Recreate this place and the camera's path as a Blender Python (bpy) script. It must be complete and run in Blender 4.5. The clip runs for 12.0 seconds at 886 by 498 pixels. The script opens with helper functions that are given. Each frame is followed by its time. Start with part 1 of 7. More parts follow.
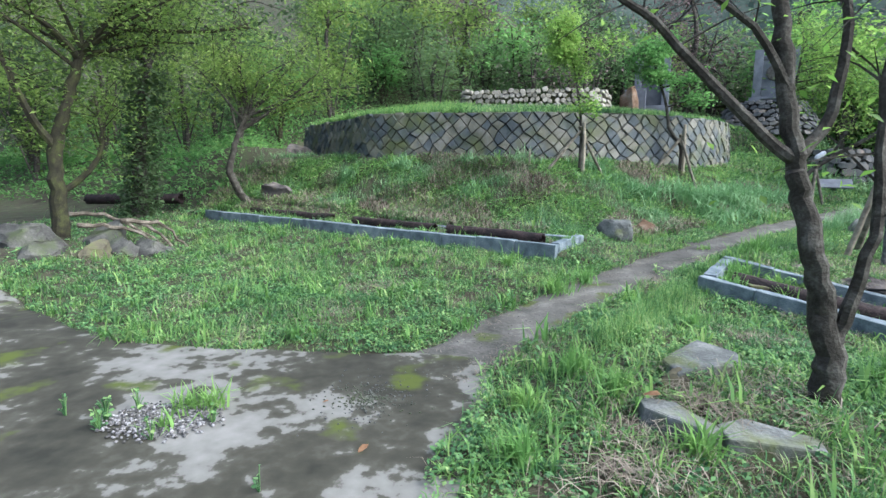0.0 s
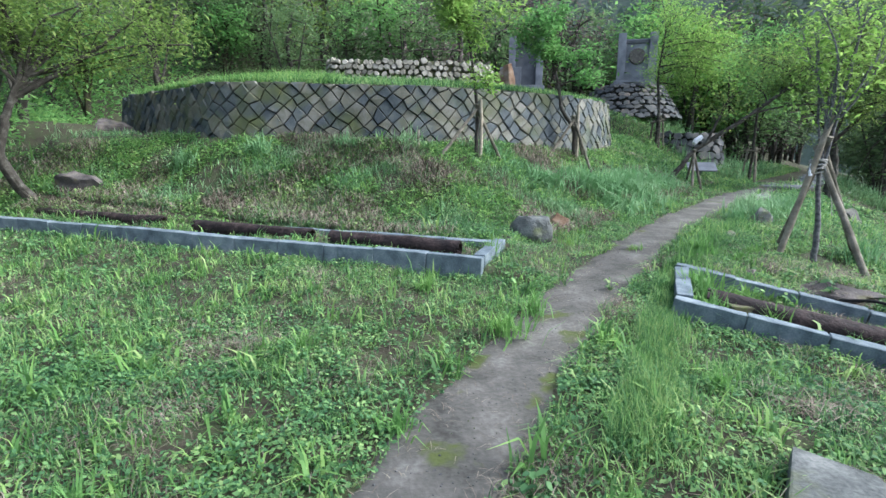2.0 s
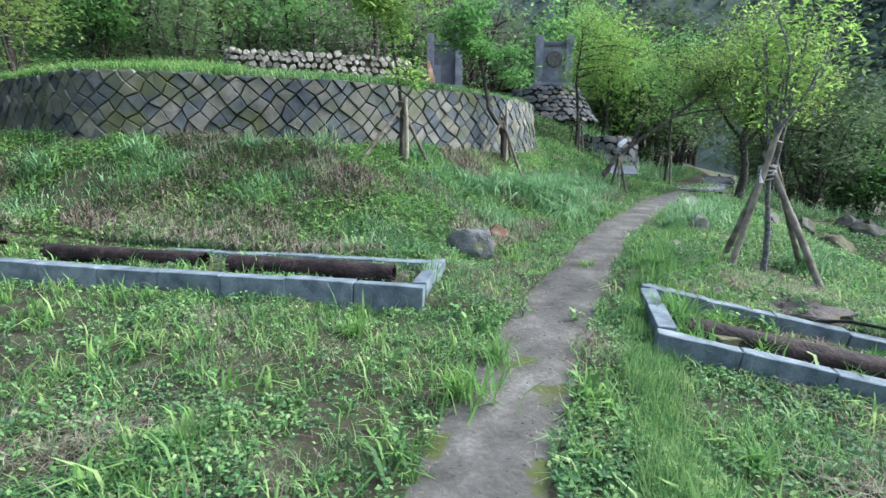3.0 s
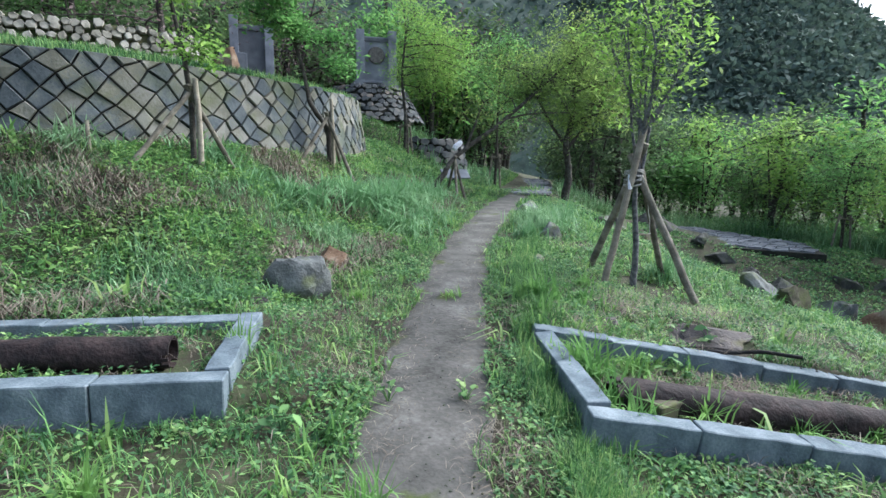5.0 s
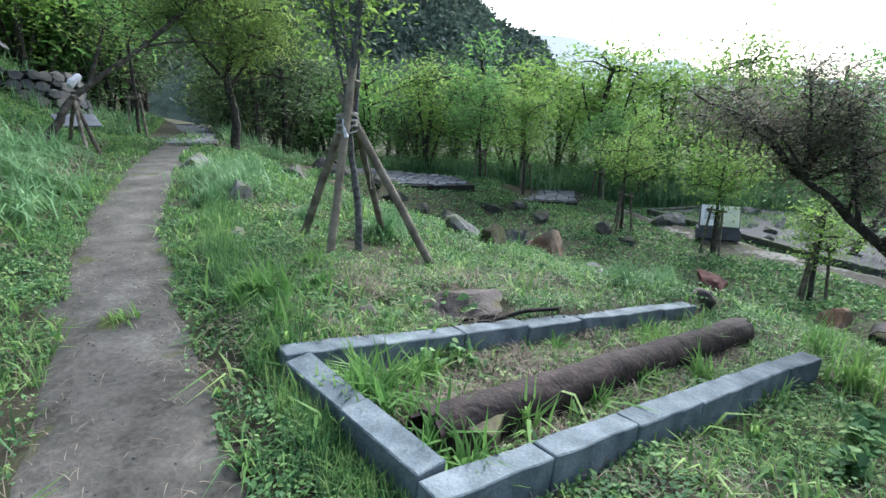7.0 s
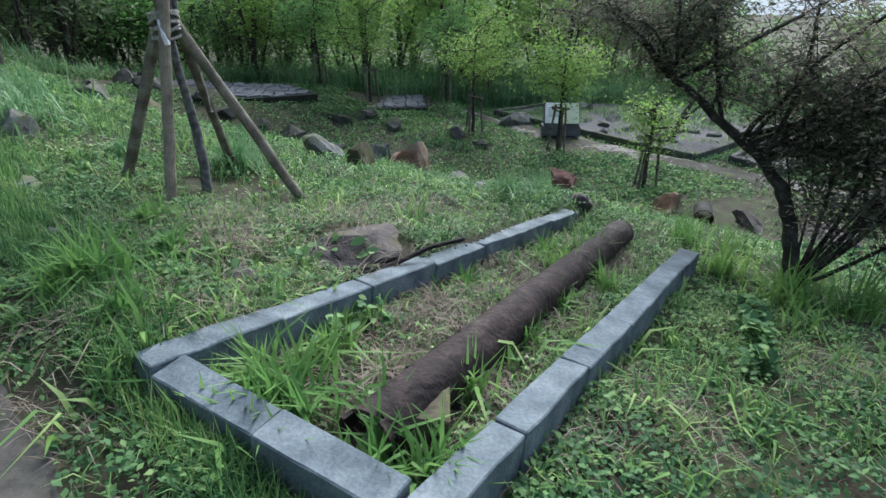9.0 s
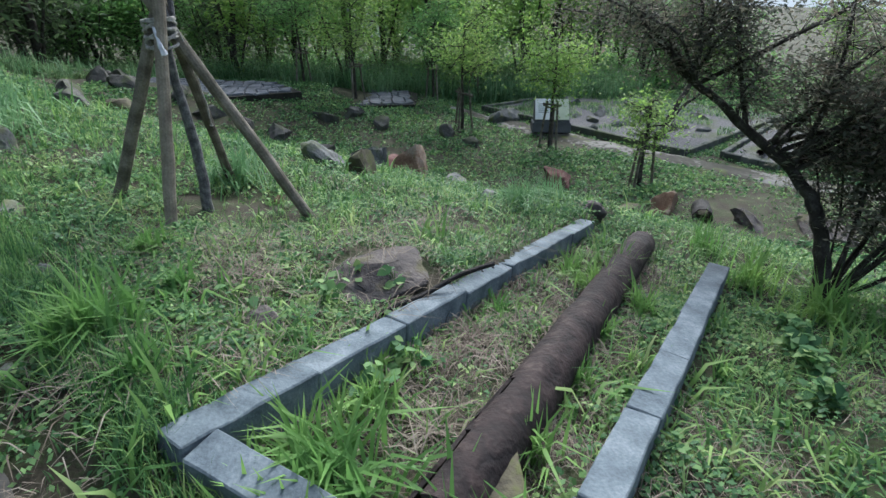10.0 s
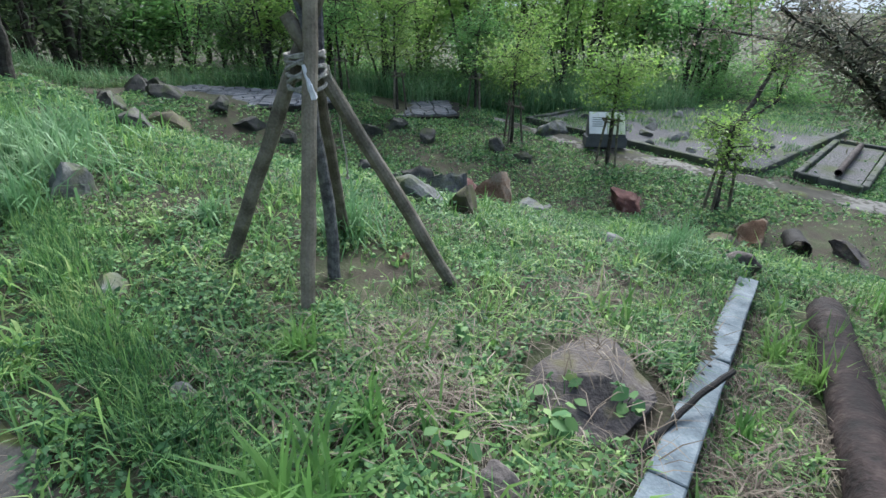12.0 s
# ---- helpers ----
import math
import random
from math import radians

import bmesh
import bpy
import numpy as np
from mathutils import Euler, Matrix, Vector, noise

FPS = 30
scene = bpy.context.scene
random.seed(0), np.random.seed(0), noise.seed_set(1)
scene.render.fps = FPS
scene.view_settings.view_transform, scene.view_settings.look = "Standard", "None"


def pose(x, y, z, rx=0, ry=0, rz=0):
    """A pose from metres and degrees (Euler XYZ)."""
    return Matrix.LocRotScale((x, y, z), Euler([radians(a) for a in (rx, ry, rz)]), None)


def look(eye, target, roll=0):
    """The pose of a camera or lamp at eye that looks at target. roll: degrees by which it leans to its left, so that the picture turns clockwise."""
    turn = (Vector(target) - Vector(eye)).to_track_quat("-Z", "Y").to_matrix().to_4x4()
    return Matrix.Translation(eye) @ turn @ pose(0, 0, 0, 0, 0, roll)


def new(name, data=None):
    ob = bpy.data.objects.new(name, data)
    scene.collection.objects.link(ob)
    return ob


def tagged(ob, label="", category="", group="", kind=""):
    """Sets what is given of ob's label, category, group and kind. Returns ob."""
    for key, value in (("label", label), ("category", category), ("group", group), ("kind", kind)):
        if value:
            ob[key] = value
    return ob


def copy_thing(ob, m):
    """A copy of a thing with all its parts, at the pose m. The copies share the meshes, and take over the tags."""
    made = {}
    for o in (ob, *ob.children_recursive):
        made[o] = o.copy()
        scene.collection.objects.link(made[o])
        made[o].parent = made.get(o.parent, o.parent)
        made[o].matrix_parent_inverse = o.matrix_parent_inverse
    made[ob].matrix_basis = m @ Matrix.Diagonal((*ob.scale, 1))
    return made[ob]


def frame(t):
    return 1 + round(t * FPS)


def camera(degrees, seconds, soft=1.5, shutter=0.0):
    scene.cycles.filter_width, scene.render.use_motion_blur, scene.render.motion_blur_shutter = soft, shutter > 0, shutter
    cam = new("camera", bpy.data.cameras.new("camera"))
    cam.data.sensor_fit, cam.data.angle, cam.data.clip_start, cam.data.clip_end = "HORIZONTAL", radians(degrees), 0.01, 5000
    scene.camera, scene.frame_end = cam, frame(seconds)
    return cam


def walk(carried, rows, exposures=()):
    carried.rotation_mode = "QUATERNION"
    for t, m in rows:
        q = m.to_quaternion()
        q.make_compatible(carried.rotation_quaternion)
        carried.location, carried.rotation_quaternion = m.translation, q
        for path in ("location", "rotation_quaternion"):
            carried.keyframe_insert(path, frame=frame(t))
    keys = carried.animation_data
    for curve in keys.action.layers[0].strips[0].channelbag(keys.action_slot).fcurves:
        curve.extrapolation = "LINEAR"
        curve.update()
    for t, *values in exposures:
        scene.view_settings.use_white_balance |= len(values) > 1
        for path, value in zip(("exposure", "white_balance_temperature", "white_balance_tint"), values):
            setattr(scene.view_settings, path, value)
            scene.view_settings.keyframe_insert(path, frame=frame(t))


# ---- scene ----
cam = camera(80.9, 12.0)
METRES, EYE, TILT, LEAN, TURN = 8.6, 1.42, -8.5, -0.5, 0.0
ROWS = [
    (0.0, 0.0, 0.0, 0.0, 0.0, -0.0, -0.0),
    (0.5, -0.0173, 0.0523, 0.0081, -3.06, -1.2, 0.5),
    (1.0, -0.0336, 0.1083, 0.0183, -6.19, -2.11, 0.89),
    (1.5, -0.0405, 0.1672, 0.0335, -10.91, -2.41, 1.53),
    (2.0, -0.032, 0.2332, 0.0483, -15.25, -2.55, 2.14),
    (2.5, -0.0298, 0.2981, 0.0609, -19.22, -2.63, 2.55),
    (3.0, -0.0137, 0.3563, 0.0702, -24.57, -2.83, 3.22),
    (5.0, 0.0723, 0.5249, 0.0936, -43.82, -3.95, 5.29),
    (5.5, 0.097, 0.5619, 0.098, -50.81, -5.83, 5.87),
    (6.0, 0.1237, 0.5864, 0.0985, -60.79, -8.19, 6.7),
    (6.5, 0.1532, 0.6097, 0.1044, -71.17, -10.92, 7.3),
    (7.0, 0.1735, 0.64, 0.1085, -80.13, -14.25, 7.62),
    (7.5, 0.1871, 0.654, 0.1054, -86.99, -18.21, 7.82),
    (9.5, 0.2562, 0.6901, 0.1176, -99.35, -27.67, 7.72),
    (10.0, 0.2768, 0.7041, 0.1249, -100.21, -27.79, 7.76),
    (10.5, 0.3019, 0.7112, 0.1307, -100.68, -27.74, 7.79),
    (11.0, 0.3268, 0.7343, 0.1334, -100.44, -27.49, 7.68),
    (11.5, 0.3528, 0.7675, 0.1416, -99.87, -27.39, 7.6),
    (12.0, 0.3907, 0.801, 0.1508, -98.79, -27.33, 7.59),
]
EXPOSURE = [(0.0, 1.52, 5600, 8), (1.0, 1.42, 5600, 8), (2.0, 1.5, 5600, 8), (3.0, 1.57, 5600, 8), (5.5, 1.35, 5600, 8), (7.5, 1.25, 5700, 8), (9.5, 0.93, 5700, 8), (12.0, 1.15, 5700, 8)]
walk(cam, [(t, pose(0, 0, EYE, TILT, LEAN, TURN) @ pose(METRES * x, METRES * y, METRES * z, 90 + pitch, roll, yaw)) for t, x, y, z, yaw, pitch, roll in ROWS], EXPOSURE)

# ---- world and light ----
SUN_ELEVATION, SUN_TURN = 42.0, 110.0
world = bpy.data.worlds.new("sky_world")
scene.world = world
world.use_nodes = True
wn, wl = world.node_tree.nodes, world.node_tree.links
sky = wn.new("ShaderNodeTexSky")
sky.sky_type, sky.sun_disc = "NISHITA", False
sky.sun_elevation, sky.sun_rotation = radians(SUN_ELEVATION), radians(SUN_TURN)
sky.air_density, sky.dust_density, sky.ozone_density = 1.0, 6.0, 1.0
haze = wn.new("ShaderNodeHueSaturation")
haze.inputs["Saturation"].default_value = 0.65
wl.new(sky.outputs["Color"], haze.inputs["Color"])
wl.new(haze.outputs["Color"], wn["Background"].inputs["Color"])
wn["Background"].inputs["Strength"].default_value = 0.15
sun_data = bpy.data.lights.new("sun", "SUN")
sun_data.energy, sun_data.angle, sun_data.color = 1.4, radians(40), (1.0, 0.96, 0.9)
sun = new("sun", sun_data)
sun.matrix_world = look((30 * math.sin(radians(SUN_TURN)), 30 * math.cos(radians(SUN_TURN)), 30 * math.tan(radians(SUN_ELEVATION))), (0, 0, 0))

# ---- materials ----
def surface(name, stops, scale=6.0, fine=60.0, rough=0.85, bump=0.3, metal=0.0, translucent=0.0, island=0.0, detail=5.0, spots=None, obj_random=0.0):
    """A procedural surface: a coarse noise through a colour ramp, fine grain, bump; optional spots and per-piece variation."""
    m = bpy.data.materials.new(name)
    m.use_nodes = True
    n, l = m.node_tree.nodes, m.node_tree.links
    bsdf = n["Principled BSDF"]
    bsdf.inputs["Roughness"].default_value = rough
    bsdf.inputs["Metallic"].default_value = metal
    if "Specular IOR Level" in bsdf.inputs:
        bsdf.inputs["Specular IOR Level"].default_value = 0.25
    geo = n.new("ShaderNodeNewGeometry")
    big = n.new("ShaderNodeTexNoise")
    big.inputs["Scale"].default_value, big.inputs["Detail"].default_value = scale, detail
    l.new(geo.outputs["Position"], big.inputs["Vector"])
    small = n.new("ShaderNodeTexNoise")
    small.inputs["Scale"].default_value, small.inputs["Detail"].default_value = fine, 4.0
    l.new(geo.outputs["Position"], small.inputs["Vector"])
    fac = n.new("ShaderNodeMath")
    fac.operation = "MULTIPLY_ADD"
    l.new(small.outputs["Fac"], fac.inputs[0])
    fac.inputs[1].default_value = 0.45
    l.new(big.outputs["Fac"], fac.inputs[2])
    last = fac.outputs[0]
    shift = 0.225
    if island or obj_random:
        if island:
            src = geo.outputs["Random Per Island"]
        else:
            src = n.new("ShaderNodeObjectInfo").outputs["Random"]
        add = n.new("ShaderNodeMath")
        add.operation = "MULTIPLY_ADD"
        l.new(src, add.inputs[0])
        add.inputs[1].default_value = island or obj_random
        l.new(last, add.inputs[2])
        last = add.outputs[0]
        shift += 0.5 * (island or obj_random)
    sub = n.new("ShaderNodeMath")
    sub.operation = "SUBTRACT"
    l.new(last, sub.inputs[0])
    sub.inputs[1].default_value = shift
    ramp = n.new("ShaderNodeValToRGB")
    while len(ramp.color_ramp.elements) < len(stops):
        ramp.color_ramp.elements.new(0.5)
    for e, (p, c) in zip(ramp.color_ramp.elements, stops):
        e.position, e.color = p, (*c, 1)
    l.new(sub.outputs[0], ramp.inputs["Fac"])
    colour = ramp.outputs["Color"]
    if spots:
        s_scale, s_lo, s_hi, s_col = spots
        sp = n.new("ShaderNodeTexNoise")
        sp.inputs["Scale"].default_value, sp.inputs["Detail"].default_value = s_scale, 6.0
        l.new(geo.outputs["Position"], sp.inputs["Vector"])
        mr = n.new("ShaderNodeMapRange")
        mr.inputs["From Min"].default_value, mr.inputs["From Max"].default_value = s_lo, s_hi
        l.new(sp.outputs["Fac"], mr.inputs["Value"])
        mix = n.new("ShaderNodeMixRGB")
        l.new(mr.outputs["Result"], mix.inputs["Fac"])
        l.new(colour, mix.inputs["Color1"])
        mix.inputs["Color2"].default_value = (*s_col, 1)
        colour = mix.outputs["Color"]
    l.new(colour, bsdf.inputs["Base Color"])
    if bump:
        b = n.new("ShaderNodeBump")
        b.inputs["Strength"].default_value, b.inputs["Distance"].default_value = bump, 0.02
        l.new(fac.outputs[0], b.inputs["Height"])
        l.new(b.outputs["Normal"], bsdf.inputs["Normal"])
    if translucent:
        tr = n.new("ShaderNodeBsdfTranslucent")
        l.new(colour, tr.inputs["Color"])
        ms = n.new("ShaderNodeMixShader")
        ms.inputs["Fac"].default_value = translucent
        l.new(bsdf.outputs["BSDF"], ms.inputs[1])
        l.new(tr.outputs["BSDF"], ms.inputs[2])
        l.new(ms.outputs["Shader"], n["Material Output"].inputs["Surface"])
    return m


M_SOIL = surface("soil", [(0.25, (0.022, 0.019, 0.013)), (0.45, (0.046, 0.041, 0.027)), (0.58, (0.038, 0.052, 0.021)), (0.75, (0.10, 0.085, 0.06))], 3.5, 45, 0.95, 0.8)
M_BANK = surface("hill_soil", [(0.3, (0.03, 0.03, 0.015)), (0.5, (0.05, 0.07, 0.025)), (0.7, (0.10, 0.09, 0.05))], 0.8, 9, 0.95, 0.8)
M_PATH = surface("trodden_path", [(0.25, (0.036, 0.035, 0.030)), (0.42, (0.068, 0.066, 0.059)), (0.56, (0.090, 0.086, 0.077)), (0.66, (0.12, 0.115, 0.104)), (0.85, (0.19, 0.185, 0.17))], 3.2, 30, 0.93, 0.8, spots=(2.6, 0.60, 0.66, (0.06, 0.075, 0.022)))
M_CONC = surface("old_concrete", [(0.30, (0.020, 0.020, 0.015)), (0.46, (0.040, 0.039, 0.029)), (0.515, (0.056, 0.055, 0.043)), (0.54, (0.14, 0.138, 0.125)), (0.75, (0.21, 0.207, 0.193))], 0.85, 8, 0.9, 0.35, spots=(1.9, 0.58, 0.66, (0.06, 0.078, 0.014)), detail=6.0)
M_SLATE = surface("kerb_stone", [(0.25, (0.065, 0.085, 0.10)), (0.5, (0.12, 0.15, 0.17)), (0.75, (0.20, 0.235, 0.255))], 7, 70, 0.85, 0.4, obj_random=0.15)
M_OLDKERB = surface("old_kerb", [(0.25, (0.035, 0.042, 0.036)), (0.5, (0.07, 0.078, 0.068)), (0.75, (0.13, 0.135, 0.12))], 4, 50, 0.9, 0.5, obj_random=0.25, spots=(1.5, 0.5, 0.7, (0.06, 0.08, 0.03)))
M_WALL = surface("wall_stone", [(0.1, (0.05, 0.060, 0.068)), (0.35, (0.085, 0.098, 0.104)), (0.5, (0.115, 0.123, 0.116)), (0.66, (0.13, 0.127, 0.098)), (0.9, (0.19, 0.187, 0.165))], 3.5, 30, 0.9, 0.9, obj_random=0.7, spots=(1.6, 0.5, 0.72, (0.085, 0.10, 0.045)))
M_WALLFAR = surface("wall_stone_joined", [(0.1, (0.05, 0.060, 0.068)), (0.35, (0.085, 0.098, 0.104)), (0.5, (0.115, 0.123, 0.116)), (0.66, (0.13, 0.127, 0.098)), (0.9, (0.19, 0.187, 0.165))], 3.5, 30, 0.9, 0.9, island=0.7, spots=(1.6, 0.5, 0.72, (0.085, 0.10, 0.045)))
M_JOINT = surface("wall_joint", [(0.3, (0.012, 0.012, 0.010)), (0.7, (0.03, 0.03, 0.024))], 5, 40, 0.95, 0.4)
M_COBBLE = surface("pale_cobble", [(0.2, (0.10, 0.097, 0.078)), (0.5, (0.20, 0.19, 0.155)), (0.8, (0.32, 0.305, 0.265))], 4, 40, 0.85, 0.3, obj_random=0.4)
M_RUBBLE = surface("rubble_stone", [(0.2, (0.04, 0.045, 0.05)), (0.5, (0.09, 0.095, 0.10)), (0.75, (0.13, 0.125, 0.12)), (0.92, (0.22, 0.17, 0.14))], 3, 30, 0.9, 0.5, obj_random=0.5)
M_ROCK = surface("grey_rock", [(0.25, (0.05, 0.054, 0.052)), (0.5, (0.105, 0.112, 0.108)), (0.75, (0.20, 0.205, 0.195))], 5, 45, 0.9, 0.8, spots=(4, 0.52, 0.68, (0.10, 0.115, 0.055)))
M_DARKROCK = surface("dark_rock", [(0.25, (0.028, 0.027, 0.026)), (0.5, (0.06, 0.06, 0.055)), (0.75, (0.12, 0.12, 0.105))], 4, 40, 0.92, 0.8, spots=(3, 0.5, 0.68, (0.055, 0.07, 0.03)))
M_ROCKB = surface("brown_rock", [(0.25, (0.036, 0.033, 0.034)), (0.45, (0.075, 0.067, 0.065)), (0.6, (0.105, 0.094, 0.086)), (0.8, (0.18, 0.16, 0.14))], 6, 45, 0.9, 0.9, spots=(5, 0.55, 0.66, (0.09, 0.085, 0.05)))
M_ORANGE = surface("orange_rock", [(0.3, (0.08, 0.045, 0.025)), (0.5, (0.15, 0.10, 0.065)), (0.65, (0.21, 0.17, 0.13)), (0.8, (0.28, 0.25, 0.225))], 3.2, 40, 0.9, 0.6)
M_RED = surface("red_rock", [(0.3, (0.06, 0.03, 0.028)), (0.6, (0.13, 0.06, 0.05)), (0.8, (0.25, 0.18, 0.15))], 5, 45, 0.85, 0.6)
M_MOSSY = surface("mossy_block", [(0.3, (0.05, 0.045, 0.033)), (0.5, (0.09, 0.083, 0.055)), (0.7, (0.09, 0.105, 0.035))], 5, 45, 0.95, 0.6)
M_RUST = surface("rusted_iron", [(0.2, (0.006, 0.005, 0.006)), (0.42, (0.014, 0.010, 0.010)), (0.58, (0.027, 0.018, 0.017)), (0.82, (0.075, 0.056, 0.05))], 8, 34, 0.8, 1.0, detail=8.0)
M_POLE = surface("weathered_pole", [(0.25, (0.055, 0.05, 0.038)), (0.5, (0.12, 0.108, 0.083)), (0.75, (0.24, 0.215, 0.175))], 9, 80, 0.9, 0.4, obj_random=0.2)
M_PALEPOLE = surface("pale_pole", [(0.25, (0.13, 0.11, 0.085)), (0.5, (0.24, 0.21, 0.16)), (0.75, (0.36, 0.32, 0.26))], 9, 80, 0.9, 0.4)
M_ROPE = surface("rope", [(0.3, (0.20, 0.19, 0.17)), (0.7, (0.42, 0.41, 0.38))], 40, 200, 0.9, 0.4)
M_CLOTH = surface("cloth", [(0.3, (0.55, 0.55, 0.6)), (0.7, (0.78, 0.78, 0.82))], 30, 100, 0.9, 0.3)
M_WRAP = surface("trunk_wrap", [(0.3, (0.05, 0.05, 0.055)), (0.5, (0.11, 0.11, 0.115)), (0.75, (0.22, 0.22, 0.22))], 25, 90, 0.9, 0.5)
M_BARK = surface("dark_bark", [(0.25, (0.018, 0.016, 0.013)), (0.5, (0.042, 0.038, 0.031)), (0.75, (0.10, 0.096, 0.084))], 10, 60, 0.95, 0.8)
M_MOSSBARK = surface("mossy_bark", [(0.25, (0.011, 0.010, 0.007)), (0.5, (0.025, 0.024, 0.014)), (0.7, (0.045, 0.052, 0.018))], 8, 60, 0.95, 0.8)
M_BLACK = surface("black_iron", [(0.3, (0.006, 0.006, 0.006)), (0.7, (0.018, 0.017, 0.016))], 8, 60, 0.8, 0.4)
M_GRANITE = surface("monument_granite", [(0.25, (0.11, 0.12, 0.14)), (0.5, (0.18, 0.19, 0.22)), (0.75, (0.26, 0.27, 0.30))], 3, 70, 0.8, 0.15)
M_GRANDARK = surface("monument_inset", [(0.25, (0.06, 0.065, 0.075)), (0.75, (0.13, 0.135, 0.15))], 3, 70, 0.8, 0.15)
M_DISC = surface("monument_relief", [(0.25, (0.06, 0.055, 0.05)), (0.75, (0.17, 0.155, 0.14))], 14, 70, 0.8, 0.8)
M_PAVE = surface("paving_stone", [(0.25, (0.07, 0.078, 0.088)), (0.5, (0.115, 0.125, 0.14)), (0.75, (0.18, 0.19, 0.21))], 3, 40, 0.85, 0.4, obj_random=0.35)
M_GRAVEL = surface("grey_gravel", [(0.25, (0.04, 0.042, 0.043)), (0.5, (0.085, 0.086, 0.09)), (0.75, (0.18, 0.18, 0.182))], 25, 120, 0.9, 1.0, spots=(1.2, 0.5, 0.65, (0.06, 0.075, 0.035)))
M_PEBBLE = surface("white_pebbles", [(0.25, (0.06, 0.058, 0.056)), (0.5, (0.13, 0.126, 0.128)), (0.75, (0.27, 0.265, 0.268))], 5, 90, 0.85, 0.3, island=0.6)
M_SIGNWHITE = surface("sign_panel", [(0.3, (0.55, 0.58, 0.62)), (0.7, (0.72, 0.74, 0.76))], 3, 60, 0.35, 0.0)
M_SIGNGREEN = surface("sign_board", [(0.3, (0.45, 0.50, 0.38)), (0.7, (0.60, 0.64, 0.50))], 3, 60, 0.4, 0.0)
M_SIGNBAR = surface("sign_print", [(0.3, (0.12, 0.13, 0.15)), (0.7, (0.2, 0.21, 0.23))], 3, 60, 0.5, 0.0)
M_LOG = surface("rotten_wood", [(0.25, (0.04, 0.032, 0.024)), (0.5, (0.10, 0.085, 0.065)), (0.75, (0.26, 0.23, 0.19))], 8, 60, 0.95, 0.8)
M_DEADLEAF = surface("dead_leaf", [(0.3, (0.14, 0.07, 0.035)), (0.7, (0.26, 0.15, 0.08))], 20, 60, 0.8, 0.3)
G1, G2, G3, G4 = (0.034, 0.092, 0.037), (0.088, 0.205, 0.069), (0.185, 0.335, 0.100), (0.31, 0.42, 0.156)
M_GRASS = surface("grass_blades", [(0.15, G1), (0.42, G2), (0.68, G3), (0.88, G4)], 0.9, 4, 0.6, 0, translucent=0.35, island=0.7)
M_LIME = surface("young_grass", [(0.15, (0.06, 0.14, 0.043)), (0.42, (0.13, 0.27, 0.072)), (0.7, (0.24, 0.40, 0.109)), (0.9, (0.36, 0.46, 0.189))], 0.9, 4, 0.55, 0, translucent=0.45, island=0.6)
M_WEED = surface("weed_leaves", [(0.15, (0.034, 0.088, 0.038)), (0.45, (0.088, 0.20, 0.077)), (0.72, (0.19, 0.335, 0.114)), (0.9, (0.30, 0.42, 0.156))], 0.8, 4, 0.6, 0, translucent=0.35, island=0.6)
M_REED = surface("reed_blades", [(0.15, (0.075, 0.165, 0.072)), (0.5, (0.155, 0.30, 0.13)), (0.85, (0.29, 0.43, 0.23))], 0.7, 4, 0.55, 0, translucent=0.3, island=0.6)
M_STRAW = surface("dry_straw", [(0.2, (0.08, 0.066, 0.048)), (0.5, (0.16, 0.135, 0.102)), (0.85, (0.30, 0.265, 0.21))], 1.5, 6, 0.85, 0, island=0.6)
M_LEAFY = surface("spring_leaves", [(0.15, (0.09, 0.19, 0.035)), (0.5, (0.19, 0.335, 0.07)), (0.85, (0.32, 0.445, 0.125))], 0.6, 4, 0.55, 0, translucent=0.6, island=0.38)
M_LEAFG = surface("green_leaves", [(0.15, (0.06, 0.15, 0.046)), (0.5, (0.14, 0.30, 0.086)), (0.85, (0.26, 0.44, 0.138))], 0.6, 4, 0.55, 0, translucent=0.6, island=0.38)
M_LEAFOL = surface("olive_leaves", [(0.15, (0.075, 0.13, 0.035)), (0.5, (0.16, 0.255, 0.06)), (0.8, (0.28, 0.37, 0.10)), (0.95, (0.36, 0.33, 0.18))], 0.6, 4, 0.55, 0, translucent=0.6, island=0.38)
M_LEAFDK = surface("dark_leaves", [(0.15, (0.032, 0.058, 0.028)), (0.5, (0.066, 0.11, 0.048)), (0.85, (0.12, 0.17, 0.075))], 0.5, 3, 0.7, 0, translucent=0.45, island=0.38)
# Duller leaf green with the wood's shade put into the colour.
M_LEAFSH = surface("shade_toned_leaves", [(0.15, (0.055, 0.105, 0.045)), (0.5, (0.115, 0.195, 0.08)), (0.85, (0.20, 0.28, 0.12))], 0.5, 3, 0.55, 0, translucent=0.55, island=0.38)
M_LEAFBR = surface("bronze_leaves", [(0.15, (0.065, 0.078, 0.055)), (0.45, (0.13, 0.15, 0.10)), (0.7, (0.20, 0.165, 0.13)), (0.9, (0.25, 0.28, 0.17))], 0.9, 4, 0.6, 0, translucent=0.5, island=0.6)
M_LEAFPU = surface("purple_twigs", [(0.2, (0.07, 0.05, 0.053)), (0.6, (0.15, 0.112, 0.112)), (0.9, (0.23, 0.185, 0.165))], 0.5, 3, 0.8, 0, translucent=0.3, island=0.6)
# Foliage green lightened and blued: the haze before the cliff is in the colour.
M_CLIFFTREE = surface("misty_cliff_foliage", [(0.15, (0.052, 0.080, 0.068)), (0.5, (0.080, 0.122, 0.098)), (0.85, (0.12, 0.17, 0.125))], 0.02, 0.2, 0.9, 0, translucent=0.2, island=0.8)
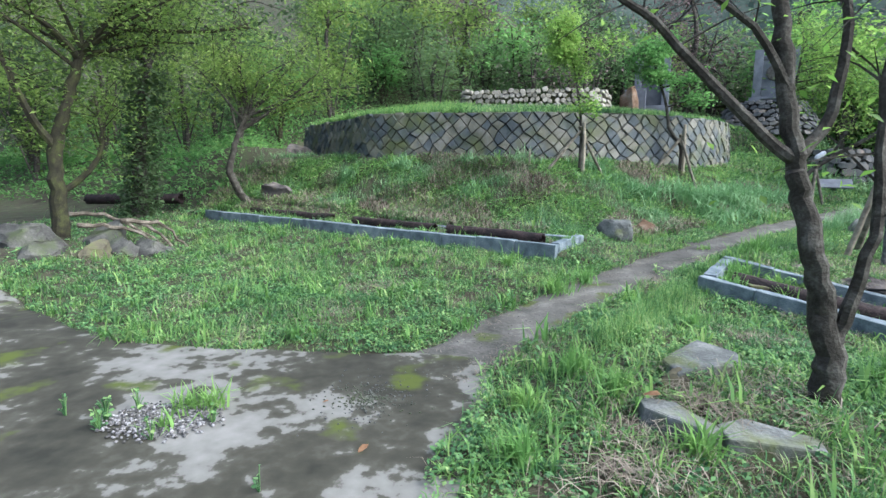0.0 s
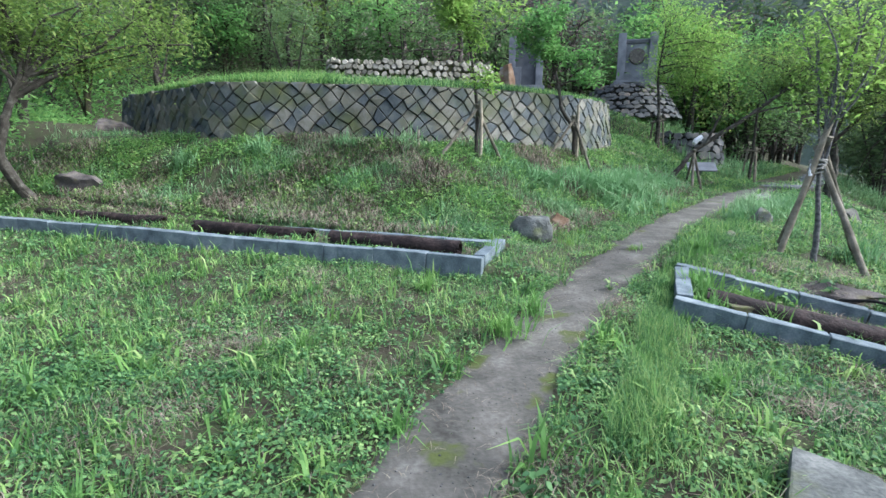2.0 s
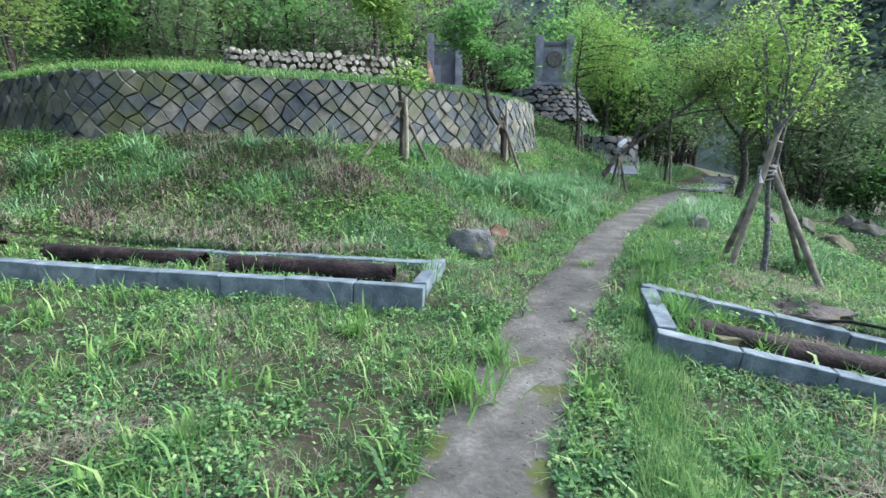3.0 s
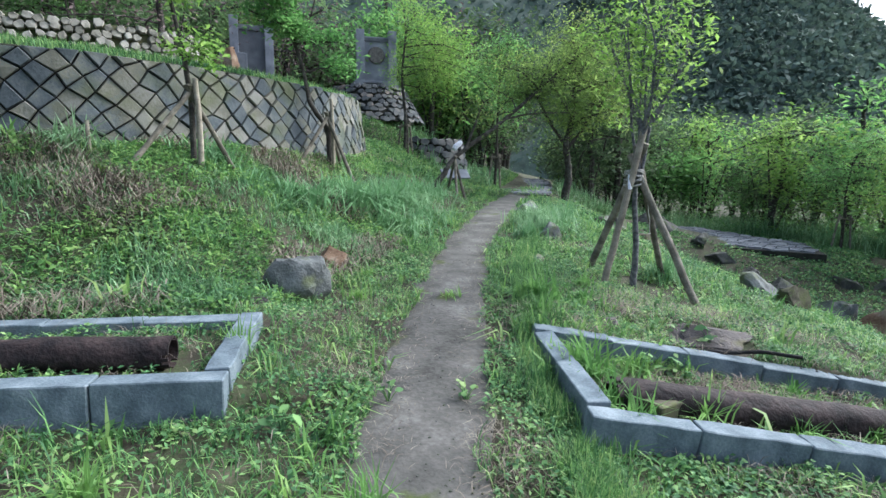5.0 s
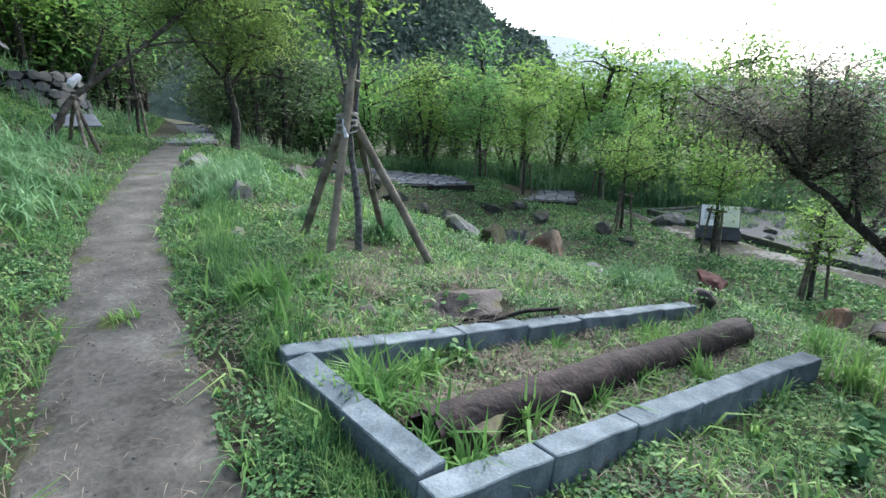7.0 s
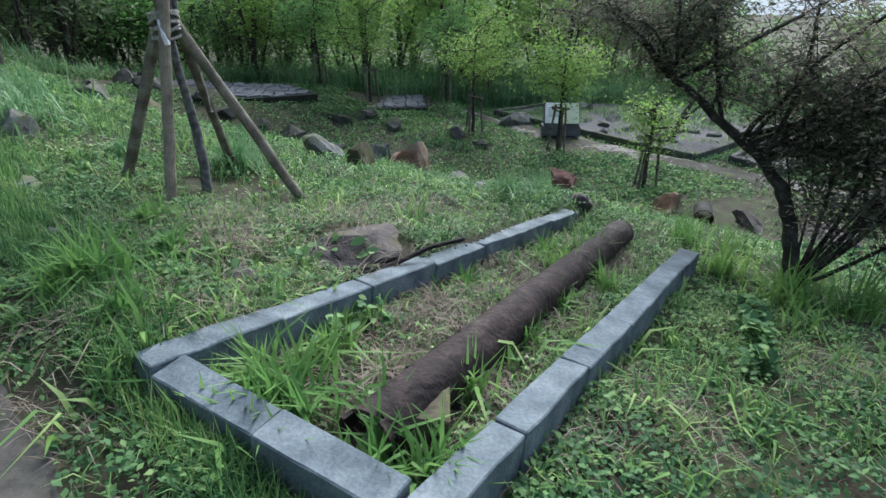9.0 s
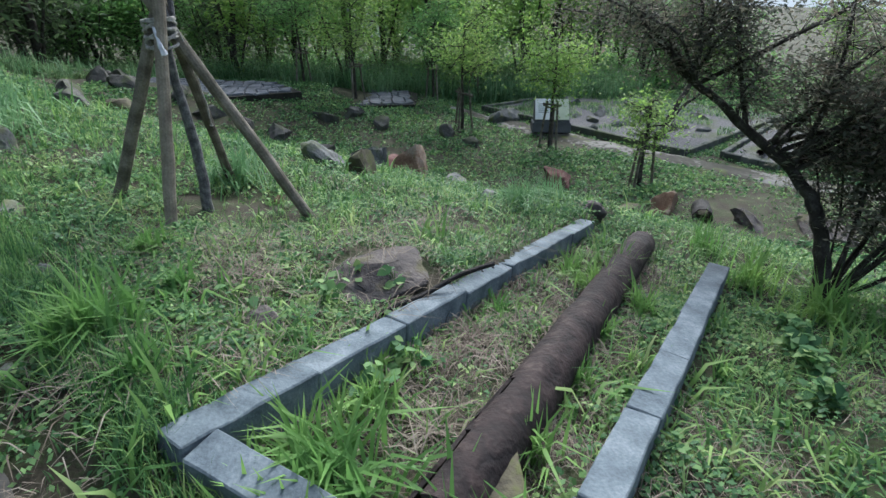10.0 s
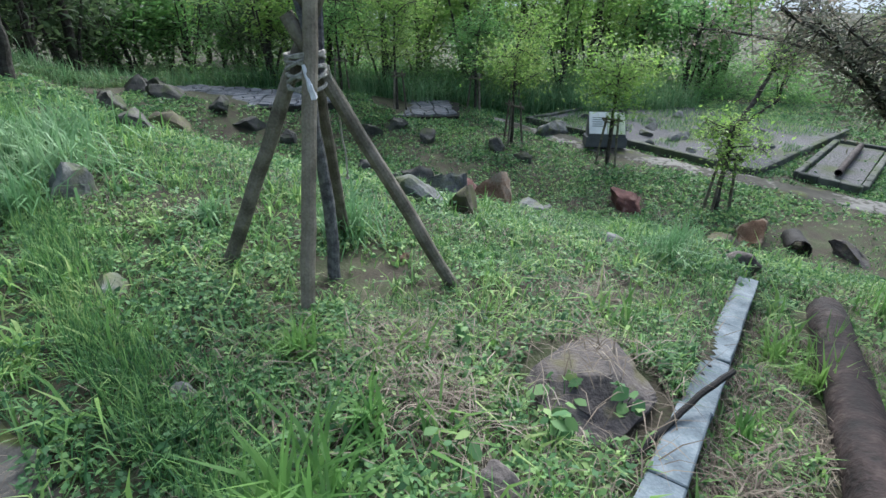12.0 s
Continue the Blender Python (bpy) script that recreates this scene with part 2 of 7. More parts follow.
M_CLIFF = surface("wooded_cliff", [(0.25, (0.03, 0.048, 0.04)), (0.42, (0.05, 0.075, 0.06)), (0.6, (0.07, 0.095, 0.078)), (0.8, (0.10, 0.12, 0.105))], 0.3, 1.6, 0.95, 0.0, detail=8.0)


# Material for far mountains: the air's haze is painted as a pale emission.
def haze_glow(name, colour, strength):
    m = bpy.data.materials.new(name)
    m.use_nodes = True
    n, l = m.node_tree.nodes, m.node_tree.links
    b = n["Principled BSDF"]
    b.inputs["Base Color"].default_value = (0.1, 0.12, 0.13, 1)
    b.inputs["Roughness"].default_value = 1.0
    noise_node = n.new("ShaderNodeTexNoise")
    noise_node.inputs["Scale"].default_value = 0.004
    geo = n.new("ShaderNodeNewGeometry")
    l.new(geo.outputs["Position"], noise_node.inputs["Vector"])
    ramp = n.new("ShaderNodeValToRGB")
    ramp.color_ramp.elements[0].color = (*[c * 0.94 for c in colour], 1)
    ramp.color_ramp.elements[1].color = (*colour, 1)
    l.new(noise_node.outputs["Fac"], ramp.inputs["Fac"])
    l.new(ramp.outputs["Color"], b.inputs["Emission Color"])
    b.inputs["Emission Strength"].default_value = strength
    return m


M_FAR = haze_glow("painted_haze", (0.74, 0.79, 0.82), 0.46)


# ---- helpers of the place ----
def grow(name, verts, faces, material, parent=None, label="", smooth_shade=False):
    me = bpy.data.meshes.new(name)
    me.from_pydata(verts, [], faces)
    me.materials.append(material)
    if smooth_shade:
        me.polygons.foreach_set("use_smooth", [True] * len(me.polygons))
    me.update()
    ob = new(name, me)
    if parent:
        ob.parent = parent
    if label:
        tagged(ob, label)
    return ob


def part(name, bm, material, parent=None, label="", smooth_shade=False):
    me = bpy.data.meshes.new(name)
    bm.to_mesh(me)
    bm.free()
    me.materials.append(material)
    if smooth_shade:
        me.polygons.foreach_set("use_smooth", [True] * len(me.polygons))
        me.set_sharp_from_angle(angle=radians(28))
    ob = new(name, me)
    if parent:
        ob.parent = parent
    if label:
        tagged(ob, label)
    return ob


def share(name, me, m, parent=None):
    ob = new(name, me)
    if parent:
        ob.parent = parent
    ob.matrix_basis = m
    return ob


def empty(name, at, label, category, group="", kind=""):
    ob = new(name)
    ob.empty_display_size = 0.1
    ob.location = at
    return tagged(ob, label, category, group, kind)


def smooth(a, b, v):
    t = np.clip((v - a) / (b - a), 0.0, 1.0)
    return t * t * (3 - 2 * t)


def along(line, x, y):
    """Signed distance to a polyline (left of its direction is plus), the height there, and how far along."""
    best = np.full(np.shape(x), 1e9)
    side, height, run = np.ones(np.shape(x)), np.zeros(np.shape(x)), np.zeros(np.shape(x))
    start = 0.0
    for a, b in zip(line[:-1], line[1:]):
        dx, dy = b[0] - a[0], b[1] - a[1]
        length = math.hypot(dx, dy)
        k = np.clip(((x - a[0]) * dx + (y - a[1]) * dy) / (length * length), 0.0, 1.0)
        d = np.hypot(x - a[0] - k * dx, y - a[1] - k * dy)
        near = d < best
        best = np.where(near, d, best)
        side = np.where(near, np.where(dx * (y - a[1]) - dy * (x - a[0]) > 0, 1.0, -1.0), side)
        if len(a) > 2:
            height = np.where(near, a[2] * (1 - k) + b[2] * k, height)
        run = np.where(near, start + k * length, run)
        start += length
    return best * side, height, run


def wave(x, y, f, s):
    """A cheap smooth noise between -1 and 1."""
    a = np.sin(f * x + 1.7 * np.sin(0.61 * f * y + s) + s) * np.cos(0.87 * f * y + 1.3 * np.sin(0.53 * f * x + 2 * s))
    b = np.sin(2.13 * f * (0.8 * x - 0.6 * y) + 3 * s) * np.sin(1.91 * f * (0.6 * x + 0.8 * y) + s)
    return 0.62 * a + 0.38 * b


PATH = [(-1.2, 2.0, -0.10), (-0.1, 3.6, -0.10), (1.0, 4.9, -0.02), (3.0, 6.95, 0.17), (6.9, 10.0, 0.42),
        (9.66, 11.95, 0.62), (12.6, 13.65, 0.68), (19.2, 18.2, 0.76), (30.0, 26.0, 1.2), (60.0, 48.0, 3.0)]
PATH_LINE = [(-0.5, 3.3), (0.1, 4.0), (0.7, 4.74), (1.38, 5.5), (2.3, 6.44), (3.2, 7.26), (4.5, 8.38), (5.87, 9.51), (7.6, 10.64), (9.66, 11.96), (12.1, 13.4)]
WALKWAY = [(9.4, -6.0), (10.4, -4.85), (11.84, -3.4), (12.58, -2.72), (13.87, -1.84), (15.1, -0.87), (16.34, -0.08), (18.25, 1.15), (20.5, 2.35)]
BANK = [(-40.0, 25.0), (-16.0, 17.0), (-5.5, 12.4), (2.2, 8.35), (4.4, 9.4), (7.2, 11.3), (9.4, 12.9), (12.4, 15.0), (18.4, 19.4), (29.0, 27.2), (60.0, 52.0), (400.0, 300.0)]
WALL_FOOT = [(-4.6, 17.9), (-2.65, 14.95), (-1.9, 13.95), (2.0, 12.95), (3.6, 12.95), (6.6, 13.95), (8.6, 16.2)]
T0 = -1.86
STROLL = [(0.3, -0.5), (0.0, 1.5), (0.4, 3.5), (2.0, 5.6), (3.4, 6.9)]


def ground_z(x, y, fine=True):
    x, y = np.asarray(x, float), np.asarray(y, float)
    s, base, _ = along(PATH, x, y)
    far = np.where(s < 0, smooth(0.9, 4.5, -s), 0.0)
    base = base * (1 - far) + np.minimum(base, 0.1) * far
    w = 0.7 * (x - 6.0) - 0.7 * (y - 7.0)
    low = -2.0 + 0.27 * smooth(15.0, 19.0, x) * smooth(1.6, 3.6, y)
    z = base + (low - base) * smooth(0.2, 8.3, w)
    z = z - 0.75 * np.exp(-((x - 14.0) ** 2 + (y - 9.5) ** 2) / 7.0) - 0.3 * np.exp(-((x - 13.0) ** 2 + (y - 3.8) ** 2) / 4.0)
    z = z + 0.14 * np.exp(-((x - 2.0) ** 2 + (y - 3.1) ** 2) / 1.3) + 0.3 * smooth(-3.5, -7.0, x) * smooth(5.0, 8.0, y)
    # the lawn rises to the long bed, whose floor lies a little higher
    p, f = (x - 1.54) * -0.8356 + (y - 7.29) * 0.5493, (x - 1.54) * 0.5493 + (y - 7.29) * 0.8356
    wt = np.where(f < 0, smooth(-2.2, -0.1, f), smooth(2.2, 1.2, f)) * smooth(-0.9, 0.0, p) * smooth(10.5, 8.5, p)
    z = z * (1 - wt) + wt * (0.195 + 0.012 * p + 0.13 * smooth(-0.03, 0.08, f))
    z = z - 0.15 * np.exp(-((x - 6.35) ** 2 + (y - 6.65) ** 2) / 1.1)
    z = z + 0.67 * np.exp(-(((x - 20.8) / 3.5) ** 2 + ((y - 10.4) / 4.2) ** 2) ** 2) + 1.5 * np.exp(-(((x - 12.6) / 3.6) ** 2 + ((y - 21.8) / 3.4) ** 2) ** 2) + 0.2 * np.exp(-(((x - 21.0) / 2.4) ** 2 + ((y - 5.3) / 2.4) ** 2) ** 2)
    # the open bed is cut into the slope
    p, f = (x - 3.78) * 0.72 + (y - 6.74) * -0.694, (x - 3.78) * -0.694 + (y - 6.74) * -0.72
    wt = smooth(-0.06, 0.06, f) * smooth(3.2, 1.6, f) * smooth(-0.40, -0.08, p) * smooth(6.5, 4.5, p)
    z = z * (1 - wt) + wt * (0.155 - 0.142 * p - 0.05 * f)
    wt = smooth(0.06, -0.06, f) * smooth(-1.5, -0.3, f) * smooth(-0.3, 0.1, p) * smooth(6.0, 4.5, p)
    z = z * (1 - wt) + wt * (0.28 - 0.142 * p - 0.05 * f)
    b, _, _ = along(BANK, x, y)
    z = z + np.where(b > 0, ((1.3 + 0.38 * smooth(2.5, -1.5, x) * smooth(-9.0, -6.0, x)) * smooth(-0.2, 3.4, b) + 0.03 * np.maximum(0.0, b - 3.4)) * (1 - 0.6 * smooth(9.5, 14.0, x)), 0.0)
    z = z + 0.42 * np.clip(b - 6.0 - 3.0 * smooth(-4.0, 0.0, x), 0.0, 60.0)
    z = z - 0.05 * np.clip(x - 34.0, 0.0, 200.0) * smooth(18.0, 8.0, y)
    hump = smooth(0.3, 1.6, b) * smooth(7.0, 4.0, b) * smooth(-0.5, -1.3, along(WALL_FOOT, x, y)[0]) * smooth(13.0, 10.0, x)
    z = z + hump * (0.10 * wave(x, y, 1.3, 3.0) + 0.06 * wave(x, y, 2.9, 1.0))
    if fine:
        bare = np.minimum(np.abs(s) / 0.9, 1.0) * np.where((x < 0.1) & (y < 4.3), 0.15, 1.0)
        z = z + bare * (0.035 * wave(x, y, 2.3, 0.4) + 0.02 * wave(x, y, 6.1, 1.9))
    return z


def gz(x, y):
    return float(ground_z(x, y))


def tube(bm, pts, radii, sides=8, cap=True, wob=0.0, rng=None):
    """A tapered round member along pts."""
    rings = []
    pts = [Vector(p) for p in pts]
    u = None
    for i, p in enumerate(pts):
        d = (pts[min(i + 1, len(pts) - 1)] - pts[max(i - 1, 0)]).normalized()
        if u is None:
            u = d.orthogonal().normalized()
        u = (u - d * u.dot(d)).normalized()
        v = d.cross(u)
        r = radii[i]
        ring = []
        for k in range(sides):
            a = 2 * math.pi * k / sides
            rr = r * (1 + (rng.uniform(-wob, wob) if rng else 0))
            ring.append(bm.verts.new(p + (u * math.cos(a) + v * math.sin(a)) * rr))
        rings.append(ring)
    for a, b in zip(rings[:-1], rings[1:]):
        for k in range(sides):
            bm.faces.new((a[k], a[(k + 1) % sides], b[(k + 1) % sides], b[k]))
    if cap:
        bm.faces.new(rings[0][::-1])
        bm.faces.new(rings[-1])


def bend(pts, steps, rng, amount):
    """A polyline refined by a smooth curve with small irregularities."""
    pts = [Vector(p) for p in pts]
    out = []
    for i in range(len(pts) - 1):
        p0, p1, p2, p3 = pts[max(i - 1, 0)], pts[i], pts[i + 1], pts[min(i + 2, len(pts) - 1)]
        for k in range(steps):
            t = k / steps
            q = 0.5 * ((2 * p1) + (p2 - p0) * t + (2 * p0 - 5 * p1 + 4 * p2 - p3) * t * t + (3 * p1 - p0 - 3 * p2 + p3) * t ** 3)
            if i or k:
                q = q + Vector((rng.uniform(-1, 1), rng.uniform(-1, 1), rng.uniform(-1, 1))) * amount
            out.append(q)
    out.append(pts[-1])
    return out


def leaf_mesh(name, centres, size, material, seed, parent=None, label="", flat=0.5, spread=0.35, narrow=0.45, round_leaf=False):
    """Many small folded leaves, one kite of two triangles pairs each, joined into one mesh."""
    rng = np.random.default_rng(seed)
    n = len(centres)
    c = np.asarray(centres, float)
    az = rng.uniform(0, 2 * np.pi, n)
    el = rng.normal(-0.25, spread, n)
    ax = np.stack([np.cos(az) * np.cos(el), np.sin(az) * np.cos(el), np.sin(el)], 1)
    side = np.cross(ax, np.stack([rng.normal(0, flat, n), rng.normal(0, flat, n), np.ones(n)], 1))
    side /= np.linalg.norm(side, axis=1)[:, None] + 1e-9
    up = np.cross(side, ax)
    length = size * rng.uniform(0.55, 1.35, n)[:, None]
    w = length * narrow * 0.5
    lift = up * length * 0.07
    v0 = c - ax * length * 0.5
    v1 = c - ax * length * 0.18 + side * w + lift
    v2 = c + ax * length * 0.18 + side * w * 0.8 + lift * 0.5
    v3 = c + ax * length * 0.5 - lift
    v4 = c + ax * length * 0.18 - side * w * 0.8 + lift * 0.5
    v5 = c - ax * length * 0.18 - side * w + lift
    if round_leaf:
        verts = np.stack([v0, v1, v2, v3, v4, v5], 1).reshape(-1, 3)
        return raw_mesh(name, verts, np.arange(6 * n).reshape(-1, 6), material, parent, label)
    verts = np.stack([v0, (v1 + v2) * 0.5, v3, (v4 + v5) * 0.5], 1).reshape(-1, 3)
    return raw_mesh(name, verts, np.arange(4 * n).reshape(-1, 4), material, parent, label)


def raw_mesh(name, verts, faces, material, parent=None, label=""):
    """A mesh from arrays of vertices and of faces with the same number of corners."""
    me = bpy.data.meshes.new(name)
    nf, k = faces.shape
    me.vertices.add(len(verts))
    me.vertices.foreach_set("co", np.ascontiguousarray(verts, dtype=np.float32).ravel())
    me.loops.add(nf * k)
    me.loops.foreach_set("vertex_index", np.ascontiguousarray(faces, dtype=np.int32).ravel())
    me.polygons.add(nf)
    me.polygons.foreach_set("loop_start", np.arange(0, nf * k, k, dtype=np.int32))
    me.materials.append(material)
    me.update(calc_edges=True)
    ob = new(name, me)
    if parent:
        ob.parent = parent
    if label:
        tagged(ob, label)
    return ob


def blades(name, roots, length, width, material, seed, lean=0.5, parent=None, label="", hub=None):
    """Curved grass blades: a strip of two pieces that ends in a point; a hub joins them into one plant."""
    rng = np.random.default_rng(seed)
    n = len(roots)
    r = np.asarray(roots, float)
    ln = (np.broadcast_to(length, (n,)) * rng.uniform(0.5, 1.3, n))[:, None]
    wd = (np.broadcast_to(width, (n,)) * rng.uniform(0.7, 1.3, n))[:, None]
    az = rng.uniform(0, 2 * np.pi, n)
    out = np.stack([np.cos(az), np.sin(az), np.zeros(n)], 1)
    side = np.stack([-np.sin(az), np.cos(az), np.zeros(n)], 1)
    tilt = np.abs(rng.normal(lean, 0.3, n))[:, None]
    up = np.array([0, 0, 1.0])
    mid = r + ln * (out * 0.25 * tilt + up * (0.55 - 0.12 * tilt))
    tip = r + ln * (out * (0.85 * tilt) + up * np.clip(1.0 - 0.55 * tilt * tilt, 0.12, 1.0))
    v = np.stack([r - side * wd * 0.5, r + side * wd * 0.5, mid + side * wd * 0.45, mid - side * wd * 0.45, tip], 1).reshape(-1, 3)
    i = np.arange(n)[:, None] * 5
    faces = np.concatenate([i + np.array([[0, 1, 2]]), i + np.array([[0, 2, 3]]), i + np.array([[3, 2, 4]])], 0)
    if hub is not None:
        v = np.concatenate([v, [hub]], 0)
        faces = np.concatenate([faces, np.concatenate([np.full((n, 1), 5 * n), i, i + 1], 1)], 0)
    return raw_mesh(name, v, faces, material, parent, label)


def rock_bm(seed, sx, sy, sz, rough=0.22, cuts=5, level=3):
    """An angular boulder: a sphere cut by planes and roughened, its foot at z = -0.3 sz."""
    rng = random.Random(seed)
    bm = bmesh.new()
    bmesh.ops.create_icosphere(bm, subdivisions=level + 1, radius=1.0)
    planes = []
    for _ in range(cuts + 5):
        d = Vector((rng.uniform(-1, 1), rng.uniform(-1, 1), rng.uniform(-0.35, 0.9))).normalized()
        planes.append((d, rng.uniform(0.42, 0.80)))
    off = Vector((rng.uniform(0, 50), rng.uniform(0, 50), rng.uniform(0, 50)))
    for v in bm.verts:
        p = v.co.copy() * 1.15
        for d, h in planes:
            e = p.dot(d) - h
            if e > 0:
                p -= d * e * 0.97
        k = p.normalized()
        p += k * rough * (0.55 * noise.noise(p * 1.7 + off) + 0.32 * noise.noise(p * 4.5 + off) + 0.16 * noise.noise(p * 11 + off))
        v.co = Vector((p.x * sx, p.y * sy, p.z * sz)) * 1.18
    return bm


# ---- ground, path and paving ----
def lines(spans):
    out = []
    for a, b, step in spans:
        out += list(np.arange(a, b, step))
    return np.array(out + [spans[-1][1]])


gx = lines([(-1200, -200, 200), (-200, -40, 20), (-40, -12, 2), (-12, -5, 0.4), (-5, 2.6, 0.12), (2.6, 6.9, 0.06), (6.9, 8.5, 0.12), (8.5, 24, 0.3), (24, 50, 2), (50, 200, 15), (200, 1600, 200)])
gy = lines([(-1200, -200, 200), (-200, -30, 20), (-30, -9, 1.5), (-9, 1.6, 0.4), (1.6, 3.3, 0.12), (3.3, 7.2, 0.06), (7.2, 13, 0.12), (13, 20, 0.35), (20, 44, 1.5), (44, 200, 15), (200, 1600, 200)])
GX, GY = np.meshgrid(gx, gy)
GZ = ground_z(GX, GY)
nx, ny = len(gx), len(gy)
ii, jj = np.meshgrid(np.arange(nx - 1), np.arange(ny - 1))
q = (jj * nx + ii).ravel()
ground = raw_mesh("ground", np.stack([GX, GY, GZ], -1).reshape(-1, 3), np.stack([q, q + 1, q + nx + 1, q + nx], 1), M_SOIL)
ground.data.polygons.foreach_set("use_smooth", [True] * len(ground.data.polygons))
tagged(ground, "uneven earth ground with moss and dry litter", "ground", kind="structure")


def ribbon(name, line, half, lift, material, label, category, step=0.15, ragged=0.07):
    """A strip draped on the ground along a line, with uneven edges."""
    pts = []
    for a, b in zip(line[:-1], line[1:]):
        n = max(1, int(math.hypot(b[0] - a[0], b[1] - a[1]) / step))
        pts += [(a[0] + (b[0] - a[0]) * k / n, a[1] + (b[1] - a[1]) * k / n) for k in range(n)]
    pts = np.array(pts + [line[-1][:2]])
    for _ in range(6):
        pts[1:-1] = 0.5 * pts[1:-1] + 0.25 * (pts[:-2] + pts[2:])
    d = np.gradient(pts, axis=0)
    d /= np.linalg.norm(d, axis=1)[:, None]
    nrm = np.stack([-d[:, 1], d[:, 0]], 1)
    cols = np.linspace(-1, 1, 9)
    verts, run = [], np.arange(len(pts)) * step
    for c in cols:
        wid = half * c + (ragged * wave(run, run * 0 + c * 2, 5.0, 0.7 + c) if abs(c) > 0.9 else 0)
        p = pts + nrm * np.broadcast_to(wid, (len(pts),))[:, None]
        z = ground_z(p[:, 0], p[:, 1]) + lift * (1 - 0.9 * abs(c) ** 4)
        verts.append(np.concatenate([p, z[:, None]], 1))
    v = np.stack(verts, 1)
    n, m = v.shape[:2]
    a, b = np.meshgrid(np.arange(m - 1), np.arange(n - 1))
    k = (b * m + a).ravel()
    ob = raw_mesh(name, v.reshape(-1, 3), np.stack([k, k + 1, k + m + 1, k + m], 1), material)
    ob.data.polygons.foreach_set("use_smooth", [True] * len(ob.data.polygons))
    return tagged(ob, label, category, kind="structure")


path = ribbon("path", PATH_LINE, 0.36, 0.02, M_PATH, "trodden brown earth footpath between grass verges", "path")

cx, cy = np.meshgrid(np.linspace(-9.0, 0.35, 75), np.linspace(-2.5, 6.6, 75))
edge = np.interp(cx, [-9.0, -5.4, -3.6, -2.9, -1.57, -0.85, -0.2, 0.35], [8.2, 6.15, 4.85, 4.4, 4.2, 4.15, 4.1, 3.9])
cy2 = -2.5 + (edge + 0.06 * wave(cx, cx * 0, 4.0, 0.3) + 2.5) * (cy + 2.5) / 9.1
cx2 = cx + 0.10 * smooth(-0.2, 0.3, cx) * wave(cy2, cy2 * 0, 3.0, 1.1) - 0.25 * smooth(-1.2, 0.3, cx) * smooth(3.4, 2.2, cy2)
cz = ground_z(cx2, cy2) + 0.022
n = cx.shape[0]
a, b = np.meshgrid(np.arange(n - 1), np.arange(n - 1))
k = (b * n + a).ravel()
pavement = raw_mesh("pavement", np.stack([cx2, cy2, cz], -1).reshape(-1, 3), np.stack([k, k + 1, k + n + 1, k + n], 1), M_CONC)
tagged(pavement, "stained old concrete slab with moss and pale worn patches", "pavement", kind="structure")


# ---- dressed stone retaining wall ----
WALL_TOP = 2.86
WALL_LINE = [(-4.6, 17.9), (-3.6, 16.4), (-2.65, 14.95), (-1.9, 13.95), (-1.05, 13.5), (0.2, 13.25), (2.0, 12.95), (3.6, 12.95), (5.2, 13.3), (6.6, 13.95), (7.8, 14.9), (8.6, 16.2), (8.9, 17.6)]
wall_pts = [Vector((p.x, p.y)) for p in bend([(x, y, 0) for x, y in WALL_LINE], 6, random.Random(1), 0.0)]
wall_run = [0.0]
for p0, p1 in zip(wall_pts[:-1], wall_pts[1:]):
    wall_run.append(wall_run[-1] + (p1 - p0).length)


def on_wall(s, h, out):
    """The point at the run s along the wall's line, at the height h, so far out of its face."""
    i = max(0, min(len(wall_pts) - 2, int(np.searchsorted(wall_run, s)) - 1))
    k = (s - wall_run[i]) / (wall_run[i + 1] - wall_run[i])
    p = wall_pts[i].lerp(wall_pts[i + 1], k)
    d = (wall_pts[min(i + 2, len(wall_pts) - 1)] - wall_pts[max(i - 1, 0)]).normalized()
    nrm = Vector((d.y, -d.x))
    batter = (WALL_TOP - h) * 0.10
    return Vector((p.x + nrm.x * (out + batter), p.y + nrm.y * (out + batter), h))


def clip(poly, axis, limit, keep_below):
    out = []
    for a, b in zip(poly, poly[1:] + poly[:1]):
        ia, ib = (a[axis] <= limit) == keep_below, (b[axis] <= limit) == keep_below
        if ia:
            out.append(a)
        if ia != ib:
            k = (limit - a[axis]) / (b[axis] - a[axis])
            out.append((a[0] + (b[0] - a[0]) * k, a[1] + (b[1] - a[1]) * k))
    return out


def stone_on(place, poly, proud, rng, gap=0.004, depth=0.14):
    """Vertices and faces of one dressed stone over a polygon in wall coordinates."""
    cxm, cym = sum(p[0] for p in poly) / len(poly), sum(p[1] for p in poly) / len(poly)
    size = max(0.05, min(max(p[0] for p in poly) - min(p[0] for p in poly), max(p[1] for p in poly) - min(p[1] for p in poly)))

    def ring(shrink, out):
        f = max(0.1, 1 - shrink / (size * 0.5))
        return [place(cxm + (p[0] - cxm) * f, cym + (p[1] - cym) * f, out + (rng.uniform(-0.012, 0.012) if out > 0 else 0)) for p in poly]
    tops, shoulders, backs = ring(gap + 0.014, proud), ring(gap, proud * 0.6), ring(gap, -depth)
    mid = place(cxm + rng.uniform(-0.2, 0.2) * size, cym + rng.uniform(-0.2, 0.2) * size, proud + rng.uniform(-0.008, 0.008))
    verts, n = backs + shoulders + tops + [mid], len(poly)
    faces = []
    for i in range(n):
        j = (i + 1) % n
        faces += [(i, j, n + j, n + i), (n + i, n + j, 2 * n + j, 2 * n + i), (2 * n + i, 2 * n + j, 3 * n)]
    return verts, faces


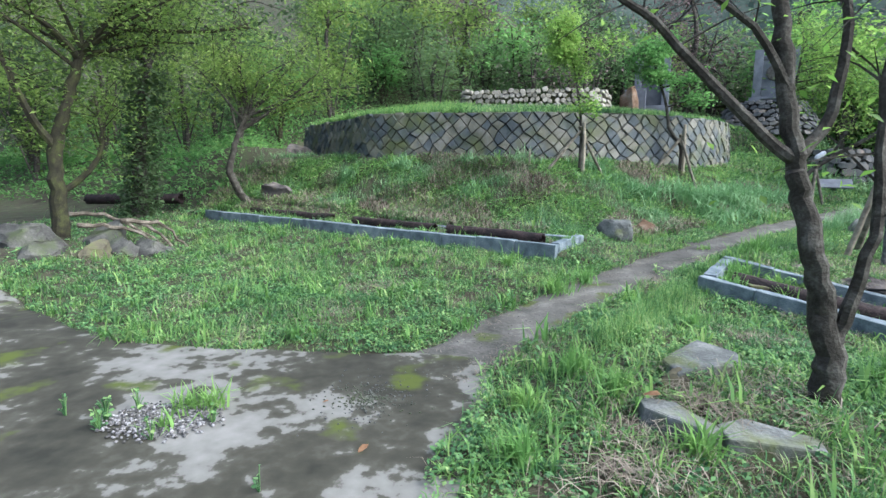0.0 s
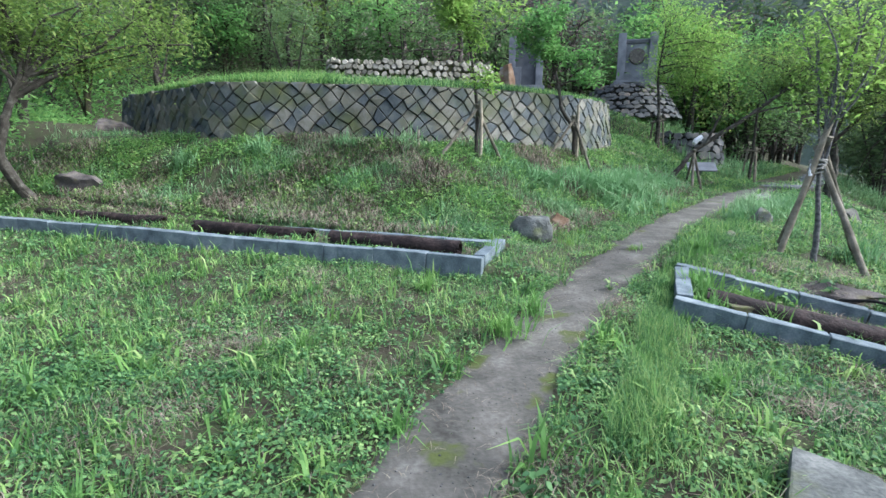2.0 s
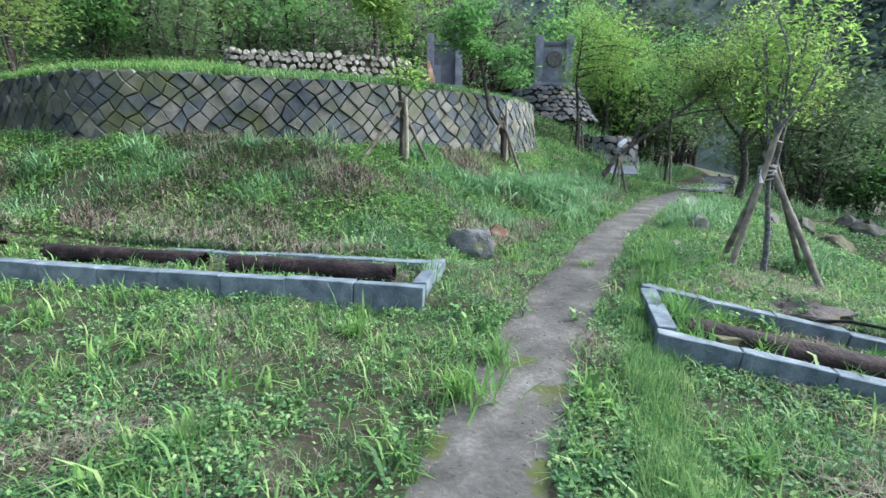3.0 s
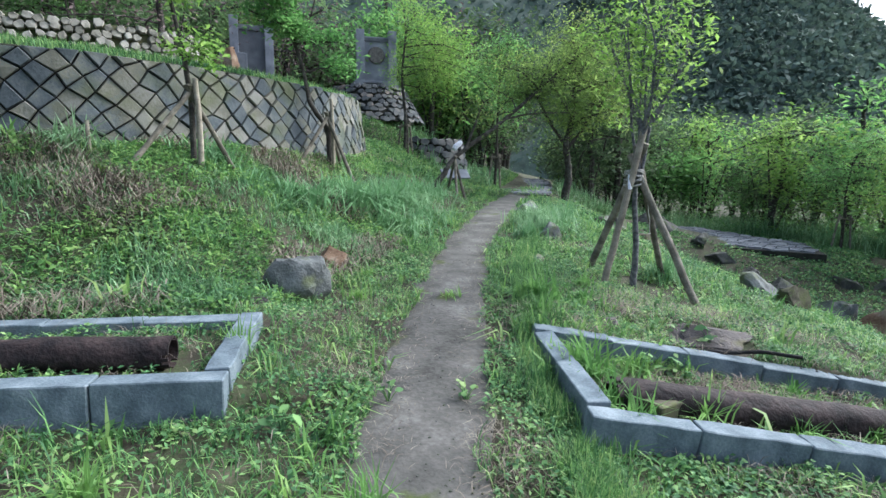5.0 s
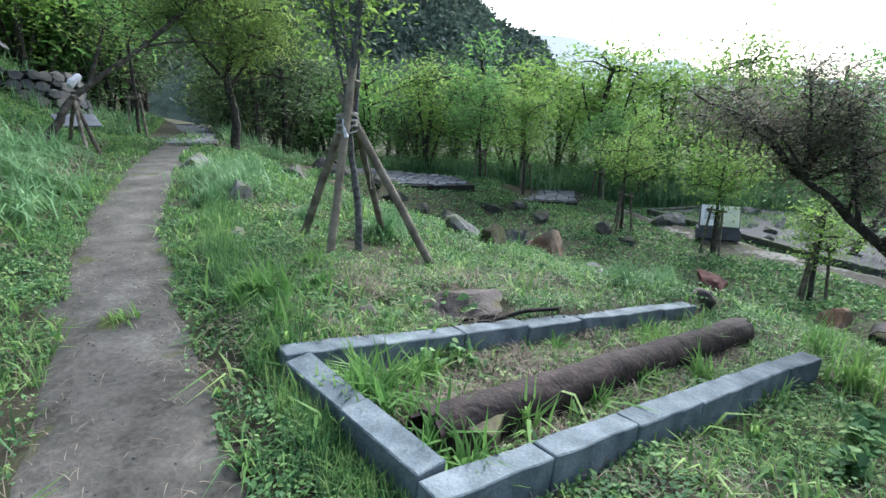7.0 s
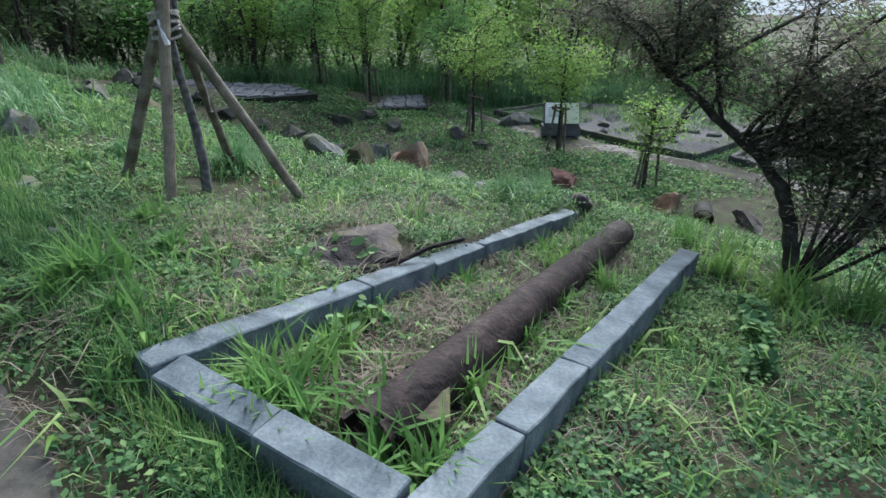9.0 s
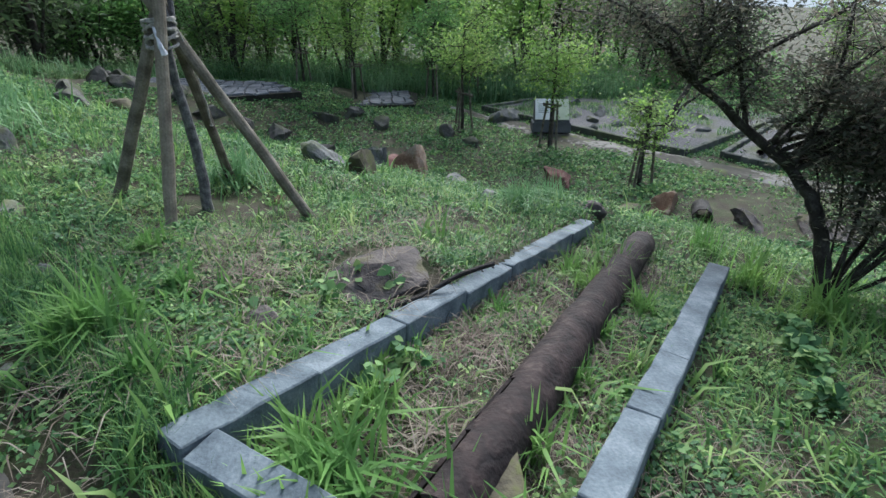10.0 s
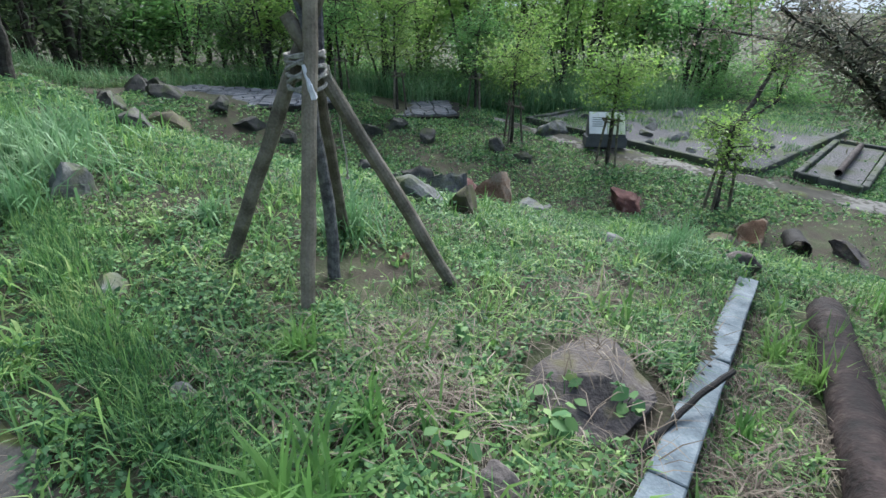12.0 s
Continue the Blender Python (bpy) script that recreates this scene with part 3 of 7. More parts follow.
backing_v, backing_f = [], []
run_steps = np.linspace(0, wall_run[-1], 70)
for s in run_steps:
    for h, o in ((0.3, -0.05), (WALL_TOP - 0.02, -0.05), (WALL_TOP - 0.02, -0.45), (0.3, -0.45)):
        backing_v.append(on_wall(float(s), h, o))
for i in range(len(run_steps) - 1):
    for e in range(4):
        backing_f.append((4 * i + e, 4 * i + (e + 1) % 4, 4 * i + 4 + (e + 1) % 4, 4 * i + 4 + e))
retaining_wall = grow("retaining_wall", backing_v, backing_f, M_JOINT)
tagged(retaining_wall, "grey retaining wall of squared stones laid on the diagonal", "stone wall", kind="structure")

rng = random.Random(7)
HALF = 0.158
cols, rows_n = int(wall_run[-1] / HALF) + 2, 13
joined_v, joined_f = [], []
lattice = {}
for i in range(-2, cols + 3):
    for j in range(-2, rows_n + 3):
        lattice[i, j] = (i * HALF + rng.uniform(-0.05, 0.05), 0.95 + j * HALF + rng.uniform(-0.05, 0.05))
for i in range(-1, cols + 1):
    for j in range(-1, rows_n + 2):
        if (i + j) % 2:
            continue
        poly = [lattice[i - 1, j], lattice[i, j - 1], lattice[i + 1, j], lattice[i, j + 1]]
        poly = clip(poly, 1, WALL_TOP + rng.uniform(-0.03, 0.03), True)
        if len(poly) >= 3:
            poly = clip(poly, 0, wall_run[-1], True)
        if len(poly) >= 3:
            poly = clip(poly, 0, 0.0, False)
        if len(poly) < 3 or max(p[1] for p in poly) - min(p[1] for p in poly) < 0.07:
            continue
        v, f = stone_on(on_wall, poly, rng.uniform(0.03, 0.08), rng, 0.011)
        if 3.6 < i * HALF < 11.4 and j > 3:
            grow("stone", v, f, M_WALL, retaining_wall)
        else:
            joined_f += [tuple(len(joined_v) + e for e in face) for face in f]
            joined_v += v
far_stones = grow("far_stones", joined_v, joined_f, M_WALLFAR, retaining_wall)
tagged(far_stones, "squared grey stones at the wall's ends and foot", kind="stuff")

# upper grass terrace behind the wall's top
terr_v, terr_f = [], []
depths = [0.0, 0.25, 0.6, 1.2, 2.0, 3.0, 4.5, 6.5, 9.0]
line_s = np.linspace(0.4, wall_run[-1], 60)


def terrace_z(d):
    return 2.85 + 0.17 * min(d, 4.0) + 0.22 * max(0.0, d - 4.0)


for s in line_s:
    p = on_wall(float(s), WALL_TOP, 0.0)
    for d in depths:
        pull = Vector((2.2, 17.5 + 6.0, 0)) - Vector((p.x, p.y, 0))
        t = min(1.0, d / max(0.5, pull.length))
        qx, qy = p.x + pull.x * t, p.y + pull.y * t
        terr_v.append((qx, qy, terrace_z(d) + (0.05 * float(wave(qx, qy, 1.6, 0.2)) if d > 0.3 else -0.01)))
m = len(depths)
for i in range(len(line_s) - 1):
    for e in range(m - 1):
        terr_f.append((i * m + e, (i + 1) * m + e, (i + 1) * m + e + 1, i * m + e + 1))
upper = grow("ground_upper_terrace", terr_v, terr_f, M_SOIL, smooth_shade=True)
tagged(upper, "grassy raised terrace above the retaining wall", "terrace", kind="structure")


# ---- kerbed beds ----
def block_mesh(length, width, height, seed, worn=0.006, material=M_SLATE):
    rng = random.Random(seed)
    bm = bmesh.new()
    bmesh.ops.create_cube(bm, size=1.0)
    for v in bm.verts:
        v.co = Vector((v.co.x * length, v.co.y * width, v.co.z * height - height / 2)) + Vector((rng.uniform(-1, 1), rng.uniform(-1, 1), rng.uniform(-1, 1))) * 0.006
    bmesh.ops.subdivide_edges(bm, edges=[e for e in bm.edges if e.calc_length() > 0.3], cuts=5, use_grid_fill=True)
    bmesh.ops.bevel(bm, geom=[e for e in bm.edges if e.calc_face_angle(0) > 0.8], offset=worn, segments=1, affect="EDGES", profile=0.6)
    for v in bm.verts:
        v.co += Vector((0.4, 1, 0.8)) * 0.006 * noise.noise(v.co * 14 + Vector((seed * 9, 0, 0))) + Vector((0, 1, 1)) * 0.004 * noise.noise(v.co * 40 + Vector((seed * 5, 3, 0)))
    me = bpy.data.meshes.new("kerb_block")
    bm.to_mesh(me)
    bm.free()
    me.materials.append(material)
    return me


OLD_KERBS = [block_mesh(0.56, 0.138, 0.46, s, 0.02, M_OLDKERB) for s in (13, 14, 15)]
KERBS = [block_mesh(0.56, 0.138, 0.46, s) for s in (3, 4, 5, 6, 7, 8)]


def kerb_row(bed, a, b, rng, unit=0.575, gap=0.006, kinds=KERBS):
    """Blocks laid end to end from a to b, whose top middle line runs through both."""
    a, b = Vector(a), Vector(b)
    d = b - a
    n = max(1, round(d.length / unit))
    step = d.length / n
    yaw, slope = math.degrees(math.atan2(d.y, d.x)), math.degrees(math.atan2(d.z, math.hypot(d.x, d.y)))
    for k in range(n):
        p = a + d * ((k + 0.5) / n)
        mtx = pose(p.x, p.y, p.z + rng.uniform(-0.008, 0.008), rng.uniform(-1.2, 1.2), -slope + rng.uniform(-0.5, 0.5), yaw + rng.uniform(-0.8, 0.8))
        mtx = mtx @ Matrix.Diagonal(((step - gap) / 0.56, 1.0, 1.0, 1.0))
        ob = share("kerb_block", rng.choice(kinds), Matrix.Identity(4), bed)
        ob.matrix_basis = Matrix.Translation(-bed.location) @ mtx


rng = random.Random(11)
bed_r = empty("kerbed_bed", (3.4, 6.2, gz(3.4, 6.2)), "open-ended bed of blue-grey stone kerb blocks round a rusty pipe", "stone kerb", "kerbed beds")
kerb_row(bed_r, (2.978, 5.872, 0.266), (5.47, 3.43, -0.195), rng)
kerb_row(bed_r, (3.08, 5.878, 0.272), (3.72, 6.69, 0.335), rng, 0.47)
kerb_row(bed_r, (3.73, 6.78, 0.338), (6.62, 3.98, -0.27), rng)
bed_l = empty("kerbed_bed", (1.4, 7.6, gz(1.4, 7.6)), "long bed of blue-grey stone kerb blocks with weeds inside", "stone kerb", "kerbed beds")
kerb_row(bed_l, (1.62, 7.235, 0.42), (-5.35, 11.82, 0.50), rng, 0.62)
kerb_row(bed_l, (1.602, 7.332, 0.42), (2.16, 8.12, 0.45), rng, 0.47)
kerb_row(bed_l, (2.1, 8.2, 0.42), (-4.7, 12.7, 0.42), rng, 0.62)

# rusty pipes: rolled sheet, one of them torn open at its end


def pipe_shell(name, a, b, radius, seed, label, torn=0.0, torn_at=2.4):
    rng = random.Random(seed)
    a, b = Vector(a), Vector(b)
    d = b - a
    n, k = max(8, int(d.length / 0.035)), 30
    off = Vector((rng.uniform(0, 30), rng.uniform(0, 30), 0))
    axis = d.normalized()
    u = axis.cross(Vector((0, 0, 1))).normalized()
    v = u.cross(axis).normalized()
    bm = bmesh.new()
    grid = []
    for i in range(n + 1):
        ring = []
        for j in range(k):
            ang = 2 * math.pi * j / k
            r = radius * (1 + 0.022 * noise.noise(Vector((i * 0.22, math.cos(ang) * 5, math.sin(ang) * 5)) + off) + 0.07 * noise.noise(Vector((i * 0.14, math.cos(ang) * 2, math.sin(ang) * 2)) + off) + 0.035 * max(0.0, noise.noise(Vector((i * 0.1, math.cos(ang) * 3, math.sin(ang) * 3 + 7)) + off) - 0.1))
            ring.append(bm.verts.new(a + d * (i / n) + (u * math.cos(ang) + v * math.sin(ang)) * r + Vector((0, 0, 0.012 * noise.noise(Vector((i * 0.08, 3, seed)))))))
        grid.append(ring)
    for i in range(n):
        run = d.length * i / n
        for j in range(k):
            ang = 2 * math.pi * (j + 0.5) / k
            away = abs((ang - torn_at + math.pi) % (2 * math.pi) - math.pi)
            hole = 0.0
            if run < torn:
                hole = 0.34 * (1 - run / torn) ** 0.5 + 0.22 * noise.noise(Vector((run * 6, ang * 2, seed)))
            end_wear = 0.06 * noise.noise(Vector((math.cos(ang) * 3, math.sin(ang) * 3, seed))) + 0.03
            if away < hole or run < end_wear or run > d.length - end_wear:
                continue
            bm.faces.new((grid[i][j], grid[i][(j + 1) % k], grid[i + 1][(j + 1) % k], grid[i + 1][j]))
    bmesh.ops.delete(bm, geom=[w for w in bm.verts if not w.link_faces], context="VERTS")
    bmesh.ops.recalc_face_normals(bm, faces=bm.faces)
    bmesh.ops.solidify(bm, geom=list(bm.faces), thickness=0.014)
    ob = part(name, bm, M_RUST, smooth_shade=True)
    return tagged(ob, label, "rusty pipe", "rusty pipes")


pipe_shell("rusty_pipe", (3.38, 6.00, 0.175), (6.18, 3.66, -0.34), 0.12, 2, "thick rust-brown iron pipe, split open at one end", torn=0.85, torn_at=2.35)
pipe_shell("rusty_pipe", (1.55, 7.75, 0.41), (0.1, 8.72, 0.44), 0.10, 3, "rust-brown iron pipe lying in the long kerbed bed")
pipe_shell("rusty_pipe", (-0.1, 8.98, 0.43), (-1.7, 10.0, 0.46), 0.09, 4, "rust-brown iron pipe half hidden by weeds in the bed")
pipe_shell("rusty_pipe", (-2.2, 10.6, 0.45), (-4.4, 12.0, 0.48), 0.085, 5, "dark iron pipe at the back of the kerbed bed")
pipe_shell("rusty_pipe", (-9.3, 13.6, 0.62), (-6.6, 13.2, 0.68), 0.13, 6, "dark iron pipe lying in shade under the trees")


# ---- rocks ----
ROCKMATS = {"dark": M_DARKROCK, "grey": M_ROCK, "brown": M_ROCKB, "orange": M_ORANGE, "red": M_RED, "moss": M_MOSSY}


def rock(x, y, sx, sy, sz, seed, tone, label, name="rock", turn=0.0, lift=0.12, tilt=(0, 0), cuts=6, z=None):
    bm = rock_bm(seed, sx, sy, sz, cuts=cuts)
    ob = part(name, bm, ROCKMATS[tone], smooth_shade=True)
    base = gz(x, y) if z is None else z
    ob.matrix_basis = pose(x, y, base + sz * lift, tilt[0], tilt[1], turn)
    return tagged(ob, label, "rock")


# flat slabs beside the start of the path
def slab_stone(points, thick, z, seed, label, tilt):
    rng = random.Random(seed)
    c = Vector((sum(p[0] for p in points) / len(points), sum(p[1] for p in points) / len(points), 0))
    bm = bmesh.new()
    vs = [bm.verts.new((p[0] - c.x, p[1] - c.y, 0)) for p in points]
    f = bm.faces.new(vs)
    ext = bmesh.ops.extrude_face_region(bm, geom=[f])
    for v in [g for g in ext["geom"] if isinstance(g, bmesh.types.BMVert)]:
        v.co.z -= thick
        v.co.x *= 1.05
        v.co.y *= 1.05
    bmesh.ops.recalc_face_normals(bm, faces=bm.faces)
    bmesh.ops.bevel(bm, geom=list(bm.edges), offset=0.012, segments=2, affect="EDGES", profile=0.6)
    bmesh.ops.subdivide_edges(bm, edges=list(bm.edges), cuts=2, use_grid_fill=True)
    for v in bm.verts:
        v.co.z += 0.012 * noise.noise(Vector((v.co.x * 5 + seed, v.co.y * 5, 0)))
    ob = part("flat_stone", bm, M_ROCK)
    ob.matrix_basis = pose(c.x, c.y, z, tilt[0], tilt[1], 0)
    return tagged(ob, label, "rock", "flat stones by the path")


slab_stone([(1.53, 3.44), (1.92, 3.76), (2.06, 3.48), (2.02, 3.34), (1.52, 3.18)], 0.12, 0.175, 1, "flat grey stone slab sunk in weeds beside the path", (2, -3))
slab_stone([(1.19, 2.97), (1.38, 2.90), (1.47, 2.54), (1.38, 2.50), (1.16, 2.80)], 0.12, 0.10, 2, "flat grey stone slab with a dead leaf on it", (-3, 4))
slab_stone([(1.47, 2.60), (1.66, 2.68), (1.95, 2.50), (1.90, 2.36), (1.46, 2.46)], 0.12, 0.09, 3, "flat mossy grey stone slab near a tree foot", (3, 2))
rock(1.5, 3.2, 0.09, 0.08, 0.09, 21, "moss", "small mossy stone between two flat slabs")
rock(3.0, 9.15, 0.3, 0.2, 0.27, 36, "grey", "leaning grey slab of rock in grass beside the path", turn=-50, tilt=(10, -12), lift=0.1, cuts=4)
rock(3.75, 9.55, 0.25, 0.17, 0.17, 32, "orange", "low pale brown rock in grass beside the path")
rock(2.5, 8.75, 0.1, 0.08, 0.08, 33, "brown", "small brown stone near the kerb's corner")
rock(7.35, 9.1, 0.23, 0.19, 0.24, 34, "grey", "light grey rock in bright grass near the propped tree")
rock(5.12, 6.0, 0.5, 0.4, 0.13, 35, "brown", "broad brown rock strewn with dry stalks behind the kerb", turn=-30, cuts=9, lift=-0.1)
rock(4.55, 6.62, 0.09, 0.065, 0.05, 36, "brown", "small flat brown stone in weeds by the kerb", turn=20)
rock(9.85, 5.25, 0.46, 0.34, 0.5, 37, "orange", "large pointed rusty-orange boulder on the slope", turn=-20)
rock(10.2, 5.85, 0.38, 0.3, 0.42, 38, "grey", "rounded grey boulder beside the orange one", turn=30)
rock(8.15, 6.05, 0.24, 0.2, 0.22, 39, "moss", "yellowish mossy stone on the slope's rim")
rock(8.3, 6.5, 0.28, 0.2, 0.18, 40, "grey", "dark grey stone among grass on the slope's rim", turn=40)
rock(11.3, 5.5, 0.42, 0.34, 0.3, 41, "red", "reddish-brown boulder behind the orange one")
rock(11.6, 3.9, 0.75, 0.3, 0.3, 42, "grey", "long flat grey stone along the hollow", turn=-25, cuts=8)
rock(10.9, 4.5, 0.3, 0.25, 0.25, 43, "grey", "squarish grey stone on the slope")
rock(12.65, 1.68, 0.42, 0.36, 0.34, 44, "red", "dark red-brown boulder alone in grass")
rock(10.75, 0.4, 0.6, 0.3, 0.28, 45, "orange", "flat orange-brown rock by the black pipe mouth", turn=-20)
rock(9.9, -0.8, 0.36, 0.3, 0.18, 46, "brown", "dark brown rock on bare earth")
rock(10.2, 1.3, 0.35, 0.3, 0.25, 47, "moss", "mossy rock half hidden by grass")
rock(9.3, -1.9, 0.8, 0.5, 0.22, 48, "brown", "broad earthy rock in the shade of the shrub")
rock(7.0, 3.75, 0.18, 0.13, 0.1, 49, "brown", "earthy brown stone beyond the pipe's end", turn=30)
rock(5.95, 8.35, 0.13, 0.09, 0.07, 50, "grey", "low light stone in grass near the propped tree")
rock(7.6, 4.7, 0.14, 0.1, 0.09, 51, "grey", "whitish stone lying in bright grass")
rock(6.62, 6.75, 0.07, 0.05, 0.05, 52, "orange", "small tan stone on bare earth under the props")
rock(5.1, 7.75, 0.08, 0.06, 0.06, 53, "grey", "small pale stone in grass")
rock(4.3, 7.55, 0.05, 0.04, 0.04, 54, "grey", "little pale stone at the path's edge")
rock(9.3, 11.1, 0.46, 0.2, 0.22, 55, "grey", "pale squared stone at the path's edge", turn=38, cuts=3)
for k, (x, y, s, sd, tone) in enumerate([(-6.75, 8.4, 0.56, 61, "brown"), (-5.95, 7.6, 0.26, 62, "grey"), (-5.35, 7.85, 0.28, 63, "moss"), (-5.15, 8.3, 0.3, 64, "grey"), (-4.85, 8.55, 0.3, 65, "grey"), (-5.85, 8.95, 0.42, 66, "brown")]):
    rock(x, y, s * 1.2, s * 0.9, s * 0.75, sd, "dark" if tone != "moss" else tone, "weathered rock in a pile at the lawn's edge under trees", turn=37 * k)
rock(-4.1, 12.9, 0.5, 0.35, 0.25, 67, "brown", "low brown rock behind the kerbed bed")
rock(-4.6, 16.6, 0.5, 0.4, 0.4, 68, "brown", "brown boulder at the retaining wall's end", z=1.9)
# dead branches lying on the rock pile
for k, (x, y, ln, turn) in enumerate([(-5.5, 8.9, 1.3, 20), (-5.2, 9.1, 1.1, -15), (-5.9, 9.3, 1.5, 5), (-4.9, 8.9, 0.9, 35)]):
    r2 = random.Random(90 + k)
    bm = bmesh.new()
    z0 = gz(x, y) + 0.22 + 0.05 * k
    c2, s2 = math.cos(radians(turn)), math.sin(radians(turn))
    tube(bm, bend([(x - c2 * ln / 2, y - s2 * ln / 2, z0 + 0.12), (x, y, z0 + 0.06), (x + c2 * ln / 2, y + s2 * ln / 2, gz(x + c2 * ln / 2, y + s2 * ln / 2))], 5, r2, 0.03), [0.045 - 0.003 * e for e in range(11)], 7, wob=0.15, rng=r2)
    tagged(part("dead_branch", bm, M_LOG), "grey dead branch lying on the rock pile", "branch", "dead branches")
# boulders along the slope below the wood
for k, (x, y, s, sd, tone) in enumerate([(20.6, 14.2, 0.5, 71, "brown"), (20.7, 13.5, 0.58, 72, "grey"), (20.3, 12.9, 0.55, 73, "grey"), (18.5, 12.1, 0.55, 74, "grey"), (19.0, 13.0, 0.5, 75, "brown"), (15.8, 12.4, 0.6, 76, "brown"), (14.6, 10.9, 0.7, 77, "moss"),
                                         (17.5, 9.9, 0.42, 78, "grey"), (17.2, 8.9, 0.4, 79, "grey"), (17.0, 8.0, 0.5, 80, "grey"), (18.2, 6.8, 0.35, 81, "grey"), (18.6, 6.0, 0.4, 82, "grey"), (17.6, 5.2, 0.35, 83, "brown"), (16.8, 3.4, 0.35, 84, "grey"),
                                         (16.2, 2.9, 0.3, 85, "grey"), (15.0, 5.8, 0.4, 86, "brown"), (15.8, 6.9, 0.35, 87, "brown"), (14.3, 6.3, 0.3, 88, "grey"), (12.6, 5.3, 0.35, 89, "red"), (13.4, 5.0, 0.4, 90, "brown"), (11.4, 8.4, 0.4, 91, "moss"), (9.9, 9.6, 0.3, 92, "brown"), (13.1, 9.2, 0.5, 93, "brown"), (18.1, 10.7, 0.45, 94, "grey"), (15.2, 9.6, 0.4, 95, "moss")]):
    rock(x, y, s, s * 0.72, s * 0.66, sd, "dark" if tone in ("brown", "grey") else tone, "weathered boulder on the grassy slope below the wood", turn=41 * k)
# mossy squared block that carries the pipe's end
bm = bmesh.new()
bmesh.ops.create_cube(bm, size=1.0)
bmesh.ops.bevel(bm, geom=list(bm.edges), offset=0.06, segments=2, affect="EDGES", profile=0.6)
bmesh.ops.subdivide_edges(bm, edges=list(bm.edges), cuts=2, use_grid_fill=True)
for v in bm.verts:
    v.co = Vector((v.co.x * 0.36, v.co.y * 0.14, v.co.z * 0.16)) + Vector((1, 1, 1)) * 0.012 * noise.noise(v.co * 6)
block = part("stone_block", bm, M_MOSSY)
block.matrix_basis = pose(3.62, 5.72, gz(3.62, 5.72) + 0.05, 3, 4, -8)
tagged(block, "mossy squared stone block under the rusty pipe", "stone block")

# black broken pipe mouth between the rocks
pipe_shell("broken_pipe", (10.0, 0.05, -1.9), (10.7, -0.4, -1.98), 0.17, 9, "black broken pipe mouth between rocks", torn=0.5, torn_at=4.5).data.materials[0] = M_BLACK
bpy.data.objects["broken_pipe"]["category"] = "pipe"
# thin black hose over the kerb
bm = bmesh.new()
tube(bm, bend([(5.08, 5.34, 0.16), (4.97, 5.55, 0.17), (4.85, 5.78, 0.13), (4.66, 6.08, 0.13)], 4, random.Random(3), 0.004), [0.015] * 13, 8)
tagged(part("hose", bm, M_BLACK, smooth_shade=True), "short black rubber hose lying across the kerb", "hose")


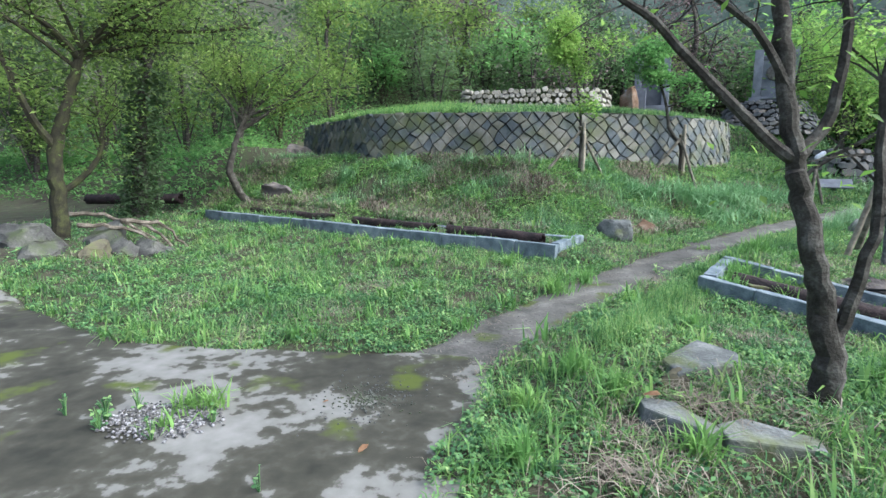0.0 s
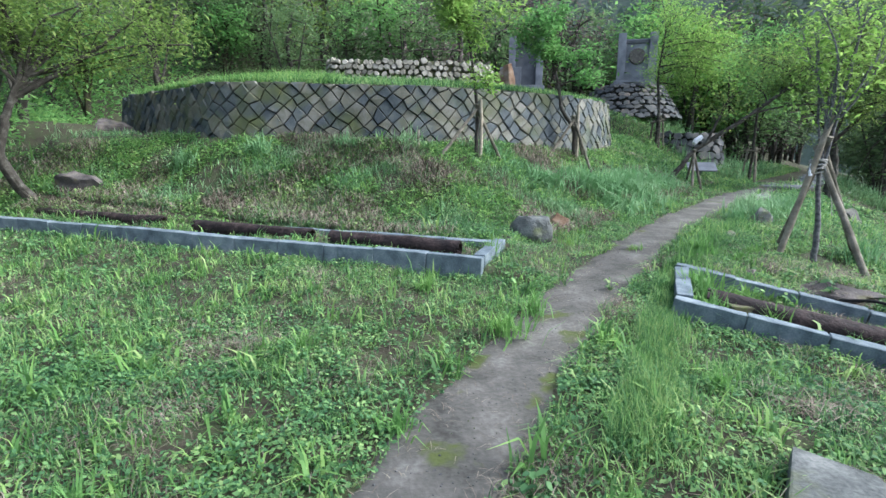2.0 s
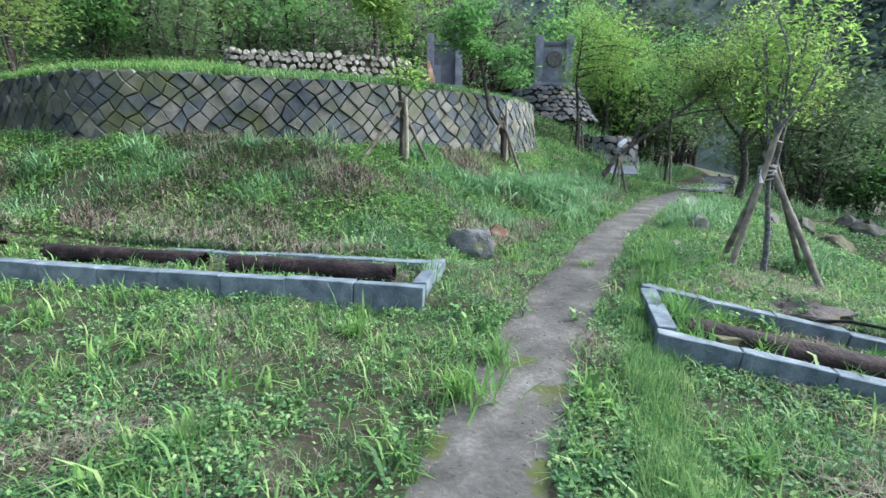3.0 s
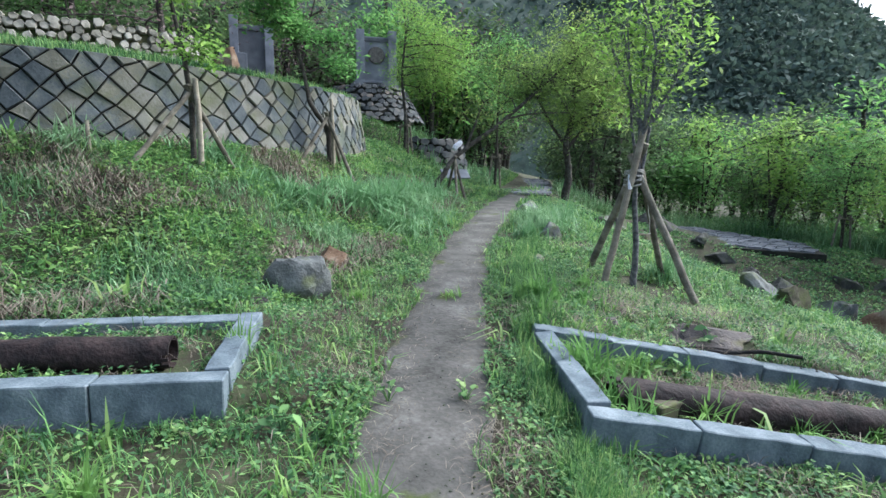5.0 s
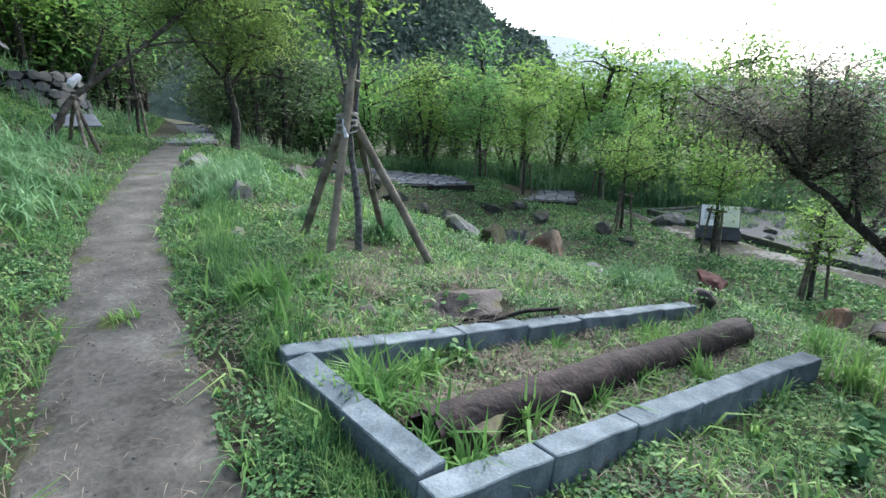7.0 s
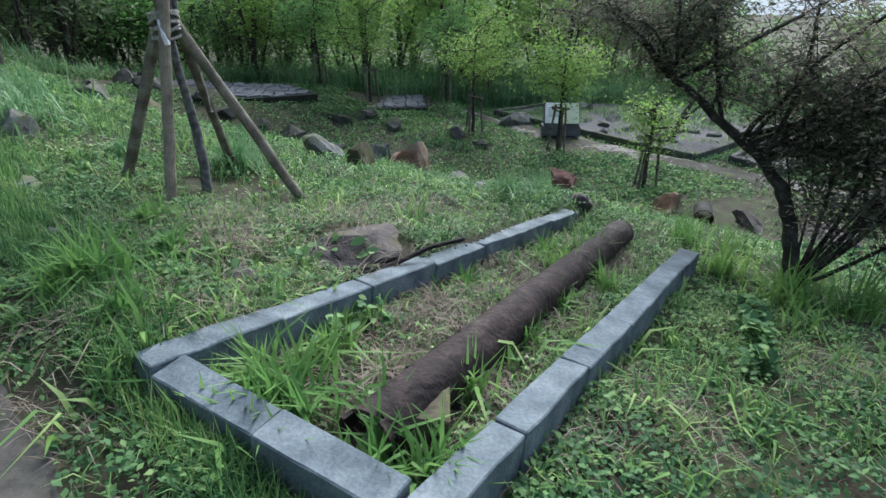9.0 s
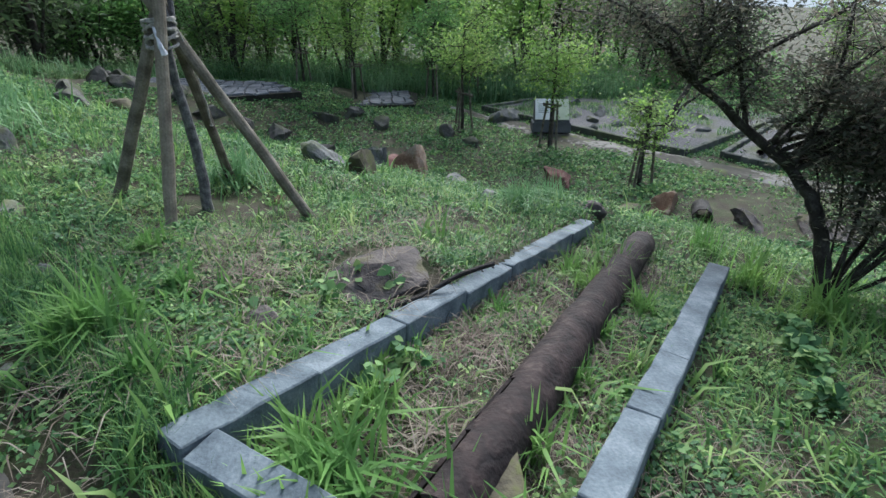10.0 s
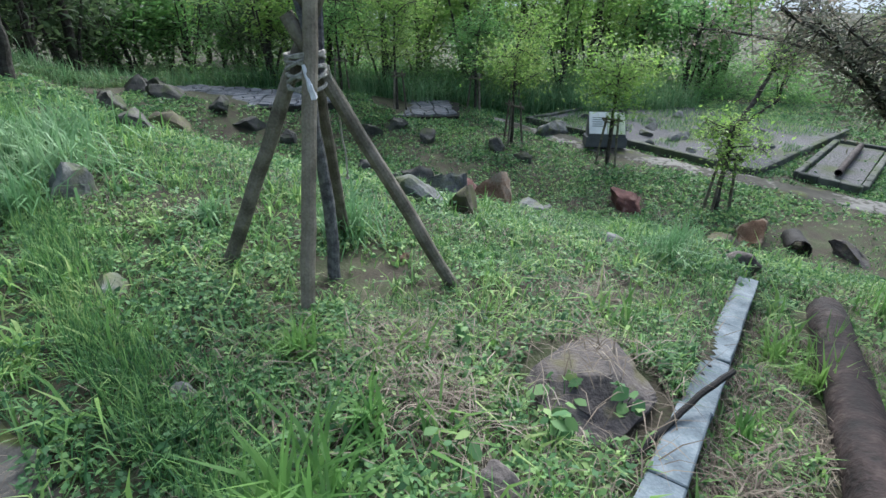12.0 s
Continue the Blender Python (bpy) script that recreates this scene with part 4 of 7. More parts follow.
# ---- trees ----
def tree(name, base, trunk, radius, crown, leaves, size, leaf_mat, bark_mat, seed, label, limbs=9, twigs=5, spread=0.22, extra=(), droop=0.0, group="", narrow=0.45):
    """A tree with a tapered trunk, limbs, twigs and a crown of single leaves.
    trunk: points relative to the base; crown: list of (x, y, z, rx, ry, rz) relative to the base; extra: limbs given as point lists."""
    rng = random.Random(seed)
    nrng = np.random.default_rng(seed)
    thing = empty(name, base, label, "tree", group)
    pts = bend(trunk, 5, rng, radius * 0.18)
    n = len(pts)
    bm = bmesh.new()
    radii = [radius * (1.25 if i == 0 else 1.0 - 0.62 * i / n) for i in range(n)]
    tube(bm, pts, radii, 12)
    for v in bm.verts:
        v.co.x += radius * (0.20 * noise.noise(v.co * 4.0 + Vector((seed, 0, 0))) + 0.08 * noise.noise(v.co * 14.0))
        v.co.y += radius * (0.20 * noise.noise(v.co * 4.0 + Vector((0, seed, 0))) + 0.08 * noise.noise(v.co * 14.0 + Vector((5, 5, 5))))
    part("trunk", bm, bark_mat, thing, smooth_shade=True)
    bm = bmesh.new()
    twig_pts = []
    for line, r0 in extra:
        lp = bend(line, 4, rng, r0 * 0.3)
        tube(bm, lp, [r0 * (1 - 0.65 * i / len(lp)) for i in range(len(lp))], 7, wob=0.05, rng=rng)
        twig_pts += [(p, r0 * 0.4) for p in lp[len(lp) // 2:]]
    starts = [pts[int(n * (0.5 + 0.5 * k / max(1, limbs)))] if n > 3 else pts[-1] for k in range(limbs)]
    volume = [c[3] * c[4] * c[5] for c in crown]
    for k in range(limbs):
        c = rng.choices(crown, volume)[0]
        d = Vector((rng.gauss(0, 1), rng.gauss(0, 1), rng.gauss(0, 1))).normalized() * rng.uniform(0.5, 0.95)
        end = Vector((c[0] + d.x * c[3], c[1] + d.y * c[4], c[2] + d.z * c[5]))
        s = min(starts, key=lambda q: (q - end).length + rng.uniform(0, 0.5))
        mid = s.lerp(end, 0.5) + Vector((rng.uniform(-1, 1), rng.uniform(-1, 1), rng.uniform(0, 1))) * (end - s).length * 0.12
        lp = bend([s, mid, end], 4, rng, 0.015)
        r0 = min(radius * rng.uniform(0.22, 0.38), 0.016 + 0.12 * radius)
        tube(bm, lp, [r0 * (1 - 0.8 * i / len(lp)) + 0.003 for i in range(len(lp))], 5)
        for q in lp[3:]:
            twig_pts.append((q, r0 * 0.4))
    ends = []
    for q, r in twig_pts:
        for _ in range(twigs):
            c = rng.choices(crown, volume)[0]
            aim = Vector((c[0], c[1], c[2])) - q
            d = (Vector((rng.gauss(0, 1), rng.gauss(0, 1), rng.gauss(0.15, 0.8))).normalized() + aim * 0.15 / max(c[3:])).normalized()
            ln = rng.uniform(0.35, 0.9) * (sum(c[3:]) / 3) * 0.55
            e = q + d * ln + Vector((0, 0, -droop * ln))
            m = q.lerp(e, 0.5) + Vector((0, 0, 0.05 * ln))
            tube(bm, [q, m, e], [max(0.0035, r * 0.5), max(0.003, r * 0.35), 0.002], 3, cap=False)
            ends += [m.lerp(e, t) for t in (0.0, 0.35, 0.7, 1.0)]
    part("bough", bm, bark_mat, thing)
    if leaves:
        e = np.array([tuple(p) for p in ends])
        pick = nrng.integers(0, len(e), leaves)
        cen = e[pick] + nrng.normal(0, spread, (leaves, 3)) * np.array([1, 1, 0.7])
        leaf_mesh("crown", cen, size, leaf_mat, seed + 5, thing, narrow=narrow)
    return thing


def B(x, y, dz=-0.05):
    return (x, y, gz(x, y) + dz)


# forked dark tree beside the start of the path
tree("tree", (2.28, 2.95, 0.0), [(0, 0, 0), (0.02, 0.0, 0.30), (-0.03, 0.03, 0.62), (-0.11, 0.05, 0.96), (-0.2, 0.1, 1.35), (-0.24, 0.13, 1.6), (-0.31, 0.2, 2.1), (-0.37, 0.22, 2.6), (-0.5, 0.3, 3.6)], 0.085,
     [(-0.3, 0.3, 4.6, 1.8, 1.6, 0.8)], 700, 0.08, M_LEAFY, M_BARK, 101, "forked dark-barked tree beside the path's start", limbs=6, twigs=1,
     extra=[([(-0.22, 0.12, 1.5), (-0.48, 0.17, 1.71), (-0.9, 0.27, 2.17), (-1.21, 0.28, 2.42), (-1.7, 0.4, 2.75)], 0.04),
            ([(-0.22, 0.12, 1.52), (-0.06, 0.15, 1.7), (0.04, 0.2, 2.16), (0.05, 0.25, 2.7), (0.2, 0.3, 3.4)], 0.042),
            ([(-0.27, 0.16, 1.9), (-0.5, 0.2, 2.25), (-0.9, 0.3, 2.6)], 0.03),
            ([(0.03, -0.01, 0.45), (0.1, -0.02, 0.75), (0.17, -0.03, 1.2), (0.2, 0.06, 1.92), (0.3, 0.1, 2.7)], 0.045)])
# mossy tree at the lawn's far edge and its neighbours
tree("tree", B(-6.55, 8.85), [(0, 0, 0), (0.02, 0.0, 0.9), (0.06, 0.03, 1.7), (0.28, 0.2, 2.65), (0.45, 0.3, 3.25)], 0.15,
     [(0.6, 0.6, 4.3, 2.6, 2.2, 1.3), (-1.2, -0.4, 3.7, 1.4, 1.3, 1.0)], 12000, 0.085, M_LEAFOL, M_MOSSBARK, 102, "mossy old tree with a spreading crown of young leaves", limbs=14, twigs=4,
     extra=[([(0.4, 0.25, 3.1), (0.2, -0.05, 3.5), (-0.2, -0.3, 3.8), (-0.8, -0.6, 4.1)], 0.06), ([(0.4, 0.3, 3.2), (0.85, 0.55, 3.6), (2.0, 1.1, 3.75), (2.9, 1.4, 3.9)], 0.055),
            ([(0.05, 0.0, 1.6), (-0.2, -0.3, 2.3), (-0.3, -0.45, 2.9), (-0.9, -0.7, 3.4)], 0.07), ([(0.02, 0, 0.8), (0.4, 0.3, 1.25), (0.6, 0.4, 1.75), (0.5, 0.45, 2.5)], 0.06)])
ivy_tree = tree("tree", B(-7.0, 11.9), [(0, 0, 0), (0.1, 0.1, 1.2), (0.2, 0.1, 2.6), (0.4, 0.2, 3.6)], 0.2,
     [(0.2, 0.1, 2.0, 0.8, 0.8, 1.6), (0.4, 0.2, 4.6, 2.4, 2.2, 1.6)], 9000, 0.10, M_LEAFDK, M_BARK, 103, "dark tree with an ivy-covered trunk", limbs=14, twigs=4)
ivy_rng = np.random.default_rng(55)
ia, ih = ivy_rng.uniform(0, 2 * np.pi, 4200), ivy_rng.uniform(0.0, 3.4, 4200)
ir = 0.2 + np.abs(ivy_rng.normal(0, 0.16, 4200))
leaf_mesh("ivy", np.stack([0.1 * ih + ir * np.cos(ia), 0.04 * ih + ir * np.sin(ia), ih], 1), 0.11, M_LEAFDK, 56, ivy_tree, "dark ivy round the trunk", narrow=0.7)
tree("tree", B(-4.75, 12.65), [(0, 0, 0), (-0.33, -0.12, 0.75), (-0.22, -0.08, 1.3), (-0.08, -0.03, 1.75), (0.1, 0.05, 2.1)], 0.10,
     [(1.0, 0.4, 3.4, 2.0, 1.7, 1.0), (-0.5, 0.0, 3.6, 1.3, 1.2, 0.9), (2.0, 0.6, 3.3, 1.1, 1.0, 0.7)], 10000, 0.085, M_LEAFOL, M_BARK, 104, "leaning tree with crooked limbs above the kerbed bed", limbs=14, twigs=4,
     extra=[([(-0.08, -0.03, 1.75), (0.5, 0.15, 2.15), (1.0, 0.3, 2.55), (1.7, 0.5, 3.2)], 0.055), ([(-0.1, -0.05, 1.7), (0.1, 0.05, 2.6), (-0.25, -0.1, 3.6)], 0.05)])
# young propped trees in front of the wall
tree("young_tree", B(2.98, 11.55), [(0, 0, 0), (0.03, 0.05, 0.95), (-0.12, 0.1, 2.0), (-0.35, 0.15, 2.9)], 0.04,
     [(-0.1, 0.05, 2.75, 0.8, 0.75, 0.9), (0.1, 0.1, 1.6, 0.5, 0.45, 0.5)], 5200, 0.09, M_LEAFY, M_BARK, 105, "young tree in bright spring leaf tied to props", limbs=12, twigs=4, spread=0.09, group="propped young trees")
tree("young_tree", B(5.85, 12.95), [(0, 0, 0), (0.0, 0.1, 0.75), (-0.25, 0.2, 1.15), (-0.35, 0.25, 1.7), (-0.7, 0.35, 2.8)], 0.06,
     [(-0.2, 0.2, 2.3, 0.7, 0.6, 0.55), (0.35, 0.2, 1.95, 0.5, 0.5, 0.3), (-0.8, 0.3, 2.9, 0.8, 0.7, 0.7)], 3600, 0.11, M_LEAFG, M_BARK, 106, "young tree with a crooked trunk and large green leaves", limbs=11, twigs=3, spread=0.11, group="propped young trees")
tree("leaning_tree", B(8.75, 13.3), [(0, 0, 0), (0.35, -0.02, 0.45), (0.72, -0.05, 0.86), (1.9, -0.5, 1.75), (3.3, -1.0, 2.95), (4.2, -1.2, 3.6)], 0.07,
     [(2.6, -0.6, 3.1, 1.6, 1.3, 1.1), (4.0, -1.0, 3.7, 1.5, 1.3, 1.1), (1.4, -0.3, 1.7, 0.5, 0.5, 0.35)], 7500, 0.08, M_LEAFOL, M_BARK, 107, "leaning tree held up by props, with bright leaves", limbs=14, twigs=4, group="propped young trees",
     extra=[([(0.9, -0.15, 1.0), (1.1, -0.2, 1.5), (1.3, -0.3, 2.1)], 0.04), ([(1.9, -0.5, 1.75), (2.9, -0.6, 1.95), (4.2, -0.8, 2.05)], 0.03)])
tree("young_tree", B(13.4, 15.4), [(0, 0, 0), (0.05, 0, 1.1), (0.1, 0.05, 2.6), (0.15, 0.05, 4.0)], 0.05,
     [(0.1, 0, 3.2, 1.3, 1.2, 1.5)], 3600, 0.10, M_LEAFG, M_BARK, 108, "slim young tree with green leaves above a low stone wall", limbs=14, twigs=4, group="propped young trees")
tree("tree", B(13.3, 12.75), [(0, 0, 0), (0.1, -0.05, 0.9), (0.05, 0.05, 1.6), (0.2, 0.0, 2.6), (0.3, 0.1, 3.6)], 0.12,
     [(0.2, 0.2, 3.6, 2.4, 2.2, 1.5), (1.2, -0.6, 3.0, 1.3, 1.2, 0.9), (-1.2, 0.6, 3.4, 1.4, 1.3, 1.0)], 14000, 0.09, M_LEAFOL, M_BARK, 109, "dark-trunked tree beside the path into the wood", limbs=16, twigs=4,
     extra=[([(0.05, 0.05, 1.6), (-0.5, 0.3, 2.3), (-1.0, 0.5, 3.1)], 0.05), ([(0.05, 0.05, 1.5), (0.7, -0.2, 2.3), (1.2, -0.4, 3.0)], 0.05)])
tree("young_tree", B(11.9, 18.05), [(0, 0, 0), (0.05, 0.05, 1.2), (-0.05, 0.1, 2.4), (0.1, 0.1, 3.8)], 0.06,
     [(0.3, -0.1, 3.4, 1.9, 1.7, 1.7), (1.6, -0.6, 2.9, 1.3, 1.2, 1.0)], 9000, 0.085, M_LEAFY, M_BARK, 112, "slim young tree in bright leaf before the stone mound", limbs=16, twigs=5, group="propped young trees", spread=0.16)
# propped multi-stemmed tree by the right bed
sap = tree("young_tree", (6.24, 7.22, 0.06), [(0, 0, 0), (-0.03, 0.0, 0.6), (-0.08, 0.03, 1.3), (-0.12, -0.03, 1.8)], 0.042,
           [(0.1, 0.0, 3.1, 0.7, 0.7, 0.9), (0.45, -0.2, 2.4, 0.35, 0.35, 0.4)], 1700, 0.085, M_LEAFY, M_WRAP, 110, "young tree with a cloth-wrapped trunk tied to four poles", limbs=8, twigs=3, spread=0.12, group="propped young trees",
           extra=[([(-0.12, -0.03, 1.3), (-0.12, 0.1, 1.9), (-0.2, 0.2, 3.0)], 0.02), ([(-0.12, -0.03, 1.3), (0.0, -0.06, 2.0), (0.12, -0.12, 3.2)], 0.02), ([(-0.12, -0.03, 1.35), (-0.06, 0.05, 2.0), (0.02, 0.1, 3.0)], 0.018)])
# dark bronze-leaved shrub tree at the end of the kerb
tree("shrub_tree", (5.25, 2.68, gz(5.25, 2.68) - 0.08), [(0, 0, 0), (0.07, 0.0, 0.42), (0.26, 0.0, 0.75), (0.55, 0.05, 1.0), (0.9, 0.25, 1.25), (1.25, 0.42, 1.5), (1.4, 0.55, 1.6)], 0.062,
     [(1.5, 0.7, 2.1, 1.0, 0.95, 0.55), (0.6, -0.3, 2.0, 1.0, 1.0, 0.75), (2.1, 1.1, 2.05, 0.7, 0.7, 0.4), (0.0, -0.9, 1.4, 0.9, 0.9, 0.9)], 34000, 0.048, M_LEAFBR, M_BARK, 111, "dark shrub tree with an arching trunk and small bronze leaves", limbs=24, twigs=7, spread=0.085,
     extra=[([(0, 0, 0.1), (-0.15, -0.25, 0.7), (-0.25, -0.5, 1.4), (-0.2, -0.8, 2.0)], 0.025), ([(0.02, -0.05, 0.1), (0.1, -0.4, 0.8), (0.15, -0.6, 1.6)], 0.022), ([(-0.03, -0.05, 0.1), (0.1, -0.2, 0.8), (0.3, -0.35, 1.7)], 0.02),
            ([(0, 0, 0.1), (-0.35, -0.3, 0.6), (-0.6, -0.6, 1.2)], 0.02), ([(0, -0.03, 0.1), (-0.1, -0.5, 0.7), (-0.1, -0.9, 1.3)], 0.018), *[([(0, 0, 0.05), (0.35 * math.cos(a), 0.35 * math.sin(a), 0.75), (0.75 * math.cos(a + 0.3), 0.75 * math.sin(a + 0.3), 1.7)], 0.012) for a in (-2.6, -2.1, -1.8, -1.4, -1.0, -0.7, -0.3, 2.9)], ([(0.9, 0.25, 1.25), (1.2, 0.2, 1.7), (1.3, 0.3, 2.2)], 0.025), ([(0.55, 0.05, 1.0), (0.5, -0.05, 1.6), (0.6, -0.1, 2.2)], 0.025)])

# ---- props ----
def pole(bm_points, radius, material, parent, seed, name="pole", taper=0.12):
    rng = random.Random(seed)
    bm = bmesh.new()
    pts = bend(bm_points, 6, rng, radius * 0.10)
    tube(bm, pts, [radius * (1 - taper * i / len(pts)) for i in range(len(pts))], 12, wob=0.05, rng=rng)
    return part(name, bm, material, parent, smooth_shade=False)


props = empty("tree_support", (6.1, 7.2, gz(6.1, 7.2)), "four weathered wooden poles lashed with rope round a young tree", "tree support", "tree props")
o = Vector(props.location)
K = Vector((6.13, 7.26, 1.40))
for foot, ext, r, sd, off in (((6.19, 6.44, 0.0), 0.26, 0.042, 1, (0.03, -0.05)), ((6.33, 7.87, 0.19), 0.36, 0.043, 2, (0.06, 0.05)), ((5.76, 7.34, 0.16), 0.58, 0.040, 3, (-0.08, -0.03)), ((6.99, 7.15, -0.03), 0.3, 0.038, 4, (0.12, -0.02))):
    f = Vector(foot)
    k2 = K + Vector((off[0], off[1], 0.02 * sd))
    d = (k2 - f).normalized()
    pole([f - o - d * 0.15, (f - o).lerp(k2 - o, 0.5), k2 + d * ext - o], r, M_PALEPOLE if sd == 3 else M_POLE, props, sd)
bm = bmesh.new()
rng = random.Random(5)
for turn_n in range(8):
    h = -0.07 + 0.02 * turn_n + rng.uniform(-0.015, 0.015)
    tilt = rng.uniform(-1.1, 1.1)
    ring = [Vector((math.cos(a) * 0.094, math.sin(a) * 0.094, h + 0.05 * tilt * math.cos(a + turn_n))) + (K - o) for a in np.linspace(0, 2 * math.pi, 17)]
    tube(bm, ring, [0.0095] * 17, 6, cap=False)
part("rope", bm, M_ROPE, props, "grey twisted rope lashing")
bm = bmesh.new()
tube(bm, bend([K - o + Vector((-0.11, 0.0, 0.03)), K - o + Vector((-0.14, -0.02, -0.06)), K - o + Vector((-0.13, -0.03, -0.13))], 4, rng, 0.003), [0.01, 0.012, 0.01, 0.012, 0.014, 0.018, 0.024, 0.028, 0.012], 6)
part("rope_end", bm, M_CLOTH, props, "frayed white rope end")
bm = bmesh.new()
tube(bm, bend([K - o + Vector((-0.03, -0.11, 0.02)), K - o + Vector((0.08, -0.14, -0.25)), K - o + Vector((0.14, -0.16, -0.55)), K - o + Vector((0.16, -0.16, -0.62))], 5, rng, 0.004), [0.005] * 13 + [0.008, 0.014, 0.006], 5)
part("cord", bm, M_ROPE, props, "hanging thin cord with a frayed tip")


def post_props(x, y, seed, height=1.15, spread=0.26, turn=0.0, bars=True):
    """Three or four stakes round a young tree with short crossbars lashed on top."""
    rng = random.Random(seed)
    z = gz(x, y)
    thing = empty("tree_support", (x, y, z), "wooden stakes with crossbars lashed round a young tree", "tree support", "tree props")
    tops = []
    for k in range(3):
        a = turn + k * 2 * math.pi / 3 + rng.uniform(-0.2, 0.2)
        foot = Vector((math.cos(a) * spread, math.sin(a) * spread, -0.12))
        top = Vector((math.cos(a) * spread * 0.55, math.sin(a) * spread * 0.55, height + rng.uniform(-0.05, 0.08)))
        pole([foot, foot.lerp(top, 0.5), top], 0.032, M_POLE, thing, seed + k, "stake")
        tops.append(top)
    if bars:
        for k in range(3):
            p, qv = tops[k], tops[(k + 1) % 3]
            d = (qv - p).normalized() * 0.12
            z0 = Vector((0, 0, -0.08 - 0.03 * k))
            pole([p - d + z0, p.lerp(qv, 0.5) + z0, qv + d + z0], 0.026, M_POLE, thing, seed + 7 + k, "crossbar")
    return thing


def slant_props(x, y, h, feet, post, seed, label):
    """Slanting poles that lean on a young tree, and an upright stake."""
    z = gz(x, y)
    thing = empty("tree_support", (x, y, z), label, "tree support", "tree props")
    for k, (fx, fy) in enumerate(feet):
        fz = gz(x + fx, y + fy) - z - 0.1
        top = Vector((-fx * 0.08, -fy * 0.08, h + 0.12))
        pole([(fx, fy, fz), Vector((fx, fy, fz)).lerp(top, 0.5), top], 0.033, M_POLE, thing, seed + k)
    if post:
        pole([(0.06, -0.06, -0.12), (0.07, -0.05, 0.5), (0.05, -0.04, post)], 0.036, M_PALEPOLE, thing, seed + 9, "stake")
    return thing


slant_props(2.98, 11.5, 0.85, [(-0.85, -0.15), (0.62, 0.1), (0.2, 0.6)], 1.05, 201, "slanting poles and a pale stake propping a young tree")
slant_props(5.8, 12.92, 0.85, [(-0.75, -0.2), (0.2, -0.7), (0.5, 0.3)], 1.2, 211, "slanting poles and a pale stake propping a crooked young tree")
slant_props(9.4, 13.25, 0.85, [(-0.65, 0.25), (-0.35, -0.45), (0.25, 0.5), (0.05, -0.35)], 0, 221, "slanting poles tied under a leaning tree")
bm = bmesh.new()
tube(bm, bend([(9.39, 13.28, 1.8), (9.47, 13.25, 1.9), (9.56, 13.22, 1.97)], 3, random.Random(2), 0.01), [0.05, 0.062, 0.066, 0.062, 0.066, 0.06, 0.05], 8)
tagged(part("binding", bm, M_CLOTH, smooth_shade=True), "white cloth binding round the leaning tree's props", "cloth")
post_props(13.4, 15.35, 231, 1.0)
post_props(11.9, 18.0, 236, 0.95, 0.3)
bm = bmesh.new()
tube(bm, [(1.95, 11.9, gz(1.95, 11.9) - 0.1), (1.95, 11.9, gz(1.95, 11.9) + 0.35)], [0.025, 0.024], 10)
tagged(part("marker_post", bm, M_PALEPOLE), "short pale marker stake in grass before the wall", "post")

TERRACE_TREES = [(20.2, 5.85, 300, 3.4, M_LEAFY), (21.2, 3.1, 301, 3.0, M_LEAFG), (17.4, 2.85, 302, 3.4, M_LEAFY), (15.5, 0.85, 303, 2.9, M_LEAFY), (12.16, 0.08, 304, 2.0, M_LEAFY), (22.8, 1.2, 305, 2.8, M_LEAFG), (22.0, 7.6, 306, 3.6, M_LEAFG)]
for x, y, sd, h, lm in TERRACE_TREES:
    post_props(x, y, sd, 1.15, 0.3, sd)
    tree("young_tree", B(x, y), [(0, 0, 0), (0.04, 0.02, 1.1), (-0.05, 0.05, h * 0.55), (0.05, 0.0, h * 0.85)], 0.05,
         [(0, 0, h * 0.80, h * 0.46, h * 0.46, h * 0.36), (0.5, -0.4, h * 0.62, h * 0.36, h * 0.36, h * 0.2), (-0.4, 0.5, h * 0.6, h * 0.3, h * 0.3, h * 0.18)], 4200 if sd != 304 else 1500, 0.095, lm, M_BARK, sd, "young tree in light spring leaf inside stakes", limbs=15, twigs=4, group="propped young trees", spread=0.2)
# forked bare trunk behind the nearest staked tree
tree("tree", (15.7, -2.5, T0 - 0.05), [(0, 0, 0), (0.2, -0.35, 0.6), (0.4, -0.85, 1.3), (0.5, -1.2, 2.0)], 0.10, [(0.5, -1.3, 2.7, 1.1, 1.1, 0.7)], 1500, 0.085, M_LEAFY, M_BARK, 320, "low forked tree with slanting grey trunks", limbs=8, twigs=3,
     extra=[([(0.1, -0.15, 0.3), (0.3, -0.8, 0.85), (0.5, -1.7, 1.35)], 0.06)])


# ---- the lower terrace: concrete walk, gravel bed, sign, bed with pipe ----
walkway = ribbon("walkway", WALKWAY, 0.46, 0.05, M_CONC, "pale concrete walk along the gravel bed", "path", 0.25, 0.04)


def flat_patch(name, outline, z, material, label, category, drop=0.12, kind="structure"):
    bm = bmesh.new()
    f = bm.faces.new([bm.verts.new((x, y, z)) for x, y in outline])
    if f.normal.z < 0:
        f.normal_flip()
    ext = bmesh.ops.extrude_face_region(bm, geom=[f])
    for v in [g for g in ext["geom"] if isinstance(g, bmesh.types.BMVert)]:
        v.co.z -= drop
    bmesh.ops.recalc_face_normals(bm, faces=bm.faces)
    return tagged(part(name, bm, material), label, category, kind=kind)


